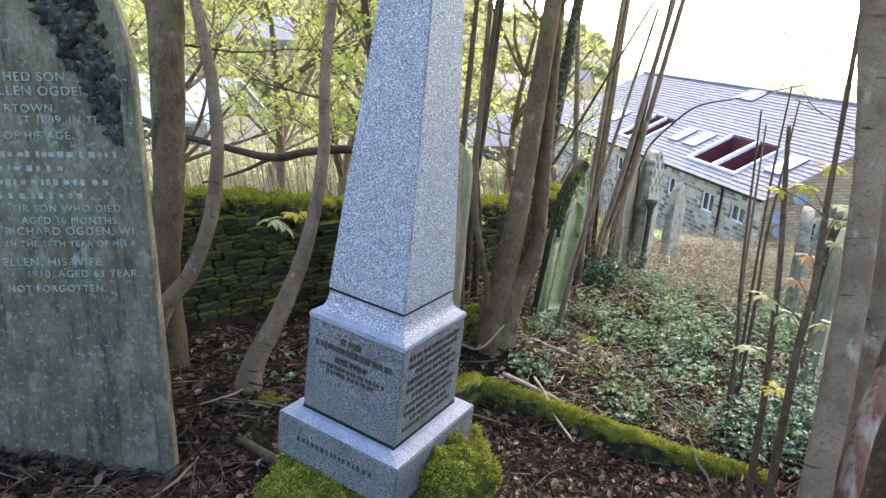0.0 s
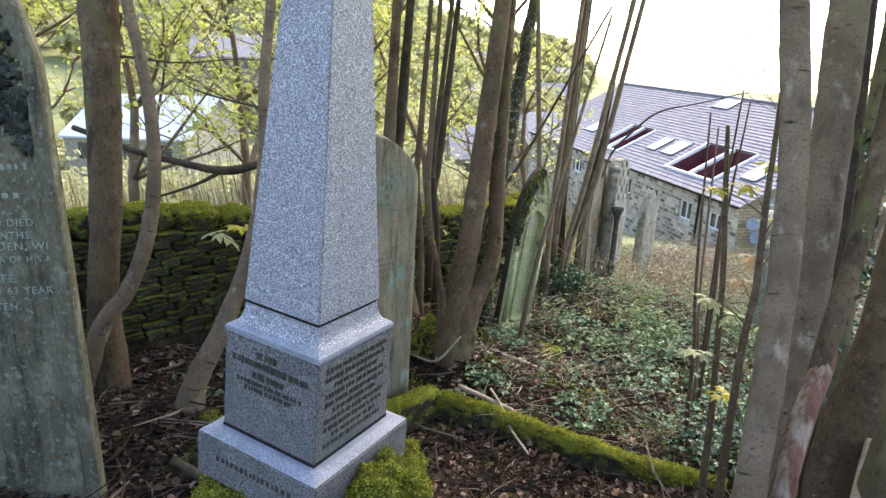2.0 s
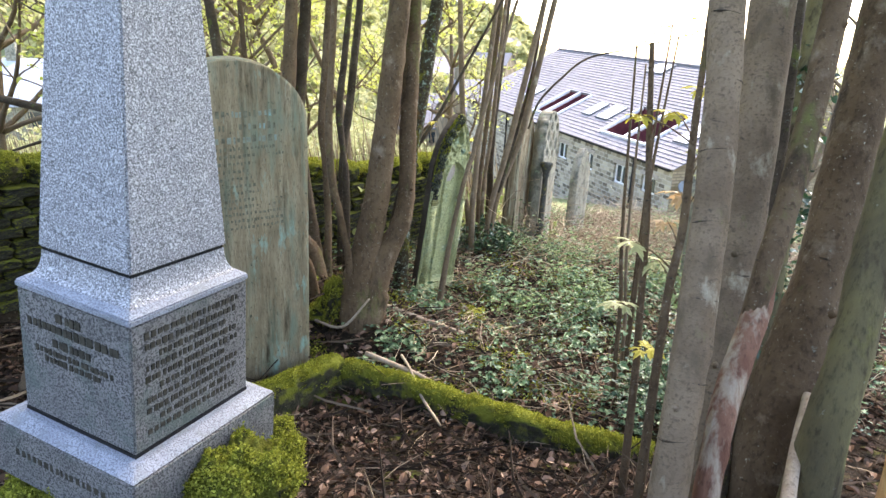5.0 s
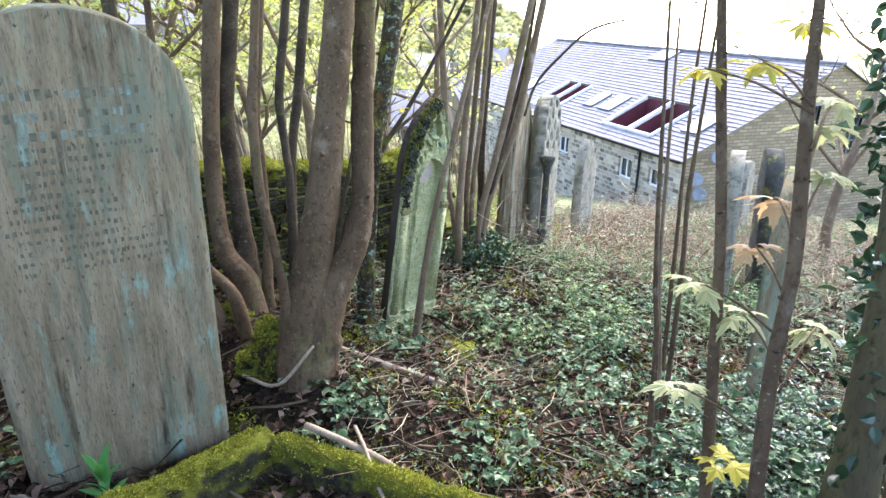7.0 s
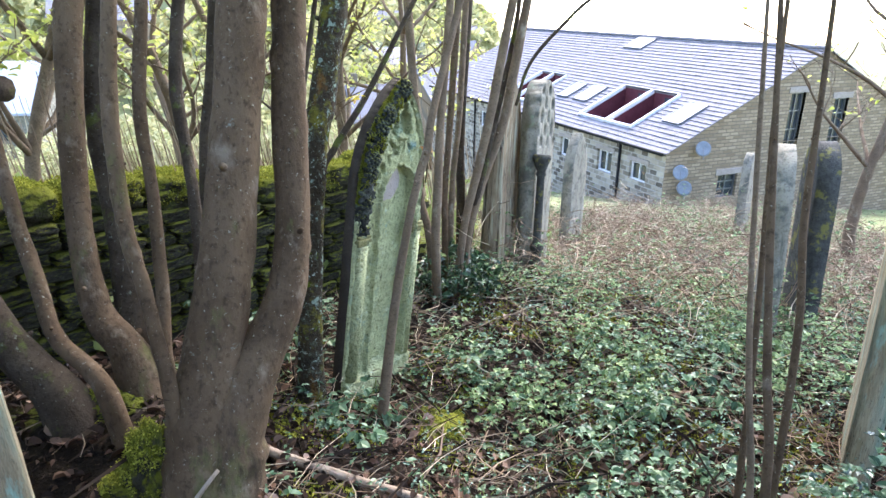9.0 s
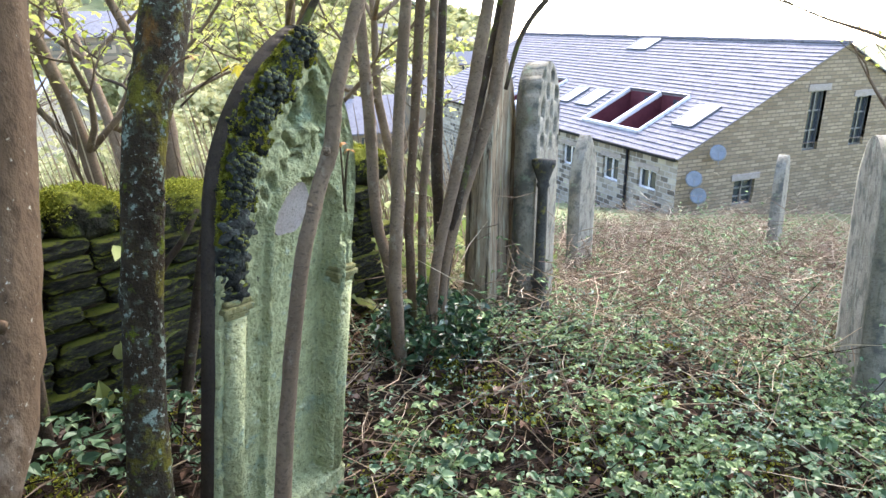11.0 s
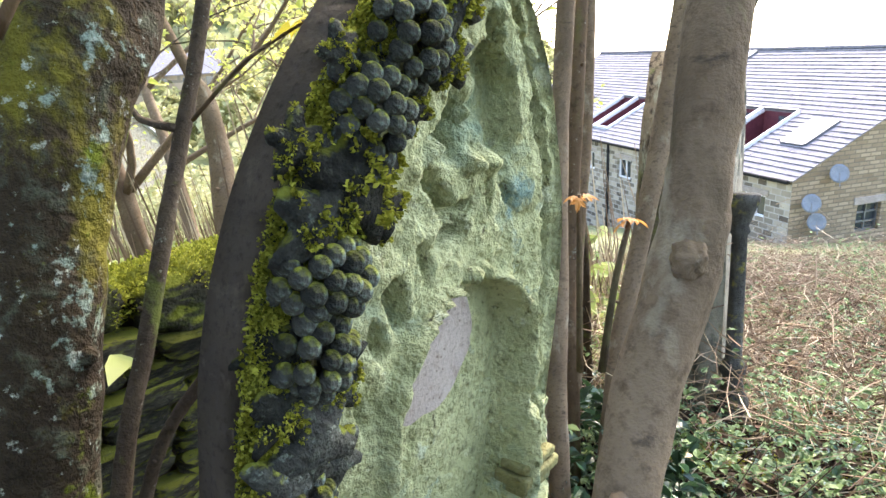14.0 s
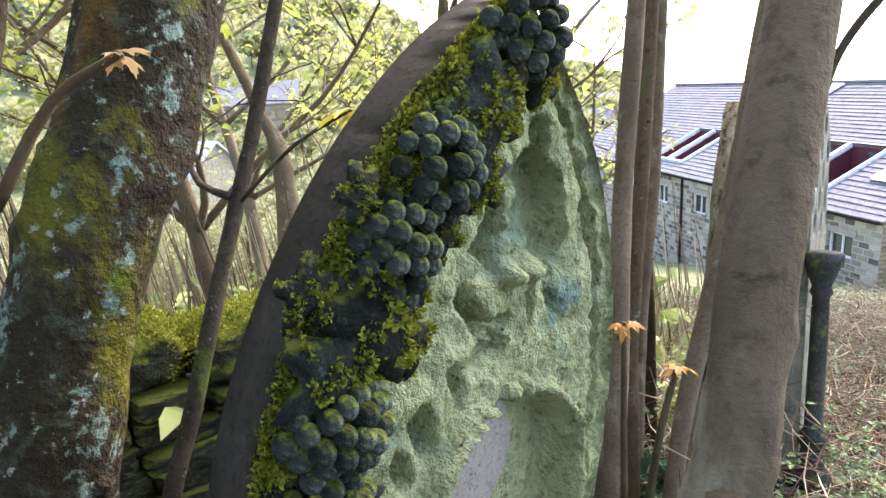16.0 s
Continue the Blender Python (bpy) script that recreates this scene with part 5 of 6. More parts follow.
for i in range(26):
    for k in range(4):
        core_f.append((i * 4 + k, i * 4 + (k + 1) % 4, (i + 1) * 4 + (k + 1) % 4, (i + 1) * 4 + k))
core_f += [(3, 2, 1, 0), tuple(range(26 * 4, 27 * 4))]
part("wall_core", raw("wall_core", core_v, core_f), BARK_DARK, wall)
Rw = random.Random(3)
stone_meshes = []
for k in range(10):
    bm = lumpy((1, 1, 1), 20 + k, 3, 0.15, 3.5, 9)
    me = bpy.data.meshes.new("wall_stone")
    bm.to_mesh(me)
    bm.free()
    me.materials.append(WALLSTONE)
    stone_meshes.append(me)
ang = math.degrees(math.atan2(wdir.y, wdir.x))
a0, a1 = 2.2, wlen
count = 0
x0, y0, t0 = wall_pt(3.3)
for row in range(15):
    a = a0 + Rw.random() * 0.2
    hgt = Rw.uniform(0.082, 0.098)
    while a < a1:
        L_ = Rw.uniform(0.13, 0.36)
        x, y, top = wall_pt(a + L_ / 2)
        z = top - 0.27 - row * 0.085
        if z > gz(x, y) - 0.08 and a > 2.6 and count < 300:
            o = part("stone", stone_meshes[Rw.randrange(10)], None, wall)
            o.matrix_basis = pose(x - wdir.y * 0.09, y + wdir.x * 0.09, z, Rw.uniform(-4, 4), Rw.uniform(-2.5, 2.5), ang + Rw.uniform(-3, 3)) @ Matrix.Diagonal((L_ * 0.99, Rw.uniform(0.16, 0.24), hgt * 1.0, 1))
            count += 1
        a += L_ + 0.012
a = 0.0
cseed = 0
while a < wlen:   # rounded coping stones under moss
    L_ = Rw.uniform(0.34, 0.62)
    x, y, top = wall_pt(a + L_ / 2)
    cseed += 1
    cp = part("coping", lumpy((L_ * 1.03, 0.42, 0.27), cseed * 1.7, 5, 0.14, 4.0, 3.2), KERBSTONE, wall, "rounded coping stone under moss", True)
    cp.matrix_basis = pose(x - wdir.y * 0.22, y + wdir.x * 0.22, top - 0.12, Rw.uniform(-5, 5), Rw.uniform(-3, 3), ang)
    if a > 2:
        part("moss", tufts(cp.data, None, 15000 if a > 3 else 5000, 0.014, cseed, -0.35, lambda c: noise.noise(c * 7 + Vector((cseed, 0, 0))) + 2.2 * c.z > -0.05, 0.008), L_MOSS, cp)["kind"] = "stuff"
    a += L_ + 0.015

# ---- long stone building down the slope ----
BM = Matrix.Translation((11.0, 22.3, -2.27)) @ pose(0, 0, 0, 0, 0, 15.13) @ pose(0, 0, 0, 3.5, 0, 0)
mill = thing("stone_building", BM, "long stone building with grey slate roof and inset balconies", "building")
RW, RH, RL = 6.2, 3.02, 20.0   # half span, rise, length
def quad_uv(name, corners, material, uv, parent, label=""):
    me = raw(name, corners, [tuple(range(len(corners)))])
    lay = me.uv_layers.new()
    for i, q in enumerate(uv):
        lay.data[i].uv = q
    return part(name, me, material, parent, label)
def wall_panel(name, corners2, to3, holes, material, parent, depth, label=""):
    """A wall with real window openings, cut as a grid of strips; to3 maps (a, z) to place, with depth along its inner side."""
    (xa, za), (xb, zb) = corners2
    xs = sorted({xa, xb, *[h[0] for h in holes], *[h[1] for h in holes]})
    zs = sorted({za, zb, *[h[2] for h in holes], *[h[3] for h in holes]})
    V, F, U = [], [], []
    def q(pts):
        b = len(V)
        V.extend(to3(*p) for p in pts)
        F.append((b, b + 1, b + 2, b + 3))
        U.extend([(p[0] + p[2] * 0.5, p[1]) for p in pts])
    for i in range(len(xs) - 1):
        for j in range(len(zs) - 1):
            mx, mz = (xs[i] + xs[i + 1]) / 2, (zs[j] + zs[j + 1]) / 2
            if not any(h[0] < mx < h[1] and h[2] < mz < h[3] for h in holes):
                q([(xs[i], zs[j], 0), (xs[i + 1], zs[j], 0), (xs[i + 1], zs[j + 1], 0), (xs[i], zs[j + 1], 0)])
                q([(xs[i], zs[j], depth), (xs[i], zs[j + 1], depth), (xs[i + 1], zs[j + 1], depth), (xs[i + 1], zs[j], depth)])
    for h in holes:
        for (p, r) in (((h[0], h[2]), (h[1], h[2])), ((h[1], h[2]), (h[1], h[3])), ((h[1], h[3]), (h[0], h[3])), ((h[0], h[3]), (h[0], h[2]))):
            q([(*p, 0), (*p, depth), (*r, depth), (*r, 0)])
    me = raw(name, V, F)
    lay = me.uv_layers.new()
    for i, uvv in enumerate(U):
        lay.data[i].uv = uvv
    return part(name, me, material, parent, label)
def window_at(to3, h, parent, bars=(1, 1), d=0.12, framem=None):
    """A glazed window with a white frame and glazing bars, set back in its opening."""
    xa, xb, za, zb = h
    w = part("window", raw("pane", [to3(xa, za, d + 0.03), to3(xb, za, d + 0.03), to3(xb, zb, d + 0.03), to3(xa, zb, d + 0.03)], [(0, 1, 2, 3)]), GLASS, parent, "dark glazed window")
    def bar(x0, x1, z0, z1):
        bm = bmesh.new()
        vs = [bm.verts.new(to3(x, z, dd)) for dd in (d - 0.02, d + 0.03) for x, z in ((x0, z0), (x1, z0), (x1, z1), (x0, z1))]
        for f in ((0, 1, 2, 3), (7, 6, 5, 4), (0, 4, 5, 1), (1, 5, 6, 2), (2, 6, 7, 3), (3, 7, 4, 0)):
            bm.faces.new([vs[i] for i in f])
        part("frame", bm, framem or TRIM, w)
    t = 0.05
    bar(xa, xb, za, za + t), bar(xa, xb, zb - t, zb), bar(xa, xa + t, za, zb), bar(xb - t, xb, za, zb)
    for k in range(bars[0]):
        m = xa + (xb - xa) * (k + 1) / (bars[0] + 1)
        bar(m - 0.02, m + 0.02, za, zb)
    for k in range(bars[1]):
        m = za + (zb - za) * (k + 1) / (bars[1] + 1)
        bar(xa, xb, m - 0.02, m + 0.02)
front = lambda a, z, d: (d, a, z)                 # along the eaves
gabl = lambda a, z, d: (a, d, z)                  # across the gable
fh = [(0.87, 1.73, -1.25, -0.62), (2.73, 3.59, -1.35, -0.58), (5.2, 6.1, -1.3, -0.58), (7.4, 8.3, -1.3, -0.58), (10.0, 10.9, -1.3, -0.58), (12.6, 13.5, -1.3, -0.58)]
wall_panel("front_wall", ((0, -6.5), (RL, -0.02)), front, fh, RUBBLE, mill, 0.35, "blackened rubble stone wall")
for h in fh:
    window_at(front, h, mill, (1, 0))
    part("lintel", block((0.06, h[1] - h[0] + 0.24, 0.16), (0.0, (h[0] + h[1]) / 2, h[3] + 0.09), 0.01), INNER, mill, "pale stone lintel")
gh = [(4.98, 5.66, -0.25, 1.62), (7.1, 7.8, -0.25, 1.35), (2.3, 3.15, -1.75, -0.95)]
wall_panel("gable_wall", ((0, -6.5), (2 * RW, -0.02)), gabl, [(h[0], h[1], h[2], min(h[3], -0.02)) for h in gh if h[2] < -0.02], GABLE, mill, 0.35, "tan coursed stone gable")
gv, gf, gu = [], [], []
def gq(pts):
    b = len(gv)
    gv.extend((p[0], 0.0, p[1]) for p in pts)
    gf.append(tuple(range(b, b + len(pts))))
    gu.extend(pts)
top_at = lambda x: RH * (1 - abs(x - RW) / RW)
cuts = sorted({0, RW, 2 * RW, *[v for h in gh[:2] for v in h[:2]]})
for xa, xb in zip(cuts, cuts[1:]):
    hole = [h for h in gh[:2] if h[0] < (xa + xb) / 2 < h[1]]
    lo = hole[0][3] if hole else -0.02
    pts = [(xa, lo), (xb, lo), (xb, top_at(xb)), (xa, top_at(xa))]
    pts = [p for i, p in enumerate(pts) if i < 2 or p[1] > lo + 1e-4]
    gq(pts)
gme = raw("gable_top", gv, gf)
lay = gme.uv_layers.new()
for i, u_ in enumerate(gu):
    lay.data[i].uv = u_
part("gable_top", gme, GABLE, mill, "tan coursed stone gable")
for h in gh:
    window_at(gabl, h, mill, (1, 2), 0.12, METAL)
    part("lintel", block((h[1] - h[0] + 0.3, 0.06, 0.2), ((h[0] + h[1]) / 2, -0.005, h[3] + 0.1), 0.01), INNER, mill, "pale stone lintel")
wall_panel("back_wall", ((0, -6.5), (RL, -0.02)), lambda a, z, d: (2 * RW - d, a, z), [], RUBBLE, mill, 0.35)
wall_panel("far_gable", ((0, -6.5), (2 * RW, -0.02)), lambda a, z, d: (a, RL - d, z), [], GABLE, mill, 0.35)
# slate courses with real steps; openings for the balconies and rooflights
holes = [(2.62, 3.98, 0.63, 2.62), (4.12, 5.70, 0.63, 2.62), (10.0, 11.0, 0.60, 2.62), (11.1, 12.1, 0.60, 2.62)]
lights_ = [(0.95, 1.75, 1.25, 2.35), (6.5, 7.4, 1.35, 2.35), (7.9, 8.6, 1.35, 2.3), (8.2, 9.4, 5.2, 5.95), (14.2, 15.2, 1.4, 2.3)]
sl = math.hypot(RW, RH)
NC = 30
rv, rf = [], []
nrm2 = (-RH / sl, RW / sl)
Rs = random.Random(8)
for side in (0, 1):
    for i in range(NC):
        x0_, x1_ = -0.12 + (RW + 0.12) * i / NC, -0.12 + (RW + 0.12) * (i + 1) / NC + 0.06
        ys = sorted({-0.12, RL + 0.12, *([v for h in holes if h[2] < (x0_ + x1_) / 2 < h[3] for v in h[:2]] if side == 0 else [])})
        for ya, yb in zip(ys, ys[1:]):
            if side == 0 and any(h[0] <= ya and yb <= h[1] and h[2] < (x0_ + x1_) / 2 < h[3] for h in holes):
                continue
            yy = ya
            while yy < yb:
                ye = min(yb, yy + Rs.uniform(0.35, 0.75))
                lift = 0.035 + Rs.uniform(-0.006, 0.01)
                P = []
                for y_ in (yy + 0.004, ye - 0.004):
                    for x_, up_ in ((x0_, lift), (x0_, -0.01), (x1_, 0.0)):
                        xx = x_ + nrm2[0] * up_
                        zz = RH * x_ / RW + nrm2[1] * up_
                        P.append((xx if side == 0 else 2 * RW - xx, y_, zz))
                b = len(rv)
                rv.extend(P)
                rf.extend([(b, b + 2, b + 5, b + 3), (b, b + 3, b + 4, b + 1), (b, b + 1, b + 2), (b + 3, b + 5, b + 4)])
                yy = ye
roof = part("roof", raw("roof", rv, rf), SLATE, mill, "weathered grey stone-slate roof")
roof["kind"] = "stuff"
under = raw("underlay", [(0, 0.01, -0.06), (RW, 0.01, RH - 0.06), (RW, RL, RH - 0.06), (0, RL, -0.06), (2 * RW, 0.01, -0.06), (2 * RW, RL, -0.06)], [(1, 4, 5, 2)])
part("underlay", under, SLATE, mill)
part("ridge", block((0.3, RL + 0.2, 0.1), (RW, RL / 2, RH + 0.03), 0.03), SLATE, mill, "stone ridge tiles")
def on_roof(a, x, up_):
    return (x + nrm2[0] * up_, a, RH * x / RW + nrm2[1] * up_)
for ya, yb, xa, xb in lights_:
    rl = part("rooflight", raw("pane", [on_roof(ya, xa, 0.08), on_roof(yb, xa, 0.08), on_roof(yb, xb, 0.08), on_roof(ya, xb, 0.08)], [(3, 2, 1, 0)]), ROOFGLASS, mill, "rooflight with a pale sky reflection put into its colour")
    for (p, q_, r_, s_) in ((ya, yb, xa - 0.05, xa), (ya, yb, xb, xb + 0.05), (ya - 0.05, ya, xa, xb), (yb, yb + 0.05, xa, xb)):
        bm = bmesh.new()
        vs = [bm.verts.new(on_roof(y_, x_, u_)) for u_ in (-0.02, 0.1) for y_, x_ in ((p, r_), (q_, r_), (q_, s_), (p, s_))]
        for f in ((3, 2, 1, 0), (4, 5, 6, 7), (0, 1, 5, 4), (1, 2, 6, 5), (2, 3, 7, 6), (3, 0, 4, 7)):
            bm.faces.new([vs[i] for i in f])
        part("frame", bm, METAL, rl)
for ya, yb, xa, xb in holes:   # inset roof balconies
    za, zb = RH * xa / RW, RH * xb / RW
    bal = part("balcony", raw("balcony", [(xa, ya, za), (xa, yb, za), (xb, yb, za - 0.25), (xb, ya, za - 0.25), (xb, ya, zb), (xb, yb, zb), (xa, ya, za - 0.3), (xa, yb, za - 0.3)],
                                 [(6, 7, 2, 3), (3, 2, 5, 4), (6, 3, 4, 0), (2, 7, 1, 5), (7, 6, 0, 1)]), MAROON, mill, "inset roof balcony lined in maroon")
    for (p, q_, r_, s_) in ((ya - 0.07, yb + 0.07, xa - 0.07, xa), (ya - 0.07, ya, xa, xb), (yb, yb + 0.07, xa, xb), (ya, yb, xb, xb + 0.06)):
        bm = bmesh.new()
        vs = [bm.verts.new(on_roof(y_, x_, u_)) for u_ in (-0.04, 0.12) for y_, x_ in ((p, r_), (q_, r_), (q_, s_), (p, s_))]
        for f in ((3, 2, 1, 0), (4, 5, 6, 7), (0, 1, 5, 4), (1, 2, 6, 5), (2, 3, 7, 6), (3, 0, 4, 7)):
            bm.faces.new([vs[i] for i in f])
        part("trim", bm, TRIM if r_ < xb else METAL, bal, "white painted trim")
    dz = za - 0.25
    part("door", raw("pane", [(xb - 0.02, ya + 0.15, dz + 0.05), (xb - 0.02, ya + 0.75, dz + 0.05), (xb - 0.02, ya + 0.75, zb - 0.12), (xb - 0.02, ya + 0.15, zb - 0.12)], [(3, 2, 1, 0)]), GLASS, bal, "glazed balcony door")
part("gutter", block((0.14, RL, 0.1), (-0.12, RL / 2, -0.08), 0.03), JOINT, mill, "black gutter")
for a in (2.25, 8.9, 14.0):
    part("downpipe", turned([(0.045, -6.0), (0.045, -0.1)], 8), JOINT, mill, "black downpipe", True).matrix_basis = pose(-0.06, a, 0)
def dish(x, z):
    d = thing("satellite_dish", BM @ pose(x, -0.32, z, 72, 0, -25), "grey satellite dish on the gable wall", "satellite dish", "satellite dishes")
    bm = turned([(0.02, -0.05), (0.10, -0.045), (0.18, -0.025), (0.24, 0.0), (0.245, 0.008), (0.18, -0.012), (0.10, -0.03), (0.02, -0.036)], 20)
    part("reflector", bm, DISH, d, smooth=True)
    part("bracket", block((0.03, 0.03, 0.3), (0, 0, -0.2), 0.004), METAL, d)
    part("arm", block((0.02, 0.36, 0.02), (0, -0.16, 0.02), 0.004), METAL, d)
dish(1.16, 0.08), dish(0.36, -0.62), dish(0.6, -1.15)

# ---- houses across the valley ----
def house(x, y, z, yaw, L_, Wd, Hw, Hr, label, wallm=GABLE, roofm=SLATE):
    h = thing("house", pose(x, y, z, 0, 0, yaw), label, "house", "houses across the valley")
    V = [(-L_ / 2, -Wd / 2, -6), (L_ / 2, -Wd / 2, -6), (L_ / 2, Wd / 2, -6), (-L_ / 2, Wd / 2, -6), (-L_ / 2, -Wd / 2, Hw), (L_ / 2, -Wd / 2, Hw), (L_ / 2, Wd / 2, Hw), (-L_ / 2, Wd / 2, Hw), (-L_ / 2, 0, Hw + Hr), (L_ / 2, 0, Hw + Hr)]
    me = raw("walls", V, [(0, 1, 5, 4), (2, 3, 7, 6), (1, 2, 6, 9, 5), (3, 0, 4, 8, 7)])
    me.uv_layers.new()
    part("wall", me, wallm, h)
    for sgn in (-1, 1):
        o = 0.25
        e = [(-L_ / 2 - o, sgn * (Wd / 2 + o), Hw - o * 2 * Hr / Wd), (L_ / 2 + o, sgn * (Wd / 2 + o), Hw - o * 2 * Hr / Wd), (L_ / 2 + o, 0, Hw + Hr), (-L_ / 2 - o, 0, Hw + Hr)]
        part("roof", raw("roof", e + [(a, b, c + 0.14) for a, b, c in e], [(0, 1, 2, 3), (7, 6, 5, 4), (0, 4, 5, 1), (1, 5, 6, 2), (3, 7, 4, 0)]), roofm, h)
    part("chimney", block((0.8, 0.6, 1.6), (-L_ / 2 + 0.6, 0, Hw + Hr + 0.4), 0.03), wallm, h)
    for k in range(max(2, int(L_ / 2.6))):
        xk = -L_ / 2 + (k + 0.5) * L_ / max(2, int(L_ / 2.6))
        for sgn in (-1, 1):
            part("window", block((0.9, 0.06, 1.1), (xk, sgn * (Wd / 2 + 0.01), Hw - 1.0), 0.01), GLASS, h)
ROOF_PALE = mat("pale_blue_grey_roof", (0.34, 0.38, 0.44), (0.42, 0.46, 0.52), 1.2, 0.45, 0.1, 12)
house(-20.6, 47.5, -5.4, -12, 9.5, 8, 3.3, 2.6, "stone house with a pale blue-grey roof", STONE_GREY, ROOF_PALE)
house(12.4, 64, -9.2, 20, 12, 8, 5.2, 3.2, "distant stone terrace with a grey roof")
house(6.0, 70, -10.5, 8, 11, 8, 5.0, 3.0, "distant stone terrace below the wood")
for x_, y_, yaw in ((22, 120, 20), (40, 150, -15), (8, 140, 40), (60, 190, 10), (28, 180, -30), (-30, 95, 15), (14, 230, 0), (45, 260, 30)):
    house(x_, y_, gz(x_, y_) + 0.5, yaw, 11, 8, 5, 3, "small distant stone house on the hillside")

# ---- spring trees beyond the wall ----
def spring_tree(x, y, h, seed, leaves, label, bark=BARK_PALE, leafm=L_SPRING, spread=0.9, size=0.075):
    """A slender tree: a tapered trunk, forking limbs and twigs, and sparse new leaves along them."""
    rng = random.Random(seed)
    z = gz(x, y)
    tr = thing("tree", pose(x, y, z), label, "tree", "trees beyond the wall")
    tips = []
    def limb(p, d, length, r, level):
        n = 5
        rows = [(*p, r)]
        q = Vector(p)
        dd = Vector(d)
        for i in range(n):
            dd = (dd + Vector((rng.gauss(0, 0.16), rng.gauss(0, 0.16), rng.gauss(0.04, 0.10)))).normalized()
            q = q + dd * length / n
            rows.append((*q, max(0.004, r * (1 - 0.75 * (i + 1) / n))))
            if level < 3 and i > 0:
                for _ in range(2 if level else 3):
                    a = rng.uniform(0, 6.28)
                    side = Vector((math.cos(a), math.sin(a), rng.uniform(-0.1, 0.6))).normalized()
                    nd = (dd * 0.55 + side * spread).normalized()
                    if rng.random() < (0.8, 0.75, 0.5)[level]:
                        kids.append((tuple(q), nd, length * rng.uniform(0.32, 0.5), max(0.003, r * 0.36), level + 1))
            if level >= 2:
                tips.append(tuple(q))
        return rows
    kids = [((0, 0, -0.3), Vector((rng.gauss(0, 0.06), rng.gauss(0, 0.06), 1)), h, 0.022 * h ** 0.9 + 0.01, 0)]
    V, F = [], []
    k = 0
    while kids:
        p, d, l, r, lev = kids.pop(0)
        rows = limb(p, d, l, r, lev)
        me = tube(rows, 2, 8 if lev == 0 else (5 if lev == 1 else 3), 0.08, 0, rng)
        if lev == 0:
            part("trunk", me, bark, tr)
        elif lev == 1:
            part("branch", me, bark, tr)
        else:
            b = len(V)
            V.extend([tuple(v.co) for v in me.vertices])
            F.extend([tuple(b + i for i in f.vertices) for f in me.polygons])
    if F:
        part("twig", raw("twig", V, F), bark, tr)["kind"] = "stuff"
    if leaves and tips:
        R = np.random.default_rng(seed)
        T = np.array(tips)[R.integers(0, len(tips), leaves)] + R.normal(0, 0.07, (leaves, 3))
        X, Y = rand_frames(R, leaves, 0.5)
        part("crown", leaf_mesh("crown", T, X, Y, R.uniform(0.6, 1.3, leaves) * size, 0.2, 0), leafm, tr)["kind"] = "stuff"
    return tr
for k, (x, y, h, n) in enumerate(((-3.4, 7.6, 4.6, 2210), (-1.7, 8.8, 4.4, 2040), (-5.6, 8.2, 5.0, 1700), (-0.6, 10.2, 4.6, 1530), (-3.0, 11.0, 5.4, 1700), (1.0, 11.5, 4.8, 1190), (-7.0, 10.5, 6.0, 1530), (-1.2, 14.0, 6.0, 1360), (2.4, 13.0, 4.6, 714), (-5.0, 15.0, 6.5, 1360))):
    spring_tree(x, y, h, 40 + k, n, "slender tree with sparse yellow-green spring leaves", BARK_PALE)
spring_tree(8.2, 10.8, 4.6, 77, 260, "bare spring tree at the edge of the bracken", BARK_PALE, L_SPRING)
bough = thing("fallen_bough", Matrix.Identity(4), "long mossy bough reaching over the wall", "branch")
part("limb", tube([(-3.4, 6.5, 1.2, 0.03), (-2.76, 6.37, 1.0, 0.035), (-2.33, 6.35, 0.89, 0.038), (-1.75, 6.32, 0.79, 0.045), (-1.36, 6.35, 0.86, 0.045), (-0.87, 6.36, 0.90, 0.05), (-0.1, 6.1, 0.85, 0.055)], 6, 8, 0.15, 6), BARK_DARK, bough)
part("limb", tube([(-2.6, 6.5, 0.45, 0.012), (-2.1, 6.4, 0.62, 0.018), (-1.75, 6.32, 0.79, 0.025)], 5, 6, 0.1), BARK_DARK, bough)

# ---- fallen branches and sticks ----
def stick(pts, material, label):
    b = pts[0]
    s = thing("fallen_branch", Matrix.Translation(b[:3]), label, "branch", "fallen branches")
    part("wood", tube([(p[0] - b[0], p[1] - b[1], p[2] - b[2], p[3]) for p in pts], 5, 9, 0.15, 3), material, s)
def on_ground(x, y, up, r):
    return (x, y, gz(x, y) + up, r)
stick([(0.72, 5.83, -0.81, 0.020), (0.90, 5.77, -0.86, 0.022), (1.2, 5.68, -0.95, 0.022), (1.55, 5.59, -1.05, 0.02), (1.85, 5.50, -1.135, 0.016)], DEADWOOD, "pale bare fallen branch lying on leaf litter")
stick([(0.76, 4.88, -0.93, 0.022), (1.0, 4.76, -0.98, 0.02), (1.25, 4.6, -1.03, 0.018), (1.36, 4.5, -1.1, 0.012)], DEADWOOD, "pale broken stick lying on a mossy kerb")
stick([(1.05, 4.86, -0.94, 0.011), (1.12, 4.66, -0.98, 0.011), (1.2, 4.45, -1.1, 0.011), (1.32, 4.15, -1.16, 0.009)], DEADWOOD, "thin stick hanging over a mossy kerb")
stick([on_ground(2.4, 5.6, 0.03, 0.016), on_ground(2.8, 5.55, 0.03, 0.016), on_ground(3.3, 5.5, 0.02, 0.014)], DEADWOOD, "short dead branch among brambles")
stick([on_ground(5.0, 10.4, 0.1, 0.03), on_ground(5.7, 10.3, 0.1, 0.028), on_ground(6.6, 10.1, 0.08, 0.02)], DEADWOOD, "pale dead branch in dry bracken")
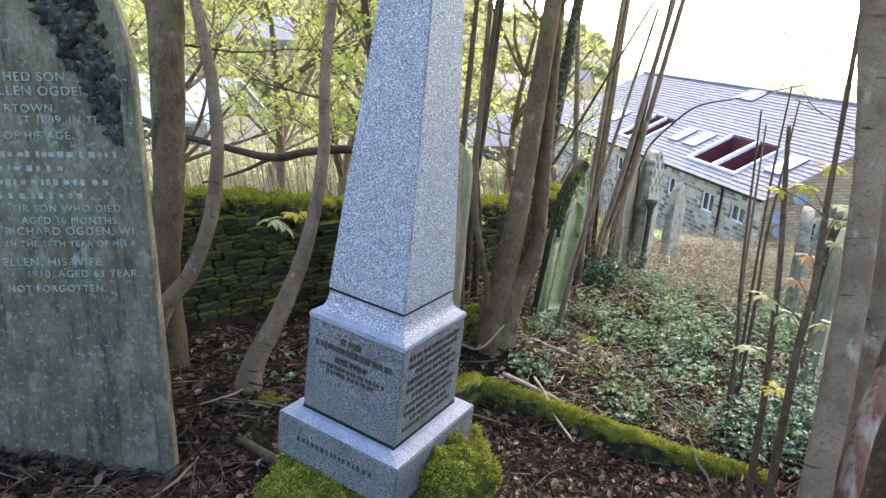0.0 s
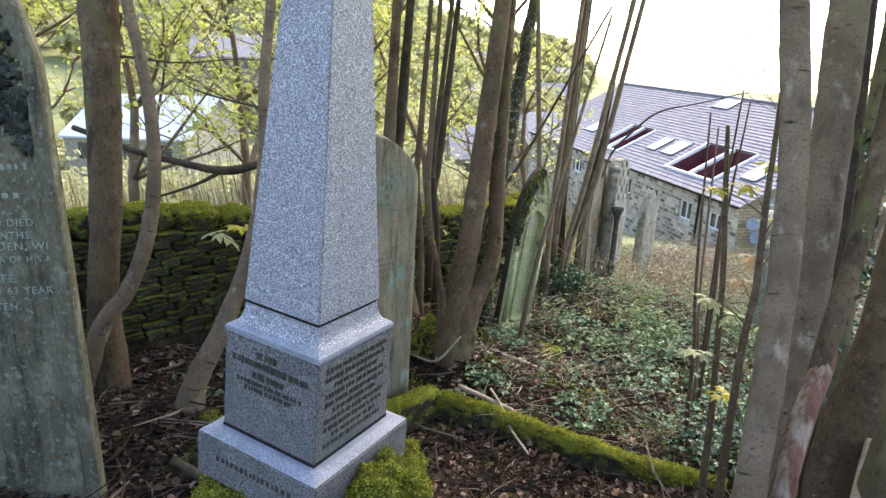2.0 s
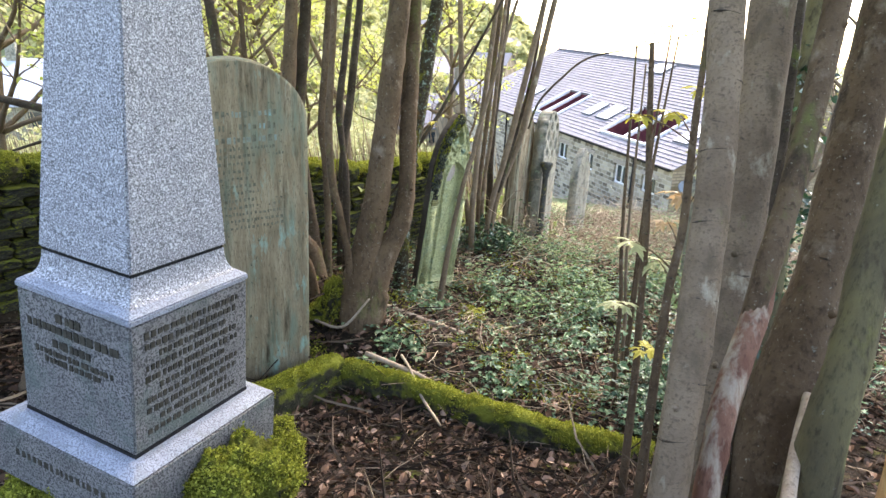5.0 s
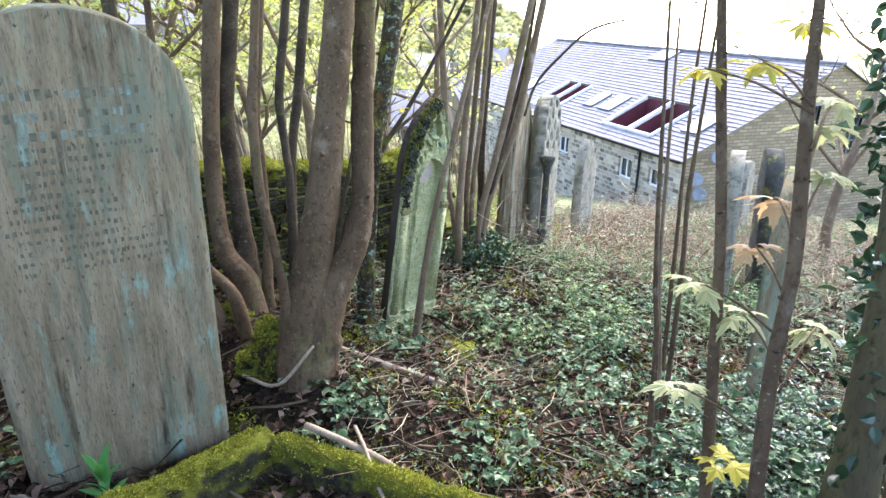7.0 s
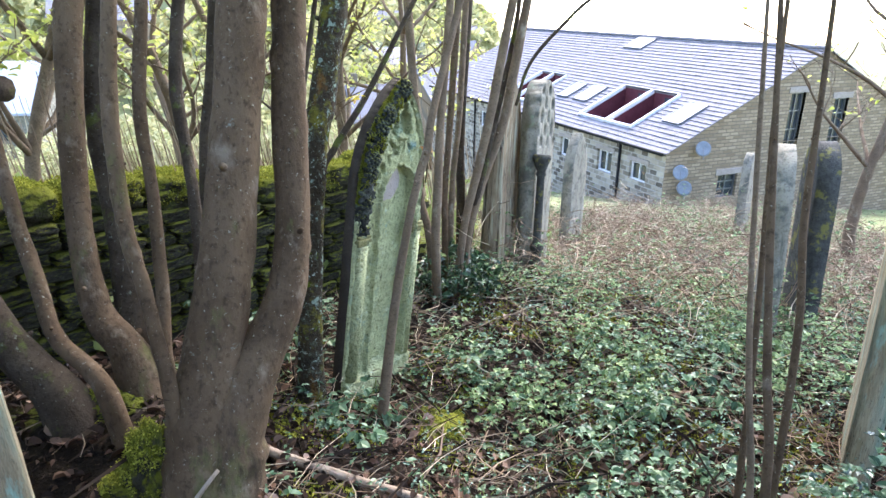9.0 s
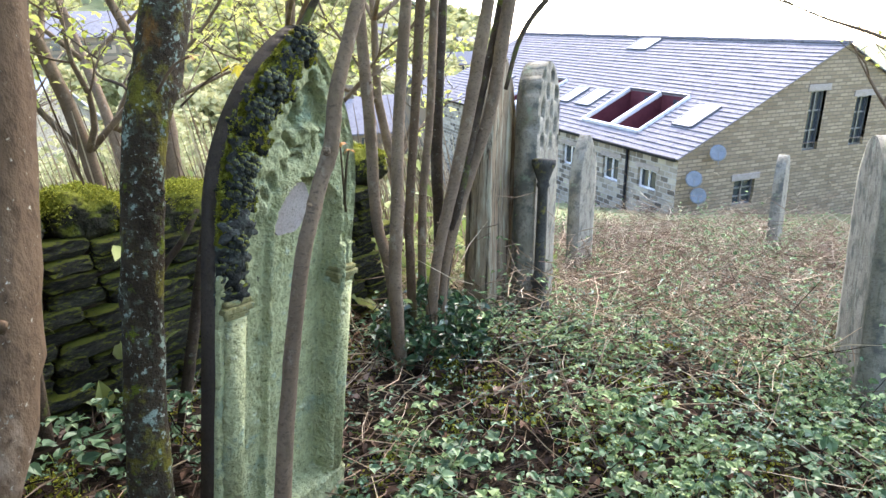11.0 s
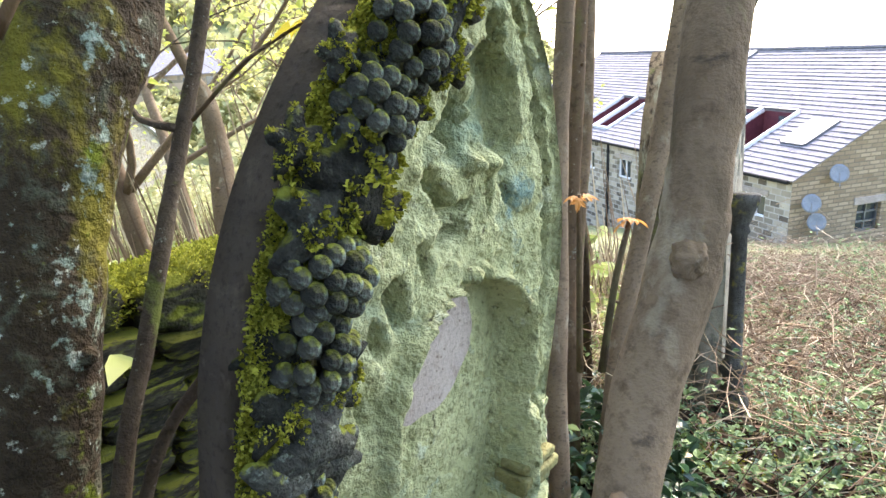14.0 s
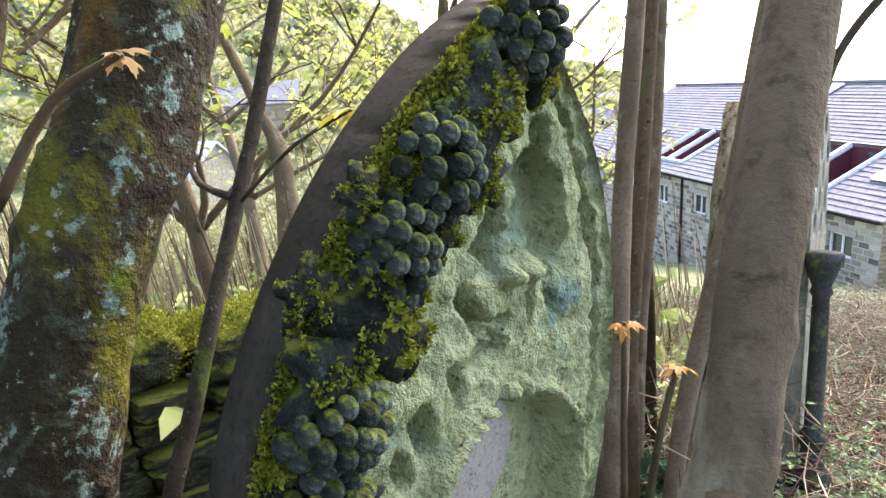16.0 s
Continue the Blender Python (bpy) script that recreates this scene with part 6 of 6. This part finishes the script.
stick([on_ground(-1.2, 3.4, 0.06, 0.03), on_ground(-0.8, 3.15, 0.08, 0.035), on_ground(-0.45, 3.1, 0.04, 0.03)], BARK_DARK, "dark rotten branch on leaf litter")
stick([(1.68, 7.78, -1.07, 0.016), (1.82, 8.01, -1.04, 0.02), (1.98, 8.19, -0.99, 0.018)], DEADWOOD, "pale broken root stub by the ivy")
stick([on_ground(0.3, 5.4, 0.04, 0.012), on_ground(0.55, 5.25, 0.08, 0.012), on_ground(0.78, 5.3, 0.3, 0.009)], DEADWOOD, "thin dry stick leaning on a trunk")
stick([on_ground(2.2, 1.6, 0.3, 0.03), on_ground(2.6, 2.2, 0.45, 0.03), on_ground(2.9, 2.6, 0.75, 0.025)], DEADWOOD, "fallen pole leaning against mossy trunks")

# ---- mossy feet of trees ----
for (x, y, dz), s in (((0.47, 5.47, 0.10), (0.18, 0.18, 0.50)), ((0.36, 5.50, 0.0), (0.24, 0.2, 0.26)), ((0.10, 6.02, 0.0), (0.3, 0.24, 0.2)), ((-1.2, 4.02, -0.02), (0.36, 0.2, 0.10)), ((2.6, 2.2, 0.0), (0.5, 0.4, 0.35)), ((1.75, 6.45, -0.02), (0.4, 0.35, 0.1))):
    cl = thing("moss_clump", pose(x, y, gz(x, y) + dz), "yellow-green moss on a tree foot", "moss", "moss cushions")
    cm = part("cushion", lumpy(s, x * 3 + 9, 5, 0.42, 4.5, 2.2), KERBSTONE, cl, smooth=True)
    part("moss", tufts(cm.data, None, 18000, 0.013, int(abs(x) * 99), -0.5, lambda c: noise.noise(c * 9) > -0.1, 0.008), L_MOSS, cl)["kind"] = "stuff"

# ---- young sycamore leaves on the saplings ----
def spray(x, y, z, n, size, material, label, seed, stalk):
    """A spray of lobed new leaves on a thin stalk."""
    R = np.random.default_rng(seed)
    sp = thing("leaf_spray", pose(x, y, z), label, "leaves", "sprays of new leaves")
    part("stalk", tube([(stalk[0] - x, stalk[1] - y, stalk[2] - z, 0.005), ((stalk[0] - x) * 0.5, (stalk[1] - y) * 0.5, (stalk[2] - z) * 0.5 + 0.02, 0.004), (0, 0, 0, 0.003)], 3, 5, 0), BARK, sp)
    for k in range(n):
        a = 6.283 * k / n + R.uniform(-0.4, 0.4)
        el = R.uniform(-0.75, 0.15)
        X = np.array([[math.cos(a) * math.cos(el), math.sin(a) * math.cos(el), math.sin(el)]])
        Y = np.array([[-math.sin(a), math.cos(a), R.uniform(-0.3, 0.3)]])
        part("leaf", leaf_mesh("leaf", X * size * 0.35, X, Y, [size * R.uniform(0.75, 1.15)], 0.1, 1), material, sp)
L_PALE = leaf_mat("pale_green_new_leaf", (0.34, 0.38, 0.16), (0.46, 0.46, 0.26), 0.55, 0.4)
L_TAN = leaf_mat("bronze_new_leaf", (0.42, 0.25, 0.12), (0.50, 0.36, 0.20), 0.55, 0.4)
spray(2.34, 3.60, 1.11, 5, 0.088, L_YELLOW, "large yellow sycamore leaves on a sapling twig", 200, (2.50, 3.24, 0.99))
spray(2.53, 3.59, 1.13, 5, 0.088, L_YELLOW, "large yellow sycamore leaves on a sapling twig", 201, (2.50, 3.25, 1.01))
spray(2.69, 3.62, 1.26, 5, 0.088, L_YELLOW, "large yellow sycamore leaves on a sapling twig", 202, (2.51, 3.26, 1.14))
spray(2.76, 3.53, 1.01, 5, 0.088, L_PALE, "pale green sycamore leaves on a sapling twig", 203, (2.50, 3.23, 0.89))
spray(2.49, 3.42, 0.55, 5, 0.088, L_TAN, "bronze new sycamore leaves on a sapling twig", 204, (2.47, 3.17, 0.43))
spray(2.30, 3.40, 0.44, 5, 0.088, L_PALE, "pale green sycamore leaves on a sapling twig", 205, (2.47, 3.16, 0.32))
spray(2.57, 3.46, 0.70, 5, 0.088, L_TAN, "bronze new sycamore leaves on a sapling twig", 206, (2.48, 3.19, 0.58))
spray(2.73, 3.47, 0.78, 5, 0.088, L_PALE, "pale green sycamore leaves on a sapling twig", 207, (2.48, 3.20, 0.66))
spray(2.44, 3.36, 0.34, 5, 0.088, L_PALE, "pale green sycamore leaves on a sapling twig", 208, (2.46, 3.14, 0.22))
spray(2.68, 3.33, 0.29, 5, 0.088, L_PALE, "pale green sycamore leaves on a sapling twig", 209, (2.46, 3.14, 0.17))
spray(2.23, 3.31, 0.11, 5, 0.088, L_PALE, "pale green sycamore leaves on a sapling twig", 210, (2.45, 3.11, -0.01))
spray(2.36, 3.22, -0.13, 5, 0.088, L_YELLOW, "large yellow sycamore leaves on a sapling twig", 211, (2.44, 3.08, -0.25))
spray(2.72, 3.51, 0.93, 5, 0.088, L_PALE, "pale green sycamore leaves on a sapling twig", 212, (2.49, 3.22, 0.81))
spray(-1.35, 4.95, 0.44, 4, 0.16, L_PALE, "pale drooping new leaves above the wall", 301, (-0.95, 4.6, 0.3))
spray(-1.15, 4.95, 0.50, 3, 0.13, L_YELLOW, "yellow new leaves above the wall", 302, (-0.95, 4.6, 0.3))
spray(1.779, 6.690, 0.455, 4, 0.020, L_ORANGE, "orange unfolding sycamore bud beside the headstone", 400, (1.78, 6.71, 0.21))
spray(1.809, 6.584, 0.444, 4, 0.016, L_ORANGE, "reddish folded leaf bud beside the headstone", 401, (1.78, 6.60, 0.26))
spray(1.414, 7.071, 0.724, 4, 0.05, L_YELLOW, "yellow new leaves beyond the carved headstone", 402, (1.16, 7.17, 0.57))
spray(1.405, 6.393, 0.746, 4, 0.016, L_TAN, "tan unfolding leaves near the lichen trunk", 403, (1.30, 6.39, 0.65))

# ---- bright young plant at the foot of the round-topped headstone ----
def rosette(x, y, label):
    p = thing("young_plant", pose(x, y, gz(x, y)), label, "plant")
    Rp = np.random.default_rng(77)
    for k in range(13):
        a = 2.4 * k
        el = 0.35 + 0.07 * k
        X = np.array([[math.cos(a) * math.cos(el), math.sin(a) * math.cos(el), math.sin(el)]])
        Y = np.array([[-0.5 * math.sin(a), 0.5 * math.cos(a), 0.0]])
        part("leaf", leaf_mesh("leaf", np.array([[0, 0, 0.02 * k]]), X, Y, [Rp.uniform(0.13, 0.20)], 0.12), L_BRIGHT, p)
L_BRIGHT = leaf_mat("bright_green_leaf", (0.05, 0.22, 0.045), (0.10, 0.32, 0.08), 0.45, 0.35)
rosette(-0.20, 4.42, "bright green young plant with long pointed leaves")

# ---- ground cover ----
def scatter(R, n, box, weight):
    """Random places on the ground, thinned by a weight from 0 to 1."""
    out = np.zeros((0, 2))
    while len(out) < n:
        P = np.c_[R.uniform(box[0], box[1], n * 2), R.uniform(box[2], box[3], n * 2)]
        out = np.r_[out, P[R.random(n * 2) < weight(P[:, 0], P[:, 1])]]
    return out[:n]
def patchy(P, f, off):
    return np.array([noise.noise((x * f, y * f, off)) for x, y in P])
def cover(name, P, up, tilt, size, seed, material, label, category, shape=0, fold=0.25):
    R = np.random.default_rng(seed)
    n = len(P)
    z = ground_z(P[:, 0], P[:, 1]) + up
    X, Y = rand_frames(R, n, tilt)
    ob = part(name, leaf_mesh(name, np.c_[P, z], X, Y, size, fold, shape), material)
    return tagged(ob, label, category, kind="stuff")
def near_kerb(x, y):
    """1 inside the bare plot round the obelisk."""
    return ((y < 4.85 - 0.43 * (x - 0.6)) & (x < 3.0)).astype(float)
def brambles(name, P, height, nodes, size, seed, material, label, category, lean=0.5, threes=True):
    """Plants at the given places: a thin arching stem each, with sprays of three leaflets along it."""
    R = np.random.default_rng(seed)
    n = len(P)
    z = ground_z(P[:, 0], P[:, 1])
    az = R.uniform(0, 6.283, n)
    out = height * R.uniform(0.2, 1.0, n) * lean
    LP, LX, LY, LS = [], [], [], []
    for k in range(nodes):
        q = (k + 1) / nodes * R.uniform(0.8, 1.0, n)
        live = R.random(n) < 0.9
        c = np.c_[P[:, 0] + np.cos(az) * out * q * q, P[:, 1] + np.sin(az) * out * q * q, z + 0.01 + height * q * (1.25 - 0.35 * q)]
        a = az + 2.4 * k + R.normal(0, 0.5, n)
        el = R.normal(-0.05, 0.4, n)
        sz = size * R.uniform(0.6, 1.25, n) * R.choice([0.7, 1.0, 1.25], n)
        for turn, grow_ in ((0, 1.0), (1.15, 0.8), (-1.15, 0.8)) if threes else ((0, 1.0), (2.9, 0.85)):
            b = a + turn
            X = np.c_[np.cos(b) * np.cos(el), np.sin(b) * np.cos(el), np.sin(el)]
            H = np.c_[-np.sin(b), np.cos(b), 0 * b]
            ro = R.normal(0, 0.35, n)[:, None]
            Y = H * np.cos(ro) + np.cross(X, H) * np.sin(ro)
            st = np.c_[np.cos(a), np.sin(a), 0 * a] * (sz * 0.55)[:, None]
            LP.append((c + st)[live]), LX.append(X[live]), LY.append(Y[live]), LS.append((sz * grow_)[live])
    ob = part(name, leaf_mesh(name, np.concatenate(LP), np.concatenate(LX), np.concatenate(LY), np.concatenate(LS), 0.16), material)
    return tagged(ob, label, category, kind="stuff")
R = np.random.default_rng(1)
P = scatter(R, 30000, (-3.2, 6.5, 0.6, 12), lambda x, y: 0.2 + 0.8 * np.maximum(near_kerb(x, y), np.exp(-((y - 5.4) / 2.6) ** 2) * 0.8))
cover("leaf_litter", P, R.uniform(0.0, 0.045, len(P)), 0.42, R.uniform(0.025, 0.085, len(P)), 2, L_DEAD, "brown dead leaves littering the ground", "leaf litter", 0, 0.30)
P = scatter(R, 17000, (-3, 6, 0.6, 11), lambda x, y: 0.35 + 0.65 * near_kerb(x, y))
cover("twig_litter", P, R.uniform(0.0, 0.05, len(P)), 0.14, R.gamma(2.2, 0.07, len(P)) + 0.04, 3, L_TWIG, "thin fallen twigs littering the ground", "twigs", 3, 0.0065)
P = scatter(R, 420, (-2.6, 3.4, 1.2, 7), lambda x, y: 0.4 + 0.6 * near_kerb(x, y))
cover("stick_litter", P, R.uniform(0.02, 0.07, len(P)), 0.10, R.uniform(0.35, 0.9, len(P)), 13, L_TWIG, "longer dead sticks crossing on the leaf litter", "twigs", 3, 0.017)
open_ = lambda x, y: np.clip((1 - near_kerb(x, y)) * np.clip((x - 0.45 + 0.08 * (y - 4)) / 0.8, 0, 1), 0, 1)
bare = lambda x, y: np.exp(-((x - 1.6) / 0.95) ** 2 - ((y - 5.25) / 1.2) ** 2)
P = scatter(R, 3300, (0.4, 7.5, 3.2, 12), lambda x, y: open_(x, y) * (1 - 0.93 * bare(x, y)) * np.clip((x - 0.2 * (y - 5) + 0.4) / 2.0, 0.25, 1))
P = P[patchy(P, 1.4, 5.0) + 0.5 * patchy(P, 4, 2.0) > -0.08]
tall = 0.6 + 1.1 * np.clip((P[:, 0] - 2.0) / 1.3, 0, 1) * np.clip((8.5 - P[:, 1]) / 2, 0.3, 1)
brambles("bramble_undergrowth", P, (R.gamma(2.2, 0.055, len(P)) + 0.025) * tall, 3, 0.040, 4, L_GREEN, "low green brambles and seedlings covering the slope", "undergrowth")
P = scatter(R, 2400, (1.2, 7.5, 3.4, 11), lambda x, y: open_(x, y) * np.clip((x - 1.2) / 1.5, 0.1, 1) * (1 - 0.8 * bare(x, y)))
P = P[patchy(P, 1.1, 8.0) > 0.0]
brambles("leafy_shoots", P, R.gamma(2.5, 0.08, len(P)) + 0.04, 4, 0.022, 42, L_BLUE, "small-leaved bluish green shoots on the slope", "undergrowth", 0.4, False)
P = scatter(R, 5200, (0.8, 6, 4.4, 9.5), lambda x, y: open_(x, y))
P = P[patchy(P, 1.6, 12.0) > -0.1]
cover("dead_stems", P, R.uniform(0, 0.10, len(P)), 0.30, R.gamma(3, 0.08, len(P)) + 0.05, 43, L_STRAW, "dry pale stems lying among the brambles", "undergrowth", 3, 0.005)
P = scatter(R, 2600, (0.3, 5.5, 4.3, 9), lambda x, y: open_(x, y))
brambles("seedlings", P, R.gamma(2, 0.03, len(P)) + 0.015, 2, 0.026, 41, L_GREEN, "small pale green seedlings among leaf litter", "undergrowth", 0.3, False)
P = scatter(R, 2600, (0.8, 7.5, 3.4, 12), lambda x, y: open_(x, y) * (1 - bare(x, y)))
cover("bramble_stems", P, 0, 0.55, R.gamma(3, 0.10, len(P)) + 0.08, 5, L_TWIG, "thin arching bramble stems", "undergrowth", 3, 0.006)
P = scatter(R, 12000, (0.3, 6, 4.2, 9.5), lambda x, y: 0.5 * (1 - near_kerb(x, y)))
P = P[patchy(P, 1.3, 9.0) > 0.02]
cover("grass", P, 0, 0.9, R.uniform(0.04, 0.15, len(P)), 6, L_GRASS, "thin tufts of spring grass", "grass", 2)
P = scatter(R, 9000, (0.2, 4.6, 4.3, 8.5), lambda x, y: 0.6 * (1 - near_kerb(x, y)))
P = P[patchy(P, 2.2, 3.0) + 0.4 * patchy(P, 7, 1.0) > 0.16]
P = np.repeat(P, 8, 0) + R.normal(0, 0.03, (len(P) * 8, 2))
cover("ground_moss", P, R.uniform(-0.005, 0.03, len(P)), 0.9, R.uniform(0.012, 0.026, len(P)), 14, L_MOSS, "patches of yellow-green moss on the soil", "moss")
dry = lambda x, y: np.clip((y + 0.45 * x - 9.0) / 2.5, 0, 1)
P = scatter(R, 52000, (2.0, 13, 7.0, 19), lambda x, y: dry(x, y) * np.clip(1.5 - (y - 7) / 14, 0.4, 1))
cover("dry_bracken", P, R.gamma(1.6, 0.09, len(P)) * np.clip(1 + 1.6 * patchy(P, 0.9, 6.0), 0.2, 2.2), 0.5, np.minimum(R.gamma(3, 0.09, len(P)) + 0.05, 0.5), 7, L_STRAW, "dry straw-coloured bracken and stalks", "bracken", 3, 0.0055)
P = scatter(R, 4000, (2.0, 11, 7.0, 16), lambda x, y: dry(x, y))
cover("dead_leaves", P, R.gamma(1.5, 0.08, len(P)), 0.6, R.uniform(0.02, 0.06, len(P)), 71, L_STRAW, "curled dry leaves caught in dry bracken", "leaf litter", 0, 0.35)
P = scatter(R, 9000, (2.2, 12, 7.0, 18), lambda x, y: dry(x, y))
P = P[patchy(P, 0.8, 4.0) + 0.5 * patchy(P, 2.5, 1.0) > -0.02]
brambles("bracken_seedlings", P, R.gamma(2.2, 0.13, len(P)) + 0.06, 4, 0.042, 8, L_FRESH, "green shoots among dry bracken", "undergrowth")
P = scatter(R, 14000, (-10, 4, 6.5, 22), lambda x, y: (y > 7.6 + 1.0 * (x - 0.4)).astype(float))
cover("rough_meadow", P, R.gamma(2, 0.14, len(P)), 0.7, R.uniform(0.08, 0.26, len(P)), 12, L_MEADOW, "tall rough spring growth beyond the wall", "undergrowth", 0)
P = scatter(R, 2600, (-10, 4, 7, 22), lambda x, y: (y > 7.9 + 1.0 * (x - 0.4)).astype(float))
X = np.c_[R.normal(0, 0.07, len(P)), R.normal(0, 0.07, len(P)), np.ones(len(P))]
stalks = leaf_mesh("pale_stalks", np.c_[P, ground_z(P[:, 0], P[:, 1])], X, np.c_[np.ones(len(P)), np.zeros(len(P)), -X[:, 0]], R.uniform(0.8, 2.2, len(P)), 0.016, 3)
tagged(part("pale_stalks", stalks, L_STRAW), "upright pale dead stalks beyond the wall", "undergrowth", kind="stuff")
P = scatter(R, 1700, (1.9, 5.2, 6.3, 9.2), lambda x, y: np.clip((x - 1.6) / 0.8, 0, 1) * np.clip((9.6 - y) / 2, 0, 1))
P = P[patchy(P, 1.5, 15.0) > -0.12]
brambles("bramble_patch", P, R.gamma(2.4, 0.07, len(P)) + 0.05, 4, 0.036, 81, L_FRESH, "fresh green bramble shoots in front of dry bracken", "undergrowth")
n = 700
A, rr = R.uniform(0, 6.283, n), np.sqrt(R.random(n)) * 0.38
P = np.c_[2.2 + rr * np.cos(A) * 0.95, 8.22 + rr * np.sin(A)]
cover("ivy", P, R.random(n) * (0.42 - 0.6 * rr) + 0.03, 0.6, R.uniform(0.035, 0.08, n), 9, L_IVY, "dark glossy ivy round the coppiced stems", "ivy")
for k, (cx_, cy_, rad, hh, nn) in enumerate(((1.30, 6.20, 0.28, 0.26, 26), (1.05, 5.15, 0.20, 0.22, 18), (0.85, 5.0, 0.16, 0.16, 10), (0.8, 7.2, 0.5, 0.45, 40), (2.9, 6.0, 0.6, 0.34, 60), (3.4, 6.8, 0.6, 0.36, 60), (1.9, 4.9, 0.3, 0.18, 22), (3.1, 4.4, 0.55, 0.55, 80), (3.6, 5.0, 0.5, 0.6, 80), (-1.2, 4.6, 0.5, 0.10, 14), (2.3, 6.9, 0.35, 0.22, 30))):
    A, rr = R.uniform(0, 6.283, nn), np.sqrt(R.random(nn)) * rad
    P = np.c_[cx_ + rr * np.cos(A), cy_ + rr * np.sin(A)]
    brambles("bramble_bush", P, R.uniform(0.4, 1.0, nn) * hh, 4, 0.055, 30 + k, L_GREEN, "small leafy bramble bush on the slope", "bramble")

# Brambles in the dark ivy colour, added to darken the right-hand edge.
for k, (cx_, cy_, rad, hh, nn) in enumerate(((3.05, 4.35, 0.4, 0.6, 70), (3.5, 4.7, 0.5, 0.8, 90))):
    A, rr = R.uniform(0, 6.283, nn), np.sqrt(R.random(nn)) * rad
    brambles("dark_bush", np.c_[cx_ + rr * np.cos(A), cy_ + rr * np.sin(A)], R.uniform(0.4, 1.0, nn) * hh, 6, 0.045, 95 + k, L_IVY, "dark-leaved bramble bush added to darken the ground by the trunks", "bush")

# ---- woods on the hills across the valley ----
def wood(n, az0, az1, d0, d1, per, seed, material, label, sz):
    R = np.random.default_rng(seed)
    az, d = np.radians(R.uniform(az0, az1, n)), d0 * (d1 / d0) ** R.random(n)
    x, y = 1 + d * np.sin(az), 4 + d * np.cos(az)
    bx = (x - 11) * math.cos(0.264) + (y - 22) * math.sin(0.264)
    by = -(x - 11) * math.sin(0.264) + (y - 22) * math.cos(0.264)
    ok = ~((bx > -3) & (bx < 16) & (by > -4) & (by < 24))
    x, y, d = x[ok], y[ok], d[ok]
    z = ground_z(x, y)
    h = R.uniform(0.6, 1.15, len(x)) * np.clip(d * 0.06, 3.0, 9)
    i = np.repeat(np.arange(len(x)), per)
    m = len(i)
    v = R.normal(0, 1, (m, 3))
    v *= (R.random(m) ** 0.45 / np.linalg.norm(v, axis=1))[:, None]
    Pp = np.c_[x[i] + v[:, 0] * h[i] * 0.42, y[i] + v[:, 1] * h[i] * 0.42, z[i] + h[i] * (0.62 + 0.42 * v[:, 2])]
    X, Y = rand_frames(R, m, 0.6)
    tagged(part("far_wood", leaf_mesh("far_wood", Pp, X, Y, R.uniform(0.5, 1.3, m) * np.clip(d[i] * sz, 0.16, 6), 0.2), material), label, "woodland", kind="stuff")
    tv, tf = [], []
    for a, b, c, hh in zip(x, y, z, h):
        k = len(tv)
        w = hh * 0.018
        tv += [(a - w, b, c - 0.5), (a + w, b, c - 0.5), (a, b + w, c - 0.5), (a, b, c + hh * 0.9)]
        tf += [(k, k + 1, k + 3), (k + 1, k + 2, k + 3), (k + 2, k, k + 3)]
    tagged(part("far_wood", raw("far_wood", tv, tf), BARK_PALE), "thin trunks of the distant wood", "woodland", kind="stuff")
wood(150, -75, -3, 15, 45, 260, 61, L_FAR, "pale spring thicket beyond the wall", 0.010)
wood(700, -80, 6, 45, 330, 150, 62, L_FAR, "pale green spring woods on the hillside", 0.012)
wood(60, -60, 6, 120, 700, 160, 63, L_FARDARK, "dark evergreen trees on the far hills", 0.012)
wood(160, -4, 12, 70, 700, 110, 64, L_FAR, "woods across the valley with haze painted into the leaves", 0.012)

# ---- scale to true metres ----
for ob in list(scene.objects):
    if ob.parent is None and ob.type not in ("CAMERA", "LIGHT"):
        ob.matrix_basis = Matrix.Scale(SIZE, 4) @ ob.matrix_basis
